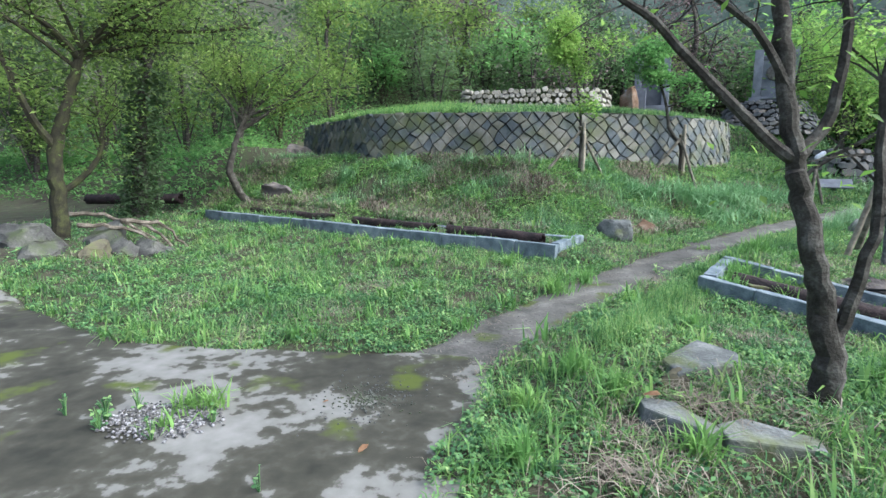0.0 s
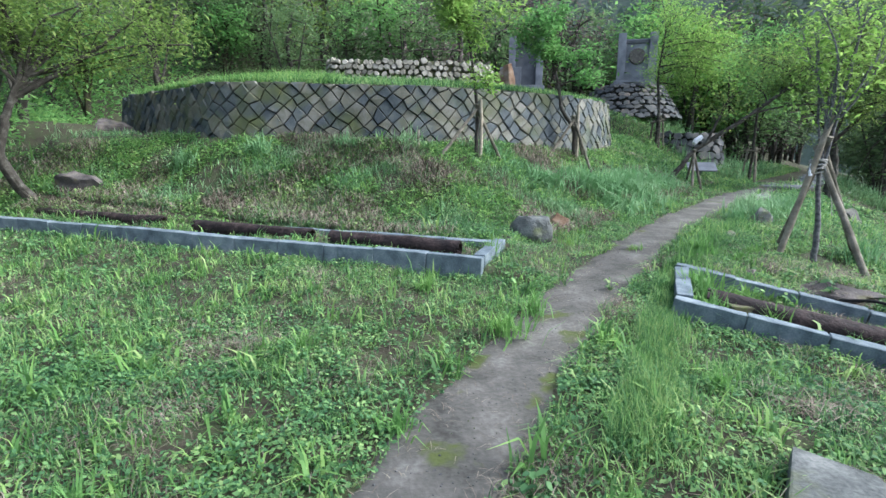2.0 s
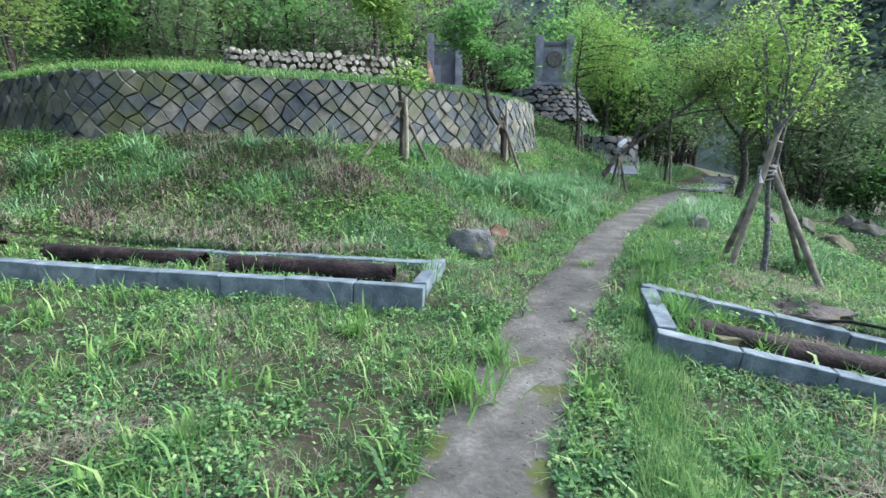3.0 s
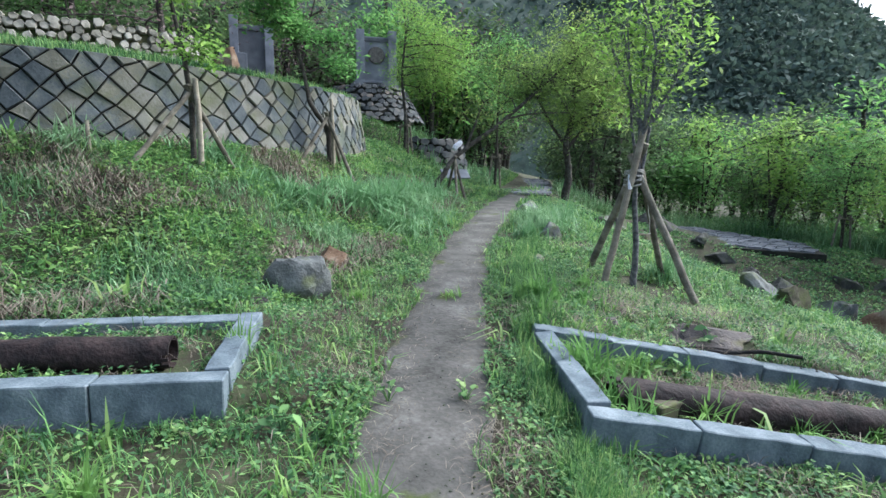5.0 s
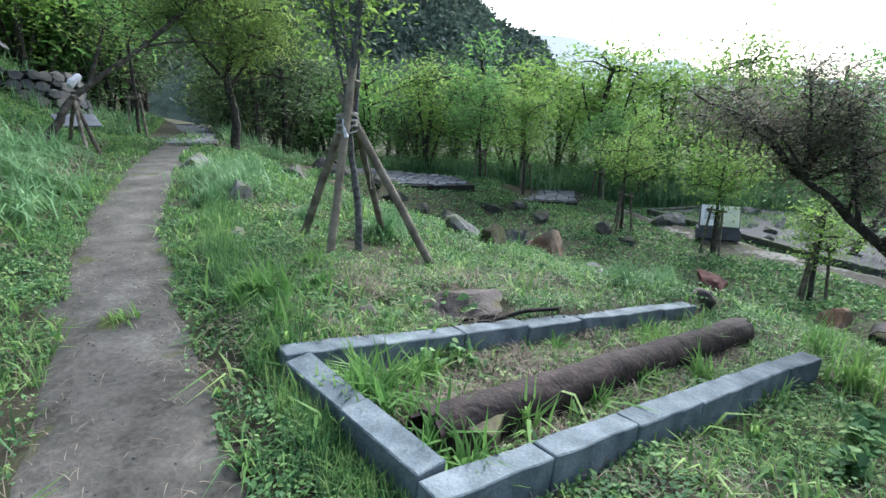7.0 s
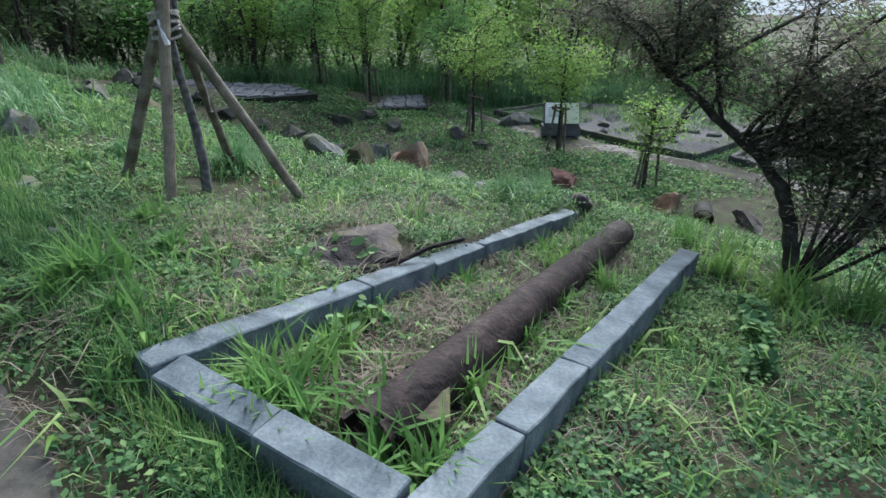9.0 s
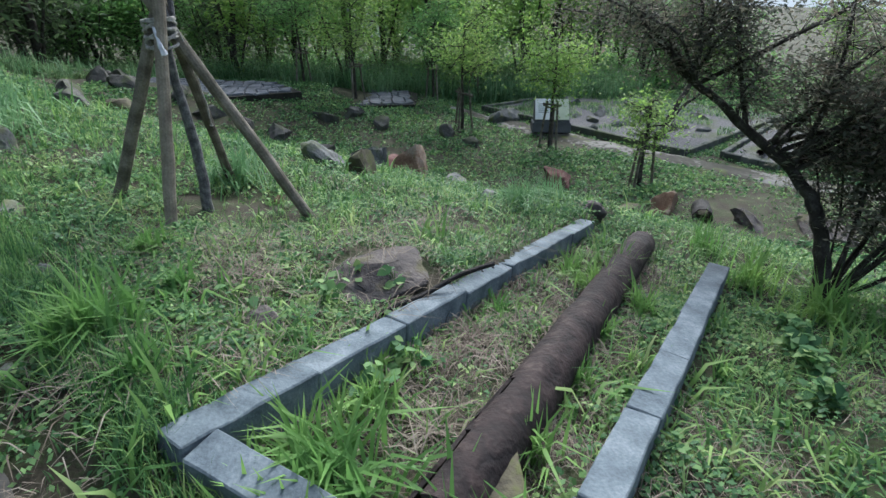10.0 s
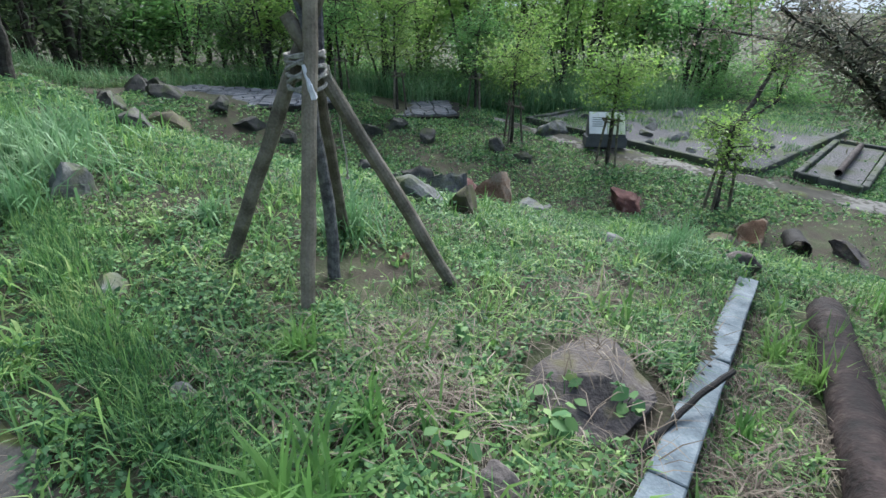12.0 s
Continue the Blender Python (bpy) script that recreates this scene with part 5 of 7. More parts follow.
flat_patch("gravel_bed", [(14.1, -2.3), (20.4, 1.4), (24.0, -4.5), (17.8, -8.3)], T0 - 0.02, M_GRAVEL, "gravel bed with weeds and scattered stones", "gravel", 0.3)
long_kerb = empty("kerb", (13.9, -2.2, T0 - 0.1), "low mossy stone kerb round the gravel bed", "stone kerb", kind="structure")
rng = random.Random(19)
for a, b in (((14.1, -2.25, T0 + 0.05), (20.4, 1.4, T0 + 0.08)), ((14.15, -2.35, T0 + 0.05), (17.8, -8.3, T0 + 0.05)), ((20.4, 1.5, T0 + 0.08), (24.0, -4.5, T0 + 0.05))):
    kerb_row(long_kerb, a, b, rng, 0.9, kinds=OLD_KERBS)
bed_s = empty("kerbed_bed", (13.2, -2.8, T0 - 0.1), "small bed of stone kerb blocks with a rusty pipe inside", "stone kerb", "kerbed beds")
for a, b in (((13.74, -3.1, T0 + 0.05), (12.62, -3.72, T0 + 0.05)), ((13.8, -3.1, T0 + 0.05), (16.6, -6.8, T0 + 0.05)), ((12.66, -3.8, T0 + 0.05), (15.5, -7.5, T0 + 0.05)), ((16.55, -6.88, T0 + 0.05), (15.58, -7.48, T0 + 0.05))):
    kerb_row(bed_s, a, b, rng, 0.5, kinds=OLD_KERBS)
flat_patch("gravel_infill", [(13.7, -3.2), (16.45, -6.8), (15.55, -7.35), (12.75, -3.75)], T0 - 0.04, M_GRAVEL, "gravel inside the small kerbed bed", "gravel", 0.3)
pipe_shell("rusty_pipe", (13.45, -3.85, T0 + 0.08), (15.75, -6.75, T0 + 0.06), 0.08, 12, "broken rust-brown pipe on gravel in the small bed")
for k, (x, y, s) in enumerate([(16.0, -1.8, 0.22), (16.9, -1.0, 0.18), (17.5, -2.4, 0.32), (18.3, -3.4, 0.3), (17.0, -3.9, 0.35), (16.2, -4.2, 0.26), (18.6, -1.2, 0.2), (19.6, -2.6, 0.3), (18.0, -5.2, 0.35), (20.4, -4.0, 0.3), (15.6, -2.6, 0.12), (19.8, -0.6, 0.22), (17.2, -1.9, 0.2), (18.9, -2.2, 0.35), (17.9, -1.5, 0.25), (16.5, -3.0, 0.2), (19.2, -4.4, 0.32), (21.0, -2.0, 0.4), (20.6, -0.6, 0.3), (18.6, -4.2, 0.24)]):
    rock(x, y, s, s * 0.7, s * 0.55, 130 + k, "grey", "angular grey stone on the gravel bed", turn=53 * k, z=T0 - 0.02)
rock(18.9, 1.05, 0.62, 0.34, 0.3, 150, "grey", "large squarish grey stone beside the sign", turn=-65, z=T0 - 0.02, cuts=4)

# slanting information sign on a stone foot
sign = empty("information_sign", (16.95, 0.3, T0), "low slanted information sign on a dark stone foot", "sign")
sm = pose(0, 0, 0, 0, 0, 257) @ Matrix.Diagonal((0.85, 0.85, 0.92, 1))


def box_part(name, size, at, rot, material, parent, label="", bevel=0.012):
    bm = bmesh.new()
    bmesh.ops.create_cube(bm, size=1.0)
    for v in bm.verts:
        v.co = Vector((v.co.x * size[0], v.co.y * size[1], v.co.z * size[2]))
    bmesh.ops.bevel(bm, geom=list(bm.edges), offset=bevel, segments=2, affect="EDGES", profile=0.6)
    ob = part(name, bm, material, parent, label)
    ob.matrix_basis = sm @ pose(*at, *rot)
    return ob


# the panel slopes towards the walk
box_part("foot", (1.3, 0.62, 0.30), (0, 0, 0.11), (0, 0, 0), M_GRANDARK, sign, "dark stone foot")
bm = bmesh.new()
prism = [(-0.6, -0.30, 0.20), (-0.6, 0.24, 0.20), (-0.6, 0.24, 0.92), (-0.6, -0.30, 0.31), (0.6, -0.30, 0.20), (0.6, 0.24, 0.20), (0.6, 0.24, 0.92), (0.6, -0.30, 0.31)]
pv = [bm.verts.new(p) for p in prism]
for fc in ((0, 1, 2, 3), (7, 6, 5, 4), (0, 3, 7, 4), (1, 5, 6, 2), (3, 2, 6, 7), (0, 4, 5, 1)):
    bm.faces.new([pv[e] for e in fc])
bmesh.ops.bevel(bm, geom=list(bm.edges), offset=0.01, segments=1, affect="EDGES")
part("support", bm, M_GRANDARK, sign).matrix_basis = sm.copy()
panel = box_part("panel", (0.56, 0.76, 0.03), (-0.29, -0.04, 0.635), (48.5, 0, 0), M_SIGNWHITE, sign, "white printed panel", 0.004)
panel2 = box_part("board", (0.56, 0.76, 0.03), (0.29, -0.04, 0.635), (48.5, 0, 0), M_SIGNGREEN, sign, "pale green board", 0.004)
sm = Matrix.Identity(4)
for k in range(5):
    bar = box_part("text_bar", (0.36 - 0.05 * (k % 2), 0.022, 0.006), (-0.02 * (k % 2), 0.18 - 0.075 * k, 0.018), (0, 0, 0), M_SIGNBAR, panel, "", 0.001)

# crazy-paved areas on the slope
def paved(outline, z, seed, cell, label, tilt=(0.0, 0.0)):
    rng = random.Random(seed)
    cxm, cym = sum(p[0] for p in outline) / len(outline), sum(p[1] for p in outline) / len(outline)
    slab = flat_patch("pavement", outline, z - 0.02, M_JOINT, label, "paving", 0.6)
    x0, x1, y0, y1 = min(p[0] for p in outline), max(p[0] for p in outline), min(p[1] for p in outline), max(p[1] for p in outline)

    def inside(x, y):
        r = False
        for (ax, ay), (bx, by) in zip(outline, outline[1:] + outline[:1]):
            if (ay > y) != (by > y) and x < (bx - ax) * (y - ay) / (by - ay) + ax:
                r = not r
        return r
    nxc, nyc = int((x1 - x0) / cell) + 2, int((y1 - y0) / cell) + 2
    pts = {(i, j): (x0 + (i + 0.5 * (j % 2)) * cell + rng.uniform(-0.3, 0.3) * cell, y0 + j * cell + rng.uniform(-0.3, 0.3) * cell) for i in range(-1, nxc + 1) for j in range(-1, nyc + 1)}
    for i in range(nxc):
        for j in range(nyc):
            poly = [pts[i, j], pts[i + 1, j], pts[i + 1, j + 1], pts[i, j + 1]]
            c = (sum(p[0] for p in poly) / 4, sum(p[1] for p in poly) / 4)
            if all(inside(*p) for p in poly) or inside(*c):
                if not all(inside(c[0] + (p[0] - c[0]) * 0.8, c[1] + (p[1] - c[1]) * 0.8) for p in poly):
                    continue
                v, f = stone_on(lambda a, b, h: Vector((a, b, z + h)), poly, 0.02 + rng.uniform(0, 0.012), rng, 0.02, 0.03)
                grow("paving_stone", v, f, M_PAVE, slab)
    return slab


paved([(18.6, 11.5), (18.5, 9.7), (19.3, 7.5), (21.4, 8.5), (23.2, 13.0), (20.5, 13.6)], -1.0, 41, 0.33, "raised grey crazy-paved platform below the wood")
paved([(19.3, 6.7), (19.3, 4.0), (21.5, 3.6), (23.0, 4.6), (22.0, 7.0)], -1.47, 42, 0.36, "grey crazy-paved area at the edge of the wood")
paved([(11.8, 14.0), (12.9, 12.95), (15.0, 14.3), (17.9, 16.3), (20.6, 18.2), (23.5, 20.6), (22.6, 21.9), (19.4, 19.5), (16.4, 17.4), (14.0, 15.6)], 0.655, 43, 0.42, "grey stone-paved path leading into the dark wood")

# ---- upper terrace: cobble wall, monuments, rubble walls ----
def rubble_wall(name, line, top, bottom, cell, material, label, seed, proud=0.06, lean=0.15):
    """A curved wall of irregular stones, each a piece of its own."""
    rng = random.Random(seed)
    pts = [Vector((p.x, p.y)) for p in bend([(x, y, 0) for x, y in line], 5, rng, 0)]
    run = [0.0]
    for p0, p1 in zip(pts[:-1], pts[1:]):
        run.append(run[-1] + (p1 - p0).length)

    def place(s, h, out):
        i = max(0, min(len(pts) - 2, int(np.searchsorted(run, s)) - 1))
        k = (s - run[i]) / (run[i + 1] - run[i])
        p = pts[i].lerp(pts[i + 1], k)
        d = (pts[min(i + 2, len(pts) - 1)] - pts[max(i - 1, 0)]).normalized()
        o2 = out + (top - h) * lean
        return Vector((p.x + d.y * o2, p.y - d.x * o2, h))
    v, f, st = [], [], np.linspace(0, run[-1], 26)
    for s in st:
        for h, o2 in ((bottom, -0.04), (top - 0.03, -0.04), (top - 0.03, -0.5), (bottom, -0.5)):
            v.append(place(float(s), h, o2))
    for i in range(len(st) - 1):
        for e in range(4):
            f.append((4 * i + e, 4 * i + (e + 1) % 4, 4 * i + 4 + (e + 1) % 4, 4 * i + 4 + e))
    wall = grow(name, v, f, M_JOINT if material != M_COBBLE else M_BANK)
    tagged(wall, label, "stone wall", kind="structure")
    ncol, nrow = int(run[-1] / cell), max(1, round((top - bottom) / (cell * 0.8)))
    hh = (top - bottom) / nrow
    for j in range(nrow):
        for i in range(ncol):
            s0, s1 = (i + 0.5 * (j % 2)) * cell, (i + 1 + 0.5 * (j % 2)) * cell
            h0, h1 = bottom + j * hh, bottom + (j + 1) * hh
            if s1 > run[-1]:
                continue
            c = ((s0 + s1) / 2, (h0 + h1) / 2)
            jx, jy = rng.uniform(-0.24, 0.24) * cell, rng.uniform(-0.26, 0.26) * hh
            poly = []
            for a in np.linspace(0, 2 * math.pi, 7)[:-1]:
                r = rng.uniform(0.72, 1.2)
                poly.append((c[0] + math.cos(a + 0.2) * cell * 0.60 * r + jx, c[1] + math.sin(a + 0.2) * hh * 0.66 * r + jy))
            vv, ff = stone_on(place, poly, proud + rng.uniform(-0.02, 0.03), rng, 0.012, 0.06)
            grow("stone", vv, ff, material, wall)
    return wall


rubble_wall("cobble_wall", [(0.72, 17.6), (0.7, 16.7), (1.0, 16.45), (2.3, 16.05), (3.4, 15.85), (4.5, 15.85), (5.0, 16.4)], 3.88, 3.3, 0.17, M_COBBLE, "low curved wall of pale rounded cobbles", 51, 0.09, 0.25)
bm = bmesh.new()
fill = [(0.9, 17.6), (0.95, 16.9), (1.2, 16.7), (2.4, 16.3), (3.4, 16.1), (4.4, 16.1), (4.8, 16.5), (4.8, 19.0), (0.9, 19.0)]
bm.faces.new([bm.verts.new((x, y, 3.84)) for x, y in fill])
tagged(part("cobble_bed", bm, M_SOIL), "earth filling behind the cobble wall", "earth", kind="structure")
rubble_wall("monument_base", [(11.6, 21.9), (11.75, 21.0), (12.2, 20.4), (12.8, 20.15), (13.4, 20.2), (13.9, 20.6), (14.2, 21.2), (14.3, 22.0)], 4.2, 2.9, 0.21, M_RUBBLE, "sloping mound of grey and reddish stones under the monument", 52, 0.06, 0.62)
bm = bmesh.new()
bm.faces.new([bm.verts.new((x, y, 4.27)) for x, y in [(11.7, 22.0), (11.85, 21.1), (12.3, 20.5), (12.8, 20.3), (13.3, 20.35), (13.8, 20.7), (14.1, 21.3), (14.2, 22.0), (14.2, 23.5), (11.7, 23.5)]])
tagged(part("mound_top", bm, M_BANK), "earth top of the stone mound", "earth", kind="structure")
rubble_wall("low_wall", [(11.7, 19.3), (12.4, 18.6), (13.2, 18.0), (14.0, 17.8), (14.7, 18.1)], 2.3, 0.7, 0.30, M_RUBBLE, "dark low wall of rough stones below the mound", 53, 0.08, 0.2)


def monument(at, turn, width, height, relief, label):
    thing = empty("monument", at, label, "monument")
    global sm
    sm = pose(0, 0, 0, 0, 0, turn)
    box_part("plinth", (width * 1.12, 0.7, 0.28), (0, 0, 0.12), (0, 0, 0), M_GRANITE, thing)
    for sx in (-1, 1):
        box_part("pillar", (width * 0.2, 0.42, height), (sx * width * 0.4, -0.05, 0.24 + height / 2), (0, 0, 0), M_GRANITE, thing)
    box_part("slab", (width * 0.62, 0.25, height * 0.88), (0, 0.0, 0.24 + height * 0.44), (0, 0, 0), M_GRANDARK if not relief else M_GRANITE, thing)
    box_part("lintel", (width * 0.62, 0.3, 0.12), (0, -0.02, 0.24 + height * 0.82), (0, 0, 0), M_GRANDARK, thing)
    if relief:
        bm = bmesh.new()
        bmesh.ops.create_cone(bm, cap_ends=True, segments=32, radius1=width * 0.22, radius2=width * 0.19, depth=0.08)
        ob = part("relief", bm, M_DISC, thing, "dark round relief")
        ob.matrix_basis = sm @ pose(0, -0.15, 0.24 + height * 0.52, 90, 0, 0)
    sm = Matrix.Identity(4)
    return thing


monument((12.75, 20.75, 4.1), -32, 1.45, 1.8, True, "grey granite monument with pillars and a round relief")
monument((8.05, 20.8, 3.72), -24, 1.25, 1.75, False, "grey granite monument with pillars and a dark recess")
memorial = empty("memorial_stone", (7.25, 20.3, 3.75), "pale grey stone slab beside the monument", "memorial")
box_part("plate", (0.75, 0.12, 0.75), (0, 0, 0.42), (8, 0, -24), M_GRANITE, memorial)
rock(6.9, 19.6, 0.35, 0.3, 0.5, 160, "orange", "pale yellowish stone beside the monument", z=3.8)
board = empty("information_board", (11.4, 15.2, gz(11.4, 15.2)), "small slanted grey board in grass", "sign")
box_part("plate", (0.8, 0.5, 0.04), (0, 0, 0.3), (28, 0, -30), M_GRANITE, board)
box_part("leg", (0.1, 0.1, 0.4), (0, 0.05, 0.08), (0, 0, -30), M_GRANDARK, board)
# ---- distance ----
def ridge(name, profile, r0, r1, material, label, rough, seed, rows_n=14, base=-20.0, cols_n=140, tree=0.0):
    """A mountainside: rows of points from its foot to its crest, seen over a span of bearings."""
    az = np.linspace(profile[0][0], profile[-1][0], cols_n)
    if tree:
        az = np.concatenate([np.linspace(profile[0][0], 34.0, cols_n), np.linspace(34.5, profile[-1][0], 90)])
    el = np.interp(az, [p[0] for p in profile], [p[1] for p in profile])
    v = []
    for k in range(rows_n):
        t = k / (rows_n - 1)
        r = r0 + (r1 - r0) * t
        top = r1 * np.tan(np.radians(el)) + 1.5
        bump = rough * (wave(az * 0.7, az * 0 + t * 9, 1.0, seed) + 0.5 * wave(az * 1.7, az * 0 + t * 25, 1.0, seed + 1)) * (0.35 + 0.65 * math.sin(math.pi * min(t, 0.97)))
        z = base + (top - base) * t ** 0.8 + bump * 0.35 + (0.1 * rough * wave(az * 9, az * 0, 1.0, seed) if k == rows_n - 1 else 0)
        canopy = tree * (1 - np.abs(wave(az * 2.6, z, 0.8, seed)) + 0.5 * (1 - np.abs(wave(az * 2.6, z, 1.9, seed + 2))) + 0.2 * wave(az * 2.6, z, 3.6, seed + 3))
        z = z + 0.3 * canopy
        bump = bump - canopy
        v.append(np.stack([(r + bump) * np.cos(np.radians(az)), (r + bump) * np.sin(np.radians(az)), z], 1))
    v = np.stack(v, 0)
    n, m = v.shape[:2]
    a, b = np.meshgrid(np.arange(m - 1), np.arange(n - 1))
    k = (b * m + a).ravel()
    ob = raw_mesh(name, v.reshape(-1, 3), np.stack([k, k + 1, k + m + 1, k + m], 1), material)
    return tagged(ob, label, "mountain", kind="structure")


ridge("backdrop_cliff", [(-3.0, 1.0), (0.0, 4.0), (1.6, 6.6), (3.3, 7.6), (4.3, 7.5), (6.5, 8.8), (10.0, 12.3), (14.0, 15.5), (19.0, 19.0), (28.0, 24.0), (50.0, 30.0), (80.0, 26.0), (120, 22.0), (150, 18)], 95, 190, M_CLIFF, "steep wooded mountainside with grey rock", 1.6, 0.6, 60, -20.0, 200, 0.5)
cliff = bpy.data.objects["backdrop_cliff"]
cliff_rng = np.random.default_rng(8)
cv = np.empty(len(cliff.data.vertices) * 3, np.float32)
cliff.data.vertices.foreach_get("co", cv)
cv = cv.reshape(-1, 3)
bearing = np.degrees(np.arctan2(cv[:, 1], cv[:, 0]))
cv = cv[(bearing < 62) & (cv[:, 2] > 0)]
cv = cv[cliff_rng.integers(0, len(cv), 40000)]
cv = cv[wave(cv[:, 0] * 0.4 + cv[:, 1] * 0.3, cv[:, 2], 0.22, 0.4) > -0.55]
cv = cv + cliff_rng.normal(0, 0.7, cv.shape) * np.array([1.2, 1.2, 0.7])
tagged(leaf_mesh("cliff_wood", cv, 1.7, M_CLIFFTREE, 9, narrow=0.75, flat=0.9, spread=0.6), "dense dark green trees covering the steep mountainside, haze in their colour", "woods", kind="stuff")
# The range glows faintly, so that its colour carries the haze.
ridge("backdrop_far_mountains", [(-80, 2.0), (-50, 3.0), (-30, 2.6), (-20, 3.0), (-16.5, 3.4), (-14.8, 3.9), (-13.2, 4.9), (-11.5, 4.6), (-9.5, 4.4), (-7.0, 5.4), (-3.4, 6.9), (0.0, 7.3), (6, 6.0), (20, 4.0)], 2300, 2500, M_FAR, "mountain range far away, its pale haze painted as a glow", 12.0, 1.4)

# ---- woods and undergrowth ----
rng = random.Random(77)
KINDS = []
for k, (lm, bk, n_leaf, size, lab, hgt) in enumerate([(M_LEAFOL, M_BARK, 2100, 0.215, "tree with olive spring leaves in the hillside wood", 5.0), (M_LEAFG, M_BARK, 2400, 0.235, "tree with green leaves in the hillside wood", 5.2),
                                                      (M_LEAFDK, M_BARK, 2000, 0.28, "dark evergreen tree in the hillside wood", 6.0), (M_LEAFY, M_BARK, 2500, 0.20, "tree in bright yellow-green leaf at the wood's edge", 4.6),
                                                      (M_LEAFPU, M_BARK, 1400, 0.15, "bare purple-brown twiggy tree in the wood", 5.5), (M_LEAFG, M_MOSSBARK, 2000, 0.225, "bushy green tree with several stems in the wood", 3.6), (M_LEAFSH, M_BARK, 2100, 0.2, "grey-green shrubby tree with many stems, leaves toned down for shade", 4.2)]):
    multi = [([(0, 0, 0.1), (0.3 * math.cos(a), 0.3 * math.sin(a), 1.2), (0.9 * math.cos(a), 0.9 * math.sin(a), 3.2)], 0.05) for a in (0.5, 2.5, 4.4)]
    KINDS.append((tree("woodland_tree", (-60 - 6 * k, -60, 0), [(0, 0, 0), (0.1, 0.05, hgt * 0.25), (-0.1, 0.1, hgt * 0.55), (0.1, 0, hgt * 0.8)], 0.12,
                       [(0, 0, hgt * 0.70, hgt * 0.42, hgt * 0.42, hgt * 0.28), (0.5, -0.3, hgt * 0.45, hgt * 0.42, hgt * 0.42, hgt * 0.24), (-0.4, 0.3, hgt * 0.2, hgt * 0.26, hgt * 0.26, hgt * 0.16)], int(n_leaf * 0.95), size * 0.92, lm, bk, 400 + k, lab, limbs=12, twigs=1, spread=0.32, extra=multi, group="woodland"), hgt))


def plant(x, y, kind, scale):
    src = KINDS[kind][0]
    z = gz(x, y)
    c = copy_thing(src, pose(x, y, z - 0.08, 0, 0, rng.uniform(0, 360)))
    c.scale = (scale, scale, scale * rng.uniform(0.9, 1.15))


spots = []


def scatter(n, x0, x1, y0, y1, kinds, s0, s1, sep, ok):
    tries = 0
    while n and tries < 4000:
        tries += 1
        x, y = rng.uniform(x0, x1), rng.uniform(y0, y1)
        if abs(float(along(PATH, np.array(x), np.array(y))[0])) < 1.7 or not ok(x, y) or any((x - a) ** 2 + (y - b) ** 2 < sep * sep for a, b in spots):
            continue
        spots.append((x, y))
        plant(x, y, rng.choice(kinds), rng.uniform(s0, s1))
        n -= 1


scatter(20, -24, -5.5, 13.5, 30, [0, 0, 1, 0, 5, 1, 2], 0.8, 1.2, 1.6, lambda x, y: y > 14.5 - 0.25 * (x + 6))
scatter(30, -6, 10, 19.4, 30, [6, 6, 5, 4, 6, 0, 2], 0.8, 1.25, 1.35, lambda x, y: not (5.5 < x < 10 and y < 22.3) and y > 19.5)
scatter(14, -8, 16, 28, 37, [2, 4, 6, 4], 1.0, 1.4, 1.6, lambda x, y: True)
scatter(14, 5, 18, 22.6, 30, [6, 4, 4, 6, 2], 1.0, 1.4, 1.25, lambda x, y: not (11 < x < 15 and y < 24))
scatter(12, 9, 24, 21.5, 34, [2, 4, 4, 5, 2], 0.9, 1.4, 1.6, lambda x, y: not (10 < x < 16 and y < 24.5))
scatter(16, 16.0, 36, 12.6, 30, [2, 6, 1, 2, 0, 6], 0.9, 1.35, 1.7, lambda x, y: y > 13.6 + 0.18 * (x - 16) and along(PATH, np.array(x), np.array(y))[0] < 0)
scatter(12, 16.0, 32, 18.5, 32, [2, 6, 2, 5, 4], 0.9, 1.3, 1.6, lambda x, y: along(PATH, np.array(x), np.array(y))[0] > 0)
scatter(10, 27, 38, 22, 34, [2, 6, 2], 1.1, 1.4, 1.5, lambda x, y: True)
scatter(16, 22, 40, 8.5, 18, [1, 6, 1, 2, 5, 3], 0.9, 1.3, 1.8, lambda x, y: x > 23.5)
scatter(24, 23.0, 34, -13, 9, [1, 3, 3, 1, 3, 5], 1.0, 1.45, 1.8, lambda x, y: x > 24.2)
scatter(6, 34, 46, -20, 8, [1, 3, 0, 5], 0.8, 1.1, 2.0, lambda x, y: True)
scatter(8, 9, 24, -16, -9, [3, 5, 2, 1], 0.6, 0.95, 1.8, lambda x, y: True)
plant(15.6, 20.8, 3, 1.25)
plant(17.6, 20.6, 1, 1.25)
plant(14.6, 22.6, 1, 1.2)
for src, _ in KINDS:
    for o2 in list(src.children_recursive) + [src]:
        bpy.data.objects.remove(o2)

# ---- grass, weeds and litter ----
nrng = np.random.default_rng(5)


def field(n, x0, x1, y0, y1):
    return nrng.uniform(x0, x1, n), nrng.uniform(y0, y1, n)


ROCKS = [(ob.matrix_basis.translation.x, ob.matrix_basis.translation.y, 0.72 * max(ob.dimensions.x, ob.dimensions.y) / 2) for ob in scene.objects if ob.name.split(".")[0] in ("rock", "stone_block", "flat_stone") and ob.data]


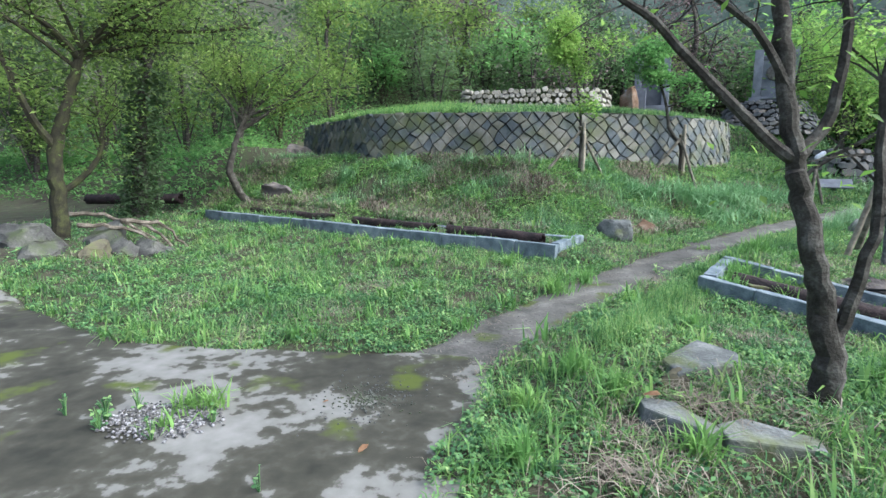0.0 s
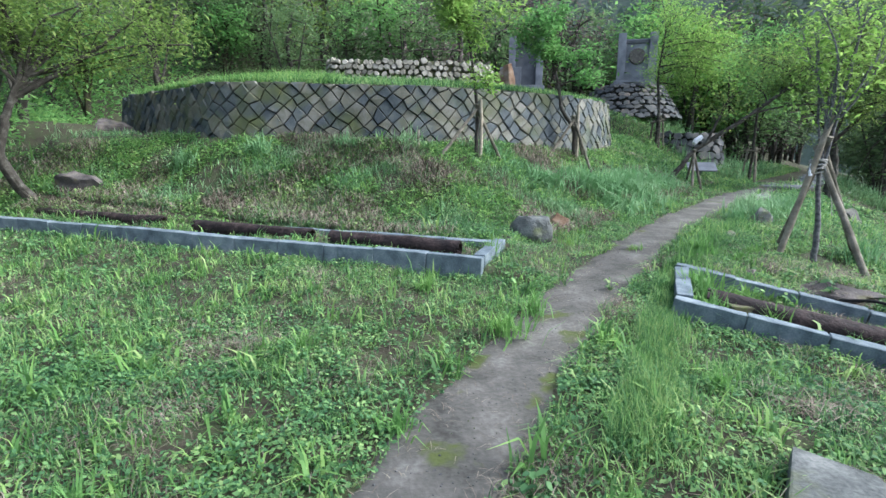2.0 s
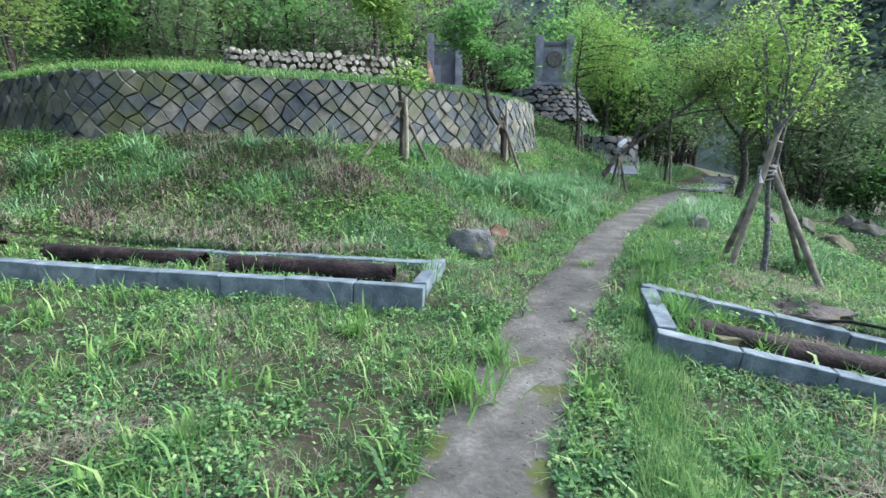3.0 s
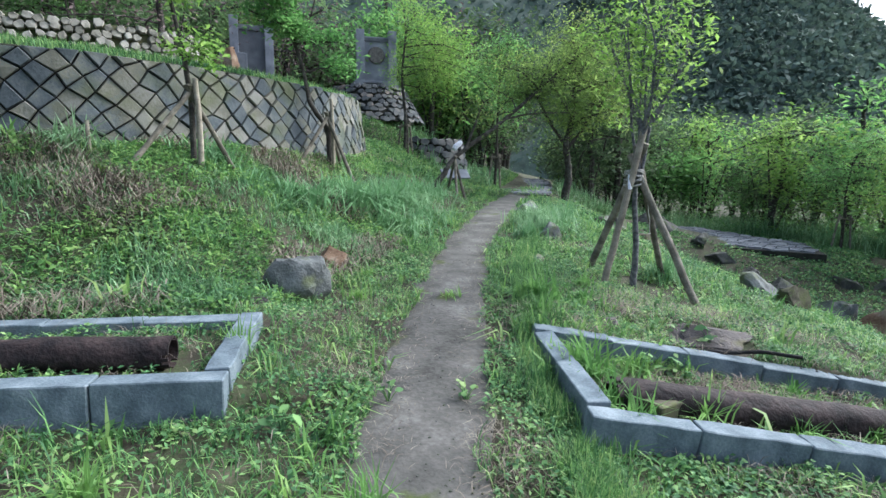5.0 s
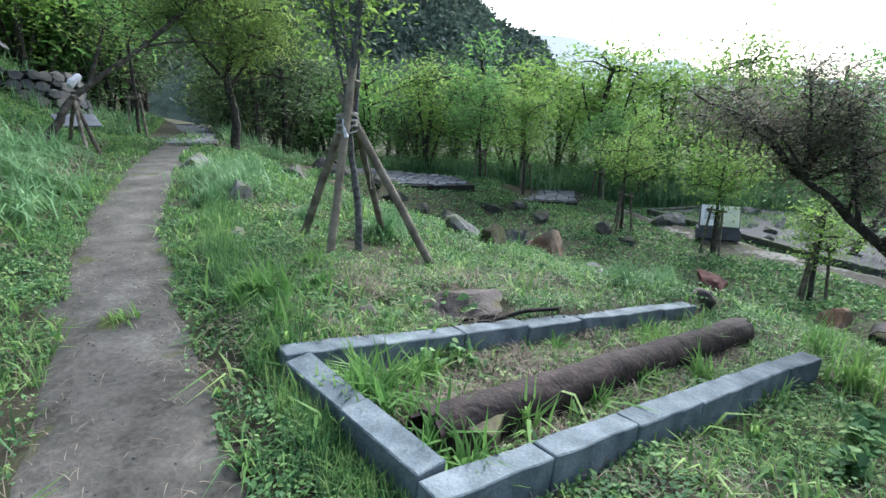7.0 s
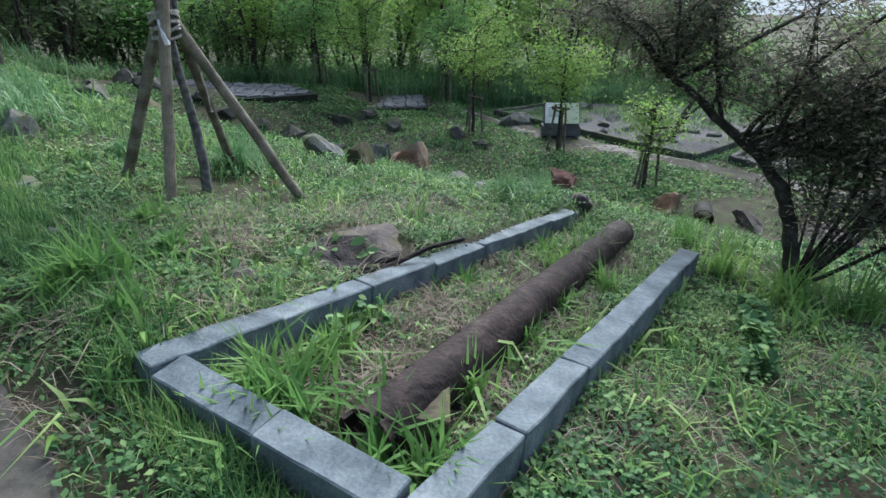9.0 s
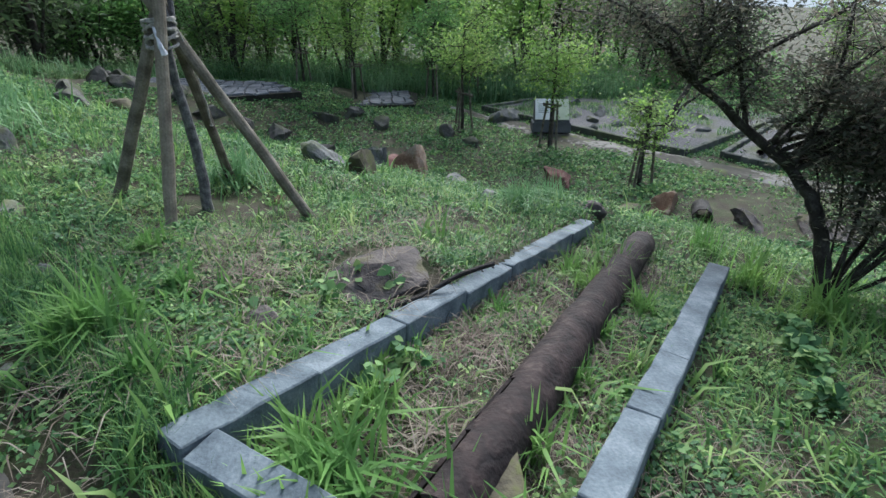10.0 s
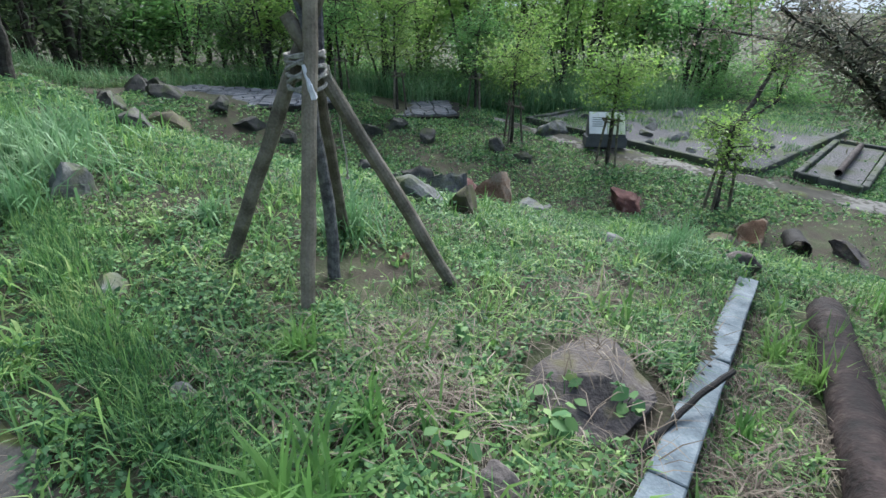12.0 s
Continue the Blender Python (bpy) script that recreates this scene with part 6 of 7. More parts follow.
def in_quad(x, y, a, b, c2, pad=0.0):
    """Inside the bed with the corner a and the sides towards b and c2."""
    ux, uy, vx, vy = b[0] - a[0], b[1] - a[1], c2[0] - a[0], c2[1] - a[1]
    lu, lv = math.hypot(ux, uy), math.hypot(vx, vy)
    p, qv = ((x - a[0]) * ux + (y - a[1]) * uy) / lu, ((x - a[0]) * vx + (y - a[1]) * vy) / lv
    return (p > -pad) & (p < lu + pad) & (qv > -pad) & (qv < lv + pad)


def near_line(x, y, a, b, r):
    return np.abs(along([a, b], x, y)[0]) < r


def bare(x, y):
    """Where nothing grows: path, concrete, kerbs, pipes, stones, wall."""
    s, _, _ = along(PATH_LINE, x, y)
    out = np.abs(s) < 0.31 + 0.07 * wave(x, y, 5.0, 0.7)
    e = np.interp(x, [-9.0, -5.4, -3.6, -2.9, -1.57, -0.85, -0.2, 0.35], [8.2, 6.15, 4.85, 4.4, 4.2, 4.15, 4.1, 3.9])
    out |= (y < e - 0.03 + 0.07 * wave(x, y, 6, 0.2)) & (x < 0.2 - 0.25 * smooth(3.4, 2.2, y) + 0.08 * wave(x, y, 4, 1.0))
    for a, b, r in (((3.0, 5.84), (5.47, 3.43), 0.07), ((3.06, 5.88), (3.72, 6.7), 0.07), ((3.78, 6.72), (6.62, 3.98), 0.07), ((1.54, 7.29), (-5.35, 11.82), 0.07), ((1.63, 7.38), (2.16, 8.12), 0.07), ((2.1, 8.2), (-4.7, 12.7), 0.085),
                    ((3.36, 6.06), (6.2, 3.72), 0.12), ((1.55, 7.75), (-0.0, 8.8), 0.1), ((-0.1, 8.98), (-1.7, 10.0), 0.09)):
        out |= near_line(x, y, a, b, r)
    for rx, ry, rr in ROCKS:
        out |= (x - rx) ** 2 + (y - ry) ** 2 < rr * rr
    out |= (np.abs(along(WALKWAY, x, y)[0]) < 0.42)
    out |= in_quad(x, y, (13.95, -2.25), (20.3, 1.5), (17.6, -8.3))
    out |= (((x - 20.6) / 2.1) ** 2 + ((y - 10.8) / 2.6) ** 2 < 1.0) | (((x - 20.9) / 1.6) ** 2 + ((y - 5.3) / 1.4) ** 2 < 1.0)
    w, _, _ = along(WALL_LINE, x, y)
    out |= (w > -0.25) & (x > -5.6) & (x < 8.9) & (y > 12.3)
    out |= ((x - 6.35) ** 2 / 0.2 + (y - 6.95) ** 2 / 0.25 < 1.0 + 0.8 * wave(x, y, 9, 2)) & (wave(x, y, 23, 1) > -0.15)
    return out


def sow(total, box, bare_fn=bare, scale_far=True, dens=None):
    x, y = field(total, *box)
    d = np.abs(along(STROLL, x, y)[0])
    keep = np.clip(np.interp(d, [0, 2.5, 4.5, 8, 14, 22], [1.0, 0.85, 0.42, 0.15, 0.06, 0.02]), 0, 1)
    if dens is not None:
        keep = keep * dens(x, y)
    sel = nrng.uniform(0, 1, total) < keep
    x, y, d = x[sel], y[sel], d[sel]
    ok = ~bare_fn(x, y)
    x, y, d = x[ok], y[ok], d[ok]
    return np.stack([x, y, ground_z(x, y)], 1), np.interp(d, [0, 3, 8, 14, 25], [1.0, 1.0, 1.5, 2.2, 3.2])


def bed_thin(x, y):
    inside = in_quad(x, y, (3.05, 5.95), (5.5, 3.5), (3.7, 6.7))
    return np.where(inside, 0.25, 1.0)


def patchy(f, s, lo, hi):
    return lambda x, y: np.clip((wave(x, y, f, s) - lo) / (hi - lo), 0.22, 1.0) * bed_thin(x, y)


REGION = (-9.0, 15.0, 1.2, 15.0)
p, sc = sow(120000, REGION, dens=lambda x, y: patchy(1.6, 0.3, -0.75, 0.45)(x, y) * np.clip((wave(x, y, 4.3, 1.1) + 0.55) / 0.7, 0.12, 1))
tall = np.exp(nrng.normal(0, 0.38, len(p)))
rep = 6
p = np.repeat(p, rep, 0)
tall, sc = np.repeat(tall, rep), np.repeat(sc, rep)
p[:, :2] += nrng.normal(0, 0.022, (len(p), 2)) * sc[:, None] * tall[:, None]
p[:, 2] = ground_z(p[:, 0], p[:, 1])
keep = ~bare(p[:, 0], p[:, 1])
p, tall, sc = p[keep], tall[keep], sc[keep]
g = blades("grass", p, np.clip(0.092 * tall + 0.03 * wave(p[:, 0], p[:, 1], 2.2, 0.9), 0.03, 0.28) * sc ** 0.5, 0.0056 * sc * tall ** 0.4, M_GRASS, 11, 0.85)
tagged(g, "bright green short grass over the slopes and verges", "grass", kind="stuff")
p, sc = sow(600000, REGION, dens=lambda x, y: patchy(1.3, 2.1, -0.55, 0.5)(x, y) * np.clip((wave(x, y, 3.7, 3.1) + 0.6) / 0.6, 0.22, 1))
p, sc = np.repeat(p, 3, 0), np.repeat(sc, 3)
p = p + nrng.normal(0, 0.035, p.shape) * np.array([1, 1, 0]) * sc[:, None]
p[:, 2] = ground_z(p[:, 0], p[:, 1]) + nrng.uniform(0.01, 0.06, len(p)) + 0.05 * np.clip(wave(p[:, 0], p[:, 1], 7.0, 0.3), -0.2, 1)
keep = ~bare(p[:, 0], p[:, 1])
w = leaf_mesh("weeds", p[keep], 0.034 * sc[keep][:, None] ** 0.9, M_WEED, 12, narrow=0.66, flat=0.35, spread=0.28, round_leaf=False)
tagged(w, "low broad-leaved weeds carpeting the ground", "weeds", kind="stuff")
p, sc = sow(430000, REGION, dens=lambda x, y: np.clip((wave(x, y, 2.4, 3.3) - 0.05) / 0.5, 0.06, 1.0))
inside = field(16000, 2.9, 6.4, 3.3, 6.9)
mk = in_quad(inside[0], inside[1], (3.05, 5.95), (5.5, 3.5), (3.7, 6.7)) & ~bare(*inside)
p2 = np.stack([inside[0][mk], inside[1][mk], ground_z(inside[0][mk], inside[1][mk])], 1)
st = blades("dry_grass", np.concatenate([p, p2]) + np.array([0, 0, 0.012]), np.concatenate([0.12 * sc ** 0.5, np.full(len(p2), 0.12)]), np.concatenate([0.0035 * sc, np.full(len(p2), 0.0035)]), M_STRAW, 13, 1.35)
tagged(st, "dry straw-coloured stalks lying among the grass", "dry grass", kind="stuff")
# matted heaps of withered stalks
hx, hy, hn = [], [], []
for x0, y0, r0, n0 in ((1.55, 2.85, 0.55, 420), (5.15, 6.0, 0.5, 150), (5.0, 6.75, 0.6, 320), (4.55, 5.6, 0.4, 180), (5.45, 6.9, 0.6, 260), (3.9, 5.9, 0.35, 160), (4.8, 5.0, 0.5, 260), (4.2, 7.1, 0.4, 180), (-0.8, 6.3, 0.6, 240), (0.9, 2.3, 0.5, 260), (3.0, 9.5, 0.6, 260), (2.6, 4.2, 0.5, 200), (6.0, 5.6, 0.7, 260), (2.0, 3.0, 0.6, 260)):
    a, d = nrng.uniform(0, 2 * np.pi, n0), np.abs(nrng.normal(0, 0.6, n0)) * r0
    hx.append(x0 + d * np.cos(a))
    hy.append(y0 + d * np.sin(a))
    hn.append(np.full(n0, 0.17 * np.exp(-((x0 - 5.15) ** 2 + (y0 - 6.0) ** 2) / 0.05)))
hx, hy, hn = np.concatenate(hx), np.concatenate(hy), np.concatenate(hn)
p = np.stack([hx, hy, ground_z(hx, hy) + 0.02 + nrng.uniform(0, 0.03, len(hx)) + hn * np.exp(-((hx - 5.18) ** 2 + (hy - 6.02) ** 2) / 0.12)], 1)
tagged(blades("straw_heap", p, 0.13, 0.005, M_STRAW, 36, 2.2), "matted heaps of withered pale stalks in the grass", "dry grass", kind="stuff")
# stalks trodden into the path's edges
t = nrng.uniform(0, 1, 2600)
off = np.where(nrng.uniform(0, 1, 2600) < 0.5, -1, 1) * np.abs(nrng.normal(0.27, 0.09, 2600))
lx = np.interp(t, [0, 0.17, 0.4, 0.6, 1], [-0.1, 1.38, 3.08, 4.77, 7.6]) + off * 0.68
ly = np.interp(t, [0, 0.17, 0.4, 0.6, 1], [3.75, 5.5, 7.12, 8.67, 10.75]) - off * 0.73
tagged(blades("path_litter", np.stack([lx, ly, ground_z(lx, ly) + 0.022], 1), 0.042, 0.003, M_STRAW, 41, 2.4), "dry stalks trodden into the path's edges", "dry grass", kind="stuff")
# longer bluish grass on the bank below the wall
p, sc = sow(200000, (-6.0, 14.0, 8.0, 15.5), dens=lambda x, y: np.where(along(BANK, x, y)[0] > 0.2, 1.0, 0.0) * np.clip((wave(x, y, 1.7, 4.0) + 0.2) / 0.7, 0.05, 1.0) * 2.0)
rd = blades("long_grass", p, 0.19 + 0.12 * wave(p[:, 0], p[:, 1], 1.4, 2.2), 0.012, M_REED, 14, 0.95)
tagged(rd, "long bluish-green grass on the bank below the wall", "grass", kind="stuff")
x, y = field(110000, -6.0, 12.0, 8.2, 14.5)
ok = (along(BANK, x, y)[0] > 0.1) & ~bare(x, y) & (wave(x, y, 1.9, 0.6) > -0.25)
p = np.stack([x, y, ground_z(x, y) + nrng.uniform(0.01, 0.12, len(x))], 1)[ok]
tagged(leaf_mesh("bank_weeds", p, 0.06, M_LIME, 26, narrow=0.6, flat=0.3, spread=0.25), "broad-leaved weeds on the bank", "weeds", kind="stuff")
x, y = field(80000, -6.0, 12.0, 8.2, 14.5)
ok = (along(BANK, x, y)[0] > 0.1) & ~bare(x, y) & (wave(x, y, 1.5, 2.6) > 0.05)
p = np.stack([x, y, ground_z(x, y) + 0.03], 1)[ok]
tagged(blades("bank_straw", p, 0.26, 0.009, M_STRAW, 27, 1.3), "withered brown grass lying on the bank", "dry grass", kind="stuff")
# clumps of broad blades all over the lawn and verges
x, y = field(24000, -6.0, 12.0, 1.8, 14.2)
ok = ~bare(x, y) & (nrng.uniform(0, 1, len(x)) < np.interp(np.abs(along(STROLL, x, y)[0]), [0, 3, 7, 10], [0.55, 0.5, 0.45, 0.5]) * np.clip(0.55 + 0.8 * wave(x, y, 1.9, 0.6), 0.1, 1))
x, y = x[ok], y[ok]
size = np.exp(nrng.normal(-0.12, 0.34, len(x)))
rep = 11
x, y, size = np.repeat(x, rep), np.repeat(y, rep), np.repeat(size, rep)
x, y = x + nrng.normal(0, 0.028, len(x)) * size, y + nrng.normal(0, 0.028, len(y)) * size
ok = ~bare(x, y)
p = np.stack([x, y, ground_z(x, y) - 0.01], 1)[ok]
tagged(blades("grass_clumps", p, 0.15 * size[ok], 0.0105 * size[ok], M_LIME, 28, 0.95), "clumps of broad grass blades in the lawn", "grass", kind="stuff")
# fine bright grass along the path's right verge
run = nrng.uniform(0, 1, 19000)
vx = np.interp(run, [0, 0.2, 0.45, 0.7, 1], [0.9, 1.9, 3.1, 5.2, 9.5]) + 0.30 + np.abs(nrng.normal(0, 0.16, len(run)))
vy = np.interp(run, [0, 0.2, 0.45, 0.7, 1], [4.55, 5.7, 7.0, 8.75, 11.4]) - 0.30 - np.abs(nrng.normal(0, 0.16, len(run)))
ok = ~bare(vx, vy) & (wave(vx, vy, 3.1, 0.5) > -0.55)
p = np.stack([vx, vy, ground_z(vx, vy)], 1)[ok]
tagged(blades("verge_grass", p, 0.15, 0.0048, M_GRASS, 29, 0.6), "fine tall bright grass along the path's verge", "grass", kind="stuff")
# right-hand slope and lower terrace
x, y = field(95000, 6.5, 27.0, -13.0, 13.0)
ok = (along(PATH, x, y)[0] < -0.5) & ~bare(x, y) & (np.clip((wave(x, y, 0.9, 1.0) + 0.8) / 1.2, 0, 1) > nrng.uniform(0, 1, len(x)))
p = np.stack([x, y, ground_z(x, y)], 1)[ok]
sl = blades("slope_grass", np.repeat(p[::2], 2, 0) + nrng.normal(0, 0.05, (2 * len(p[::2]), 3)) * np.array([1, 1, 0]), 0.115, 0.0095, M_LIME, 15, 0.95)
tagged(sl, "short grass and weeds on the lower slope", "grass", kind="stuff")
tagged(leaf_mesh("slope_weeds", np.repeat(p, 3, 0) + np.array([0, 0, 0.035]) + nrng.normal(0, 0.10, (3 * len(p), 3)) * np.array([1, 1, 0.25]), np.where(np.repeat(p[:, 0], 3) < 11.0, 0.046, 0.085)[:, None], M_WEED, 16, narrow=0.7, flat=0.8), "broad-leaved weeds on the lower slope", "weeds", kind="stuff")
x, y = field(24000, 13.5, 24.0, -8.0, 1.6)
ok = in_quad(x, y, (14.0, -2.2), (20.3, 1.5), (17.6, -8.3)) & (wave(x, y, 1.3, 0.8) + 0.12 * (x - 17) > 0.05)
p = np.stack([x, y, np.full(len(x), T0 - 0.01)], 1)[ok]
tagged(blades("bed_grass", p, 0.16, 0.012, M_GRASS, 25, 0.7), "grass growing through the gravel bed", "grass", kind="stuff")
# rough growth behind the start of the walk
x, y = field(12000, 0.3, 9.0, -7.0, 1.6)
p = np.stack([x, y, ground_z(x, y) + 0.03], 1)[~bare(x, y)]
tagged(leaf_mesh("rough_weeds", p, 0.13, M_WEED, 40, narrow=0.65, flat=0.5), "broad-leaved weeds on the open ground", "weeds", kind="stuff")
# grass on the upper terrace
s = nrng.uniform(0.3, wall_run[-1] - 0.1, 20000)
idx = np.clip(np.searchsorted(wall_run, s) - 1, 0, len(wall_pts) - 2)
wp = np.array([tuple(v) for v in wall_pts])
base_p = wp[idx] + (wp[idx + 1] - wp[idx]) * nrng.uniform(0, 1, len(s))[:, None]
d = np.abs(nrng.normal(0, 1.6, len(s))) + 0.05
pull = np.array([2.2, 23.5]) - base_p
pp = base_p + pull * np.minimum(1, d / np.linalg.norm(pull, axis=1))[:, None]
tz = 2.85 + 0.17 * np.minimum(d, 4.0) + 0.22 * np.maximum(0, d - 4.0)
tagged(blades("terrace_grass", np.stack([pp[:, 0], pp[:, 1], tz], 1), 0.15, 0.011, M_GRASS, 17, 0.8), "bright grass on the raised terrace's edge", "grass", kind="stuff")
ok = base_p[:, 0] < 0.5
tagged(blades("terrace_long_grass", np.stack([pp[ok, 0], pp[ok, 1], tz[ok]], 1), 0.26, 0.012, M_LIME, 18, 1.0), "longer green grass at the terrace's corner", "grass", kind="stuff")
# grass between the wall's end and the mound
x, y = field(42000, 7.6, 24.0, 13.2, 24.0)
ok = (along(BANK, x, y)[0] > -1.4) & (along(PATH, x, y)[0] > 0.8) & ~((along(WALL_LINE, x, y)[0] > -0.2) & (x < 9.0)) & (((x - 12.95) / 1.6) ** 2 + ((y - 21.6) / 1.6) ** 2 > 1.0)
p = np.stack([x, y, ground_z(x, y)], 1)[ok]
tagged(blades("mound_grass", p, 0.22, 0.014, M_LIME, 45, 0.9), "green grass on the slope beside the wall's end", "grass", kind="stuff")
p[:, 2] += nrng.uniform(0.02, 0.12, len(p))
tagged(leaf_mesh("mound_weeds", p, 0.085, M_WEED, 46, narrow=0.6, flat=0.6), "broad-leaved weeds on the slope beside the wall's end", "weeds", kind="stuff")
# rank growth on the slope under the wood, its shade put into the leaf colour
x, y = field(26000, 12.5, 32.0, 13.6, 20.0)
ok = (np.abs(along(PATH, x, y)[0]) > 1.0) & (wave(x, y, 1.1, 0.4) > -0.7)
p = np.stack([x, y, ground_z(x, y)], 1)[ok]
p[:, 2] += np.abs(nrng.normal(0, 0.16, len(p)))
tagged(leaf_mesh("shade_growth", p, 0.17, M_LEAFSH, 37, narrow=0.35), "rank growth under the wood's edge, shade painted as dark leaves", "undergrowth", kind="stuff")
tagged(blades("shade_grass", p[::2] - np.array([0, 0, 0.1]), 0.5, 0.02, M_REED, 38, 0.6), "long grass at the wood's edge", "grass", kind="stuff")
# undergrowth on the wooded hillside
x, y = field(70000, -22.0, 34.0, 11.5, 31.0)
b, _, _ = along(BANK, x, y)
w, _, _ = along(WALL_LINE, x, y)
ok = ((b > 6.0) | (x < -5)) & (b > 0.5) & ~((x > -5.6) & (x < 9) & (y < 19.3)) & ~((x > 11) & (x < 15.2) & (y < 22.5) & (y > 18.5)) & ~((x > 9) & (b < 4.5)) & (wave(x, y, 0.7, 2.0) > -0.75)
p = np.stack([x, y, ground_z(x, y)], 1)[ok]
p = np.repeat(p, 2, 0) + nrng.normal(0, 0.2, (2 * len(p), 3)) * np.array([1, 1, 0.0])
p[:, 2] += np.abs(nrng.normal(0, 0.35, len(p))) * (0.6 + 0.6 * wave(p[:, 0], p[:, 1], 1.1, 5.0))
# Leaves between these x take the duller colour that paints in shade.
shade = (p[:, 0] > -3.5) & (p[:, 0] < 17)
tagged(leaf_mesh("shaded_undergrowth", p[shade], 0.17, M_LEAFSH, 39, narrow=0.4), "dull green undergrowth, the wood's shade put into its colour", "undergrowth", kind="stuff")
p = p[~shade]
tagged(leaf_mesh("undergrowth", p, 0.17, M_LEAFG, 19, narrow=0.4), "leafy undergrowth on the wooded hillside", "undergrowth", kind="stuff")
x, y = field(42000, 22.5, 36.0, -16.0, 13.0)
p = np.stack([x, y, ground_z(x, y)], 1)
p[:, 2] += np.abs(nrng.normal(0, 0.9, len(p))) * (0.6 + 0.8 * np.clip(wave(x, y, 0.8, 3.0), -0.3, 1))
p = p[(x > 23.2 + 1.2 * wave(y, y * 0, 0.7, 0.5))]
tagged(leaf_mesh("hedge_growth", p, 0.18, M_LEAFG, 20, narrow=0.4), "tall wild bushes and reeds behind the lower terrace", "undergrowth", kind="stuff")


# reeds and dark bushes at the foot of the wood
x, y = field(20000, 20.5, 27.0, -6.0, 17.0)
ok = (x > 21.9 + 0.06 * (y - 8.0) ** 2 * (y > 8.0) * 0.2 + 0.7 * wave(x, y, 0.9, 0.3)) & (np.abs(along(PATH, x, y)[0]) > 1.2) & ~((((x - 20.9) / 2.5) ** 2 + ((y - 10.8) / 2.9) ** 2) < 1.0)
p = np.stack([x, y, ground_z(x, y)], 1)[ok]
tagged(blades("wood_edge_reeds", p, 0.9, 0.03, M_REED, 43, 0.55), "tall green reeds along the foot of the wood", "reeds", kind="stuff")
p2 = np.repeat(p, 2, 0) + nrng.normal(0, 0.2, (2 * len(p), 3)) * np.array([1, 1, 0])
p2[:, 2] += np.abs(nrng.normal(0, 0.95, len(p2))) * (0.7 + 0.5 * wave(p2[:, 0], p2[:, 1], 1.2, 0.7))
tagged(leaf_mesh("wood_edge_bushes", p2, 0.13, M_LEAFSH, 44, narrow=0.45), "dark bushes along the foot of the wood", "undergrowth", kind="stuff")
# big single tufts
def tuft(x, y, n, length, width, seed, label, mat=M_GRASS, spread=0.09, lean=0.55):
    r = np.random.default_rng(seed)
    a, d = r.uniform(0, 2 * np.pi, n), np.abs(r.normal(0, spread, n))
    px, py = x + d * np.cos(a), y + d * np.sin(a)
    ob = blades("grass_tuft", np.stack([px, py, ground_z(px, py) - 0.01], 1), length, width, mat, seed, lean, hub=(x, y, gz(x, y) - 0.02))
    return tagged(ob, label, "grass tuft", "grass tufts")


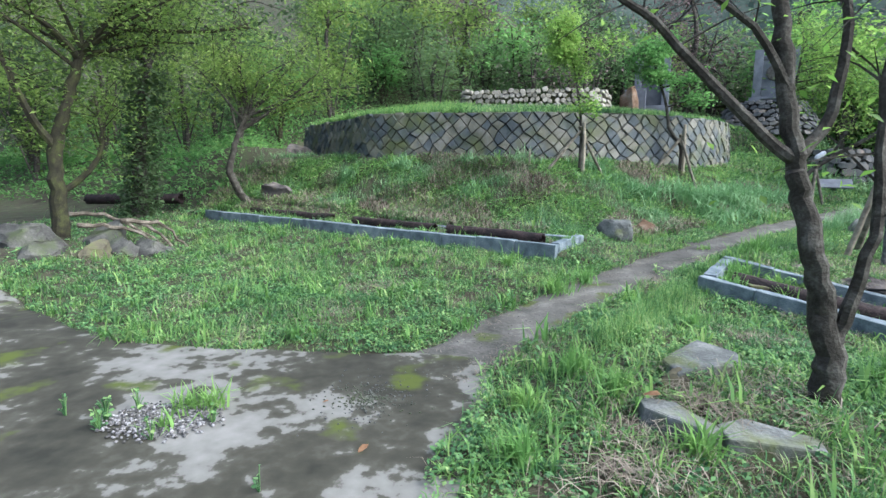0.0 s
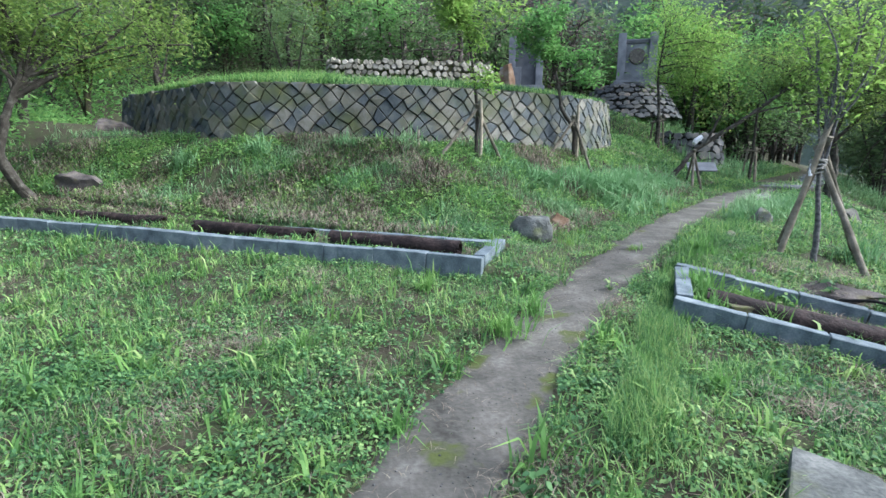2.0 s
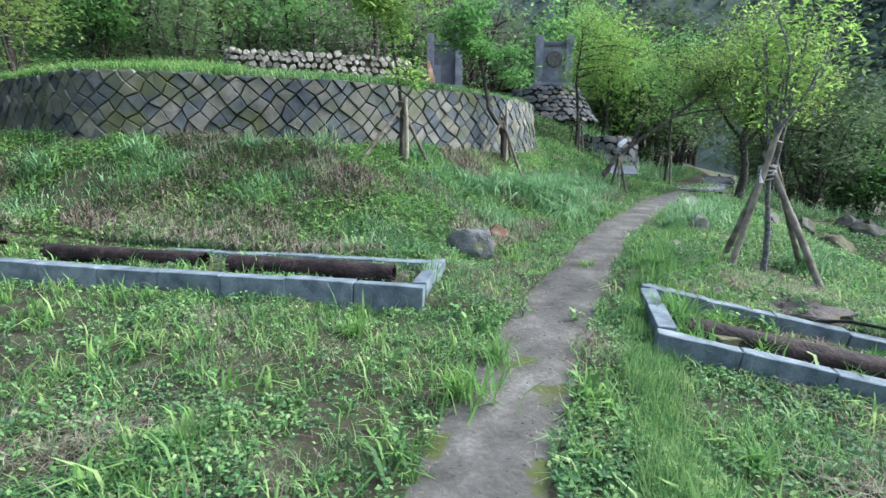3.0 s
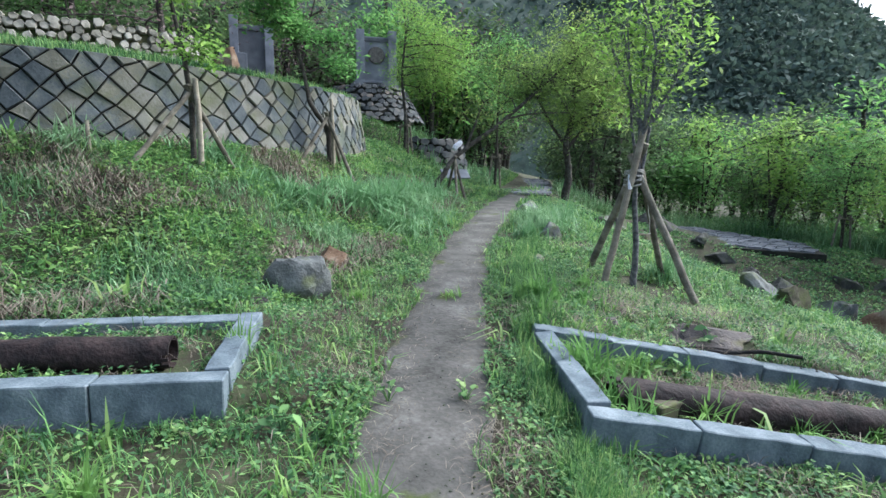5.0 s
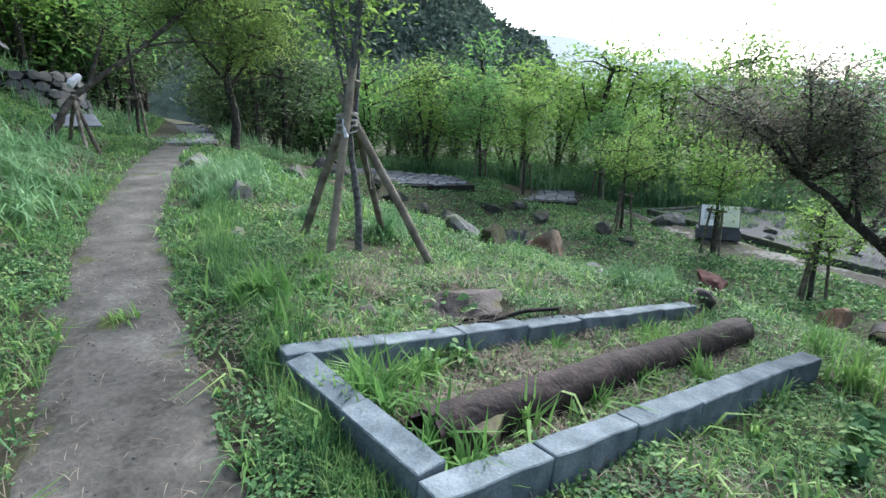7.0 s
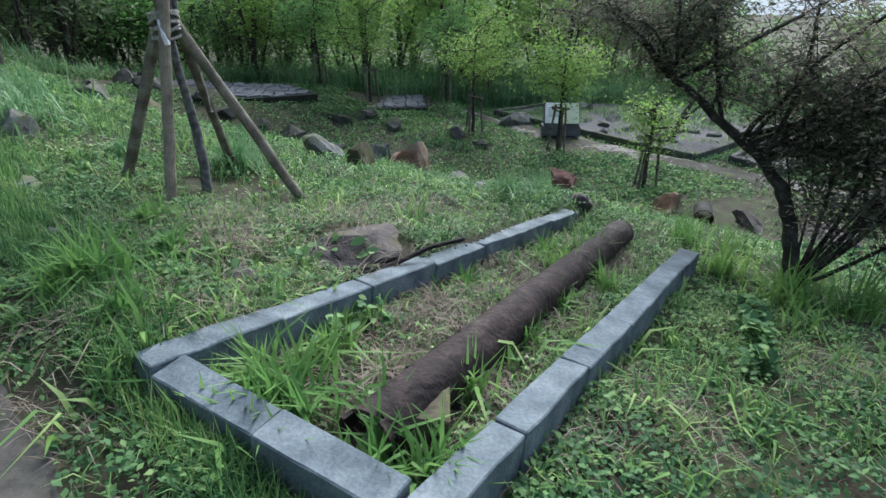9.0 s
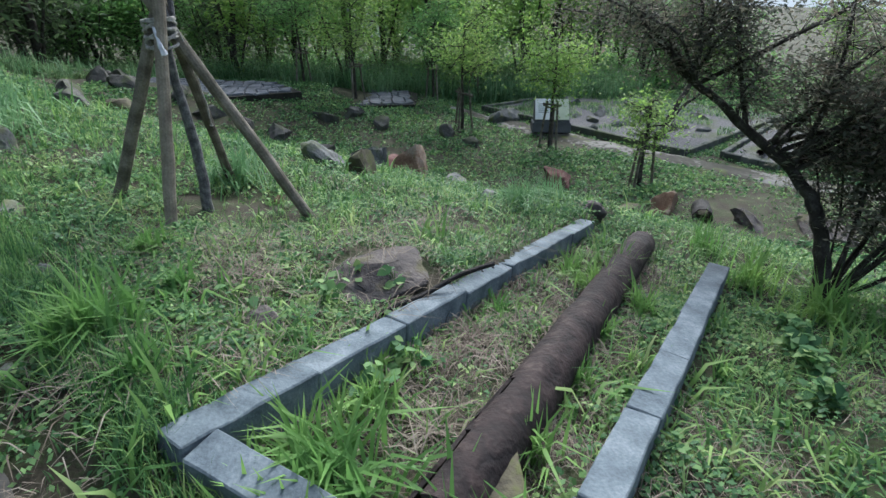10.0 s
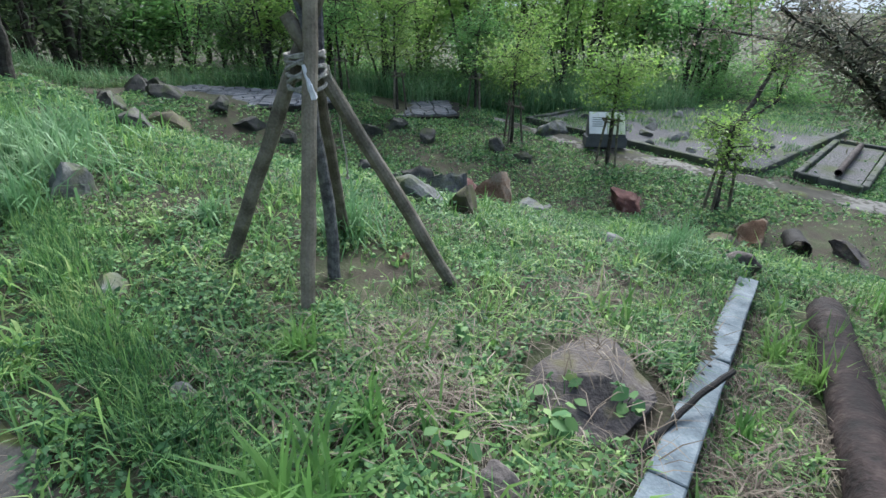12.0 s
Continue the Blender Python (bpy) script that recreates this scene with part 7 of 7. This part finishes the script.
for k, (x, y, n2, ln, wd) in enumerate([(4.45, 7.3, 150, 0.36, 0.016), (3.72, 6.40, 130, 0.30, 0.016), (3.28, 5.80, 70, 0.26, 0.014), (3.75, 5.55, 50, 0.26, 0.013), (4.05, 6.15, 70, 0.24, 0.014), (4.3, 6.15, 60, 0.16, 0.02), (5.0, 4.35, 70, 0.26, 0.013), (5.3, 4.55, 80, 0.30, 0.013), (5.6, 4.2, 70, 0.28, 0.012),
                                        (4.2, 5.15, 60, 0.18, 0.012), (3.62, 6.3, 130, 0.34, 0.018), (3.3, 5.95, 70, 0.3, 0.018), (4.6, 4.85, 60, 0.18, 0.016), (4.9, 5.35, 60, 0.16, 0.016), (5.6, 4.6, 70, 0.22, 0.016), (4.1, 7.0, 90, 0.2, 0.018), (5.35, 7.35, 90, 0.2, 0.016), (4.85, 7.05, 70, 0.18, 0.018), (6.9, 8.1, 90, 0.2, 0.014), (3.35, 8.5, 60, 0.2, 0.012), (1.3, 5.85, 120, 0.30, 0.013), (1.75, 6.2, 80, 0.26, 0.012), (0.95, 3.55, 110, 0.28, 0.014), (1.15, 3.2, 80, 0.24, 0.013), (0.55, 3.1, 80, 0.22, 0.013), (1.3, 2.45, 90, 0.26, 0.013), (0.4, 2.5, 90, 0.24, 0.012),
                                        (-1.45, 3.12, 70, 0.22, 0.012), (-1.62, 3.15, 60, 0.2, 0.012), (-1.62, 2.86, 24, 0.16, 0.012), (-1.3, 4.5, 70, 0.20, 0.012), (0.2, 4.75, 60, 0.2, 0.012), (2.9, 3.2, 90, 0.34, 0.012), (2.4, 2.2, 90, 0.36, 0.012), (2.3, 4.6, 70, 0.24, 0.011), (1.9, 7.75, 60, 0.26, 0.012), (0.9, 6.9, 70, 0.24, 0.012), (-0.3, 6.0, 70, 0.2, 0.011),
                                        (6.9, 7.15, 160, 0.42, 0.012), (7.6, 9.4, 200, 0.46, 0.014), (7.9, 9.9, 220, 0.48, 0.014), (8.6, 9.8, 200, 0.46, 0.014), (7.0, 9.3, 140, 0.36, 0.012), (4.9, 3.0, 130, 0.40, 0.015), (5.5, 3.1, 120, 0.38, 0.014), (4.6, 2.7, 110, 0.38, 0.014), (6.2, 3.0, 100, 0.34, 0.012), (6.9, 4.6, 120, 0.34, 0.010), (7.4, 4.1, 120, 0.34, 0.010), (4.1, 8.0, 40, 0.14, 0.01),
                                        (5.1, 11.2, 320, 0.62, 0.024), (5.7, 11.4, 300, 0.62, 0.024), (6.3, 11.7, 340, 0.66, 0.024), (6.9, 12.1, 320, 0.66, 0.024), (4.3, 11.0, 240, 0.5, 0.02), (7.6, 12.5, 320, 0.62, 0.024), (8.2, 12.7, 260, 0.55, 0.02), (5.6, 10.7, 220, 0.5, 0.02), (6.6, 11.2, 240, 0.5, 0.02), (3.4, 12.0, 200, 0.45, 0.02), (1.8, 12.2, 200, 0.42, 0.02), (-1.0, 12.6, 150, 0.42, 0.02), (0.6, 12.2, 150, 0.42, 0.02), (-2.4, 12.9, 150, 0.42, 0.02)]):
    tuft(x, y, n2, ln, wd, 500 + k, "tuft of long green grass blades", M_REED if y > 10 or x > 6.5 else M_LIME, 0.07 if n2 < 100 else 0.14 if n2 < 200 else 0.26, 1.0 if y > 10 else 0.7)


def herb(x, y, seed, size, label, count=14, height=0.16):
    """A broad-leaved plant: stalks with pairs of large leaves."""
    r = random.Random(seed)
    z = gz(x, y)
    thing = empty("herb", (x, y, z), label, "plant", "broad-leaved plants")
    bm = bmesh.new()
    verts = []
    for k in range(count):
        a, h = r.uniform(0, 2 * math.pi), r.uniform(0.25, 1.0) * height
        d = r.uniform(0.03, 0.12) * (1.2 - h / height * 0.6) * size / 0.07
        tip = Vector((math.cos(a) * d, math.sin(a) * d, h))
        tube(bm, [(0, 0, 0), tip * 0.5 + Vector((0, 0, h * 0.2)), tip], [0.003, 0.0025, 0.002], 4, cap=False)
        verts.append(tip)
    part("stem", bm, M_WEED, thing)
    leaf_mesh("foliage", np.array([tuple(v) for v in verts]), size, M_WEED, seed, thing, narrow=0.62, flat=0.4, spread=0.25, round_leaf=True)
    return thing


for k, (x, y, sz, c2) in enumerate([(5.0, 6.2, 0.09, 10), (4.95, 5.95, 0.08, 10), (4.75, 6.35, 0.07, 9), (4.35, 5.95, 0.07, 24), (4.15, 6.1, 0.07, 20), (4.25, 3.75, 0.075, 60), (4.5, 3.6, 0.075, 60), (4.0, 3.95, 0.07, 50), (4.7, 3.45, 0.07, 50), (0.7, 4.0, 0.06, 14), (2.4, 6.85, 0.05, 10), (2.75, 6.55, 0.05, 12), (1.15, 7.55, 0.08, 12), (1.75, 6.9, 0.07, 12), (4.7, 6.75, 0.06, 8), (5.4, 6.6, 0.05, 10), (0.75, 5.5, 0.05, 12), (-2.02, 2.95, 0.035, 26), (-1.98, 2.82, 0.03, 22), (-1.62, 2.72, 0.03, 16), (-1.36, 2.92, 0.03, 14), (-1.9, 3.08, 0.03, 18), (-0.85, 2.25, 0.03, 6), (-2.3, 3.0, 0.025, 10)]):
    herb(x, y, 700 + k, sz, "broad-leaved green plant growing in the grass", c2)

# pebbles: pale gravel patch in the concrete and loose stones on the path
def pebbles(name, pts, size, mat, seed, label):
    r = np.random.default_rng(seed)
    n = len(pts)
    unit = np.array([(1, 0, 0), (0, 1, 0), (-1, 0, 0), (0, -1, 0), (0, 0, 0.7), (0, 0, -0.5)], float)
    sc2 = size * r.uniform(0.5, 1.4, (n, 1, 1)) * r.uniform(0.7, 1.3, (n, 6, 1))
    a = r.uniform(0, 6.28, n)
    rot = np.stack([np.stack([np.cos(a), -np.sin(a)], 1), np.stack([np.sin(a), np.cos(a)], 1)], 1)
    v = unit[None] * sc2
    v[:, :, :2] = np.einsum("nij,nkj->nki", rot, v[:, :, :2])
    v = v + np.asarray(pts)[:, None, :]
    f = np.array([(0, 1, 4), (1, 2, 4), (2, 3, 4), (3, 0, 4), (1, 0, 5), (2, 1, 5), (3, 2, 5), (0, 3, 5)])
    faces = (np.arange(n)[:, None, None] * 6 + f[None]).reshape(-1, 3)
    return tagged(raw_mesh(name, v.reshape(-1, 3), faces, mat), label, "gravel", kind="stuff")


a, d = nrng.uniform(0, 6.28, 700), np.sqrt(nrng.uniform(0, 1, 700)) * nrng.uniform(0.8, 1.15, 700)
x, y = -1.68 + 0.36 * d * np.cos(a), 2.93 + 0.24 * d * np.sin(a)
pebbles("pebble_patch", np.stack([x, y, ground_z(x, y) + 0.03], 1), 0.012, M_PEBBLE, 31, "pale pebbles in a hole of the concrete")
a, d = nrng.uniform(0, 6.28, 500), nrng.normal(0, 0.5, 500)
x, y = -0.5 + 0.35 * d * np.cos(a), 3.25 + 0.4 * d * np.sin(a)
pebbles("loose_gravel", np.stack([x, y, ground_z(x, y) + 0.026], 1), 0.008, M_GRAVEL, 32, "loose grey gravel scattered on the concrete")
t = nrng.uniform(0, 1, 420)
px = np.interp(t, [0, 0.3, 0.6, 1], [-0.3, 1.5, 3.4, 7.2]) + nrng.normal(0, 0.15, 420)
py = np.interp(t, [0, 0.3, 0.6, 1], [3.5, 5.45, 7.4, 10.4]) + nrng.normal(0, 0.15, 420)
pebbles("path_pebbles", np.stack([px, py, ground_z(px, py) + 0.02], 1), 0.007, M_GRAVEL, 33, "small stones trodden into the path")
x, y = field(2600, 3.0, 6.0, 3.6, 6.7)
ok = in_quad(x, y, (3.05, 5.95), (5.4, 3.6), (3.7, 6.7))
pebbles("bed_gravel", np.stack([x, y, ground_z(x, y) + 0.004], 1)[ok], 0.011, M_GRAVEL, 34, "grey gravel in the kerbed bed")

# single dead leaves lying on a slab and on the concrete
for x, y, z, ln, sd in ((1.24, 2.90, 0.135, 0.13, 61), (-0.42, 2.62, gz(-0.42, 2.62) + 0.035, 0.07, 62), (-0.75, 3.2, gz(-0.75, 3.2) + 0.035, 0.06, 63)):
    tagged(leaf_mesh("dead_leaf", [(x, y, z)], ln, M_DEADLEAF, sd, narrow=0.6, flat=0.1, spread=0.05, round_leaf=True), "curled brown dead leaf lying flat", "leaf", "dead leaves")
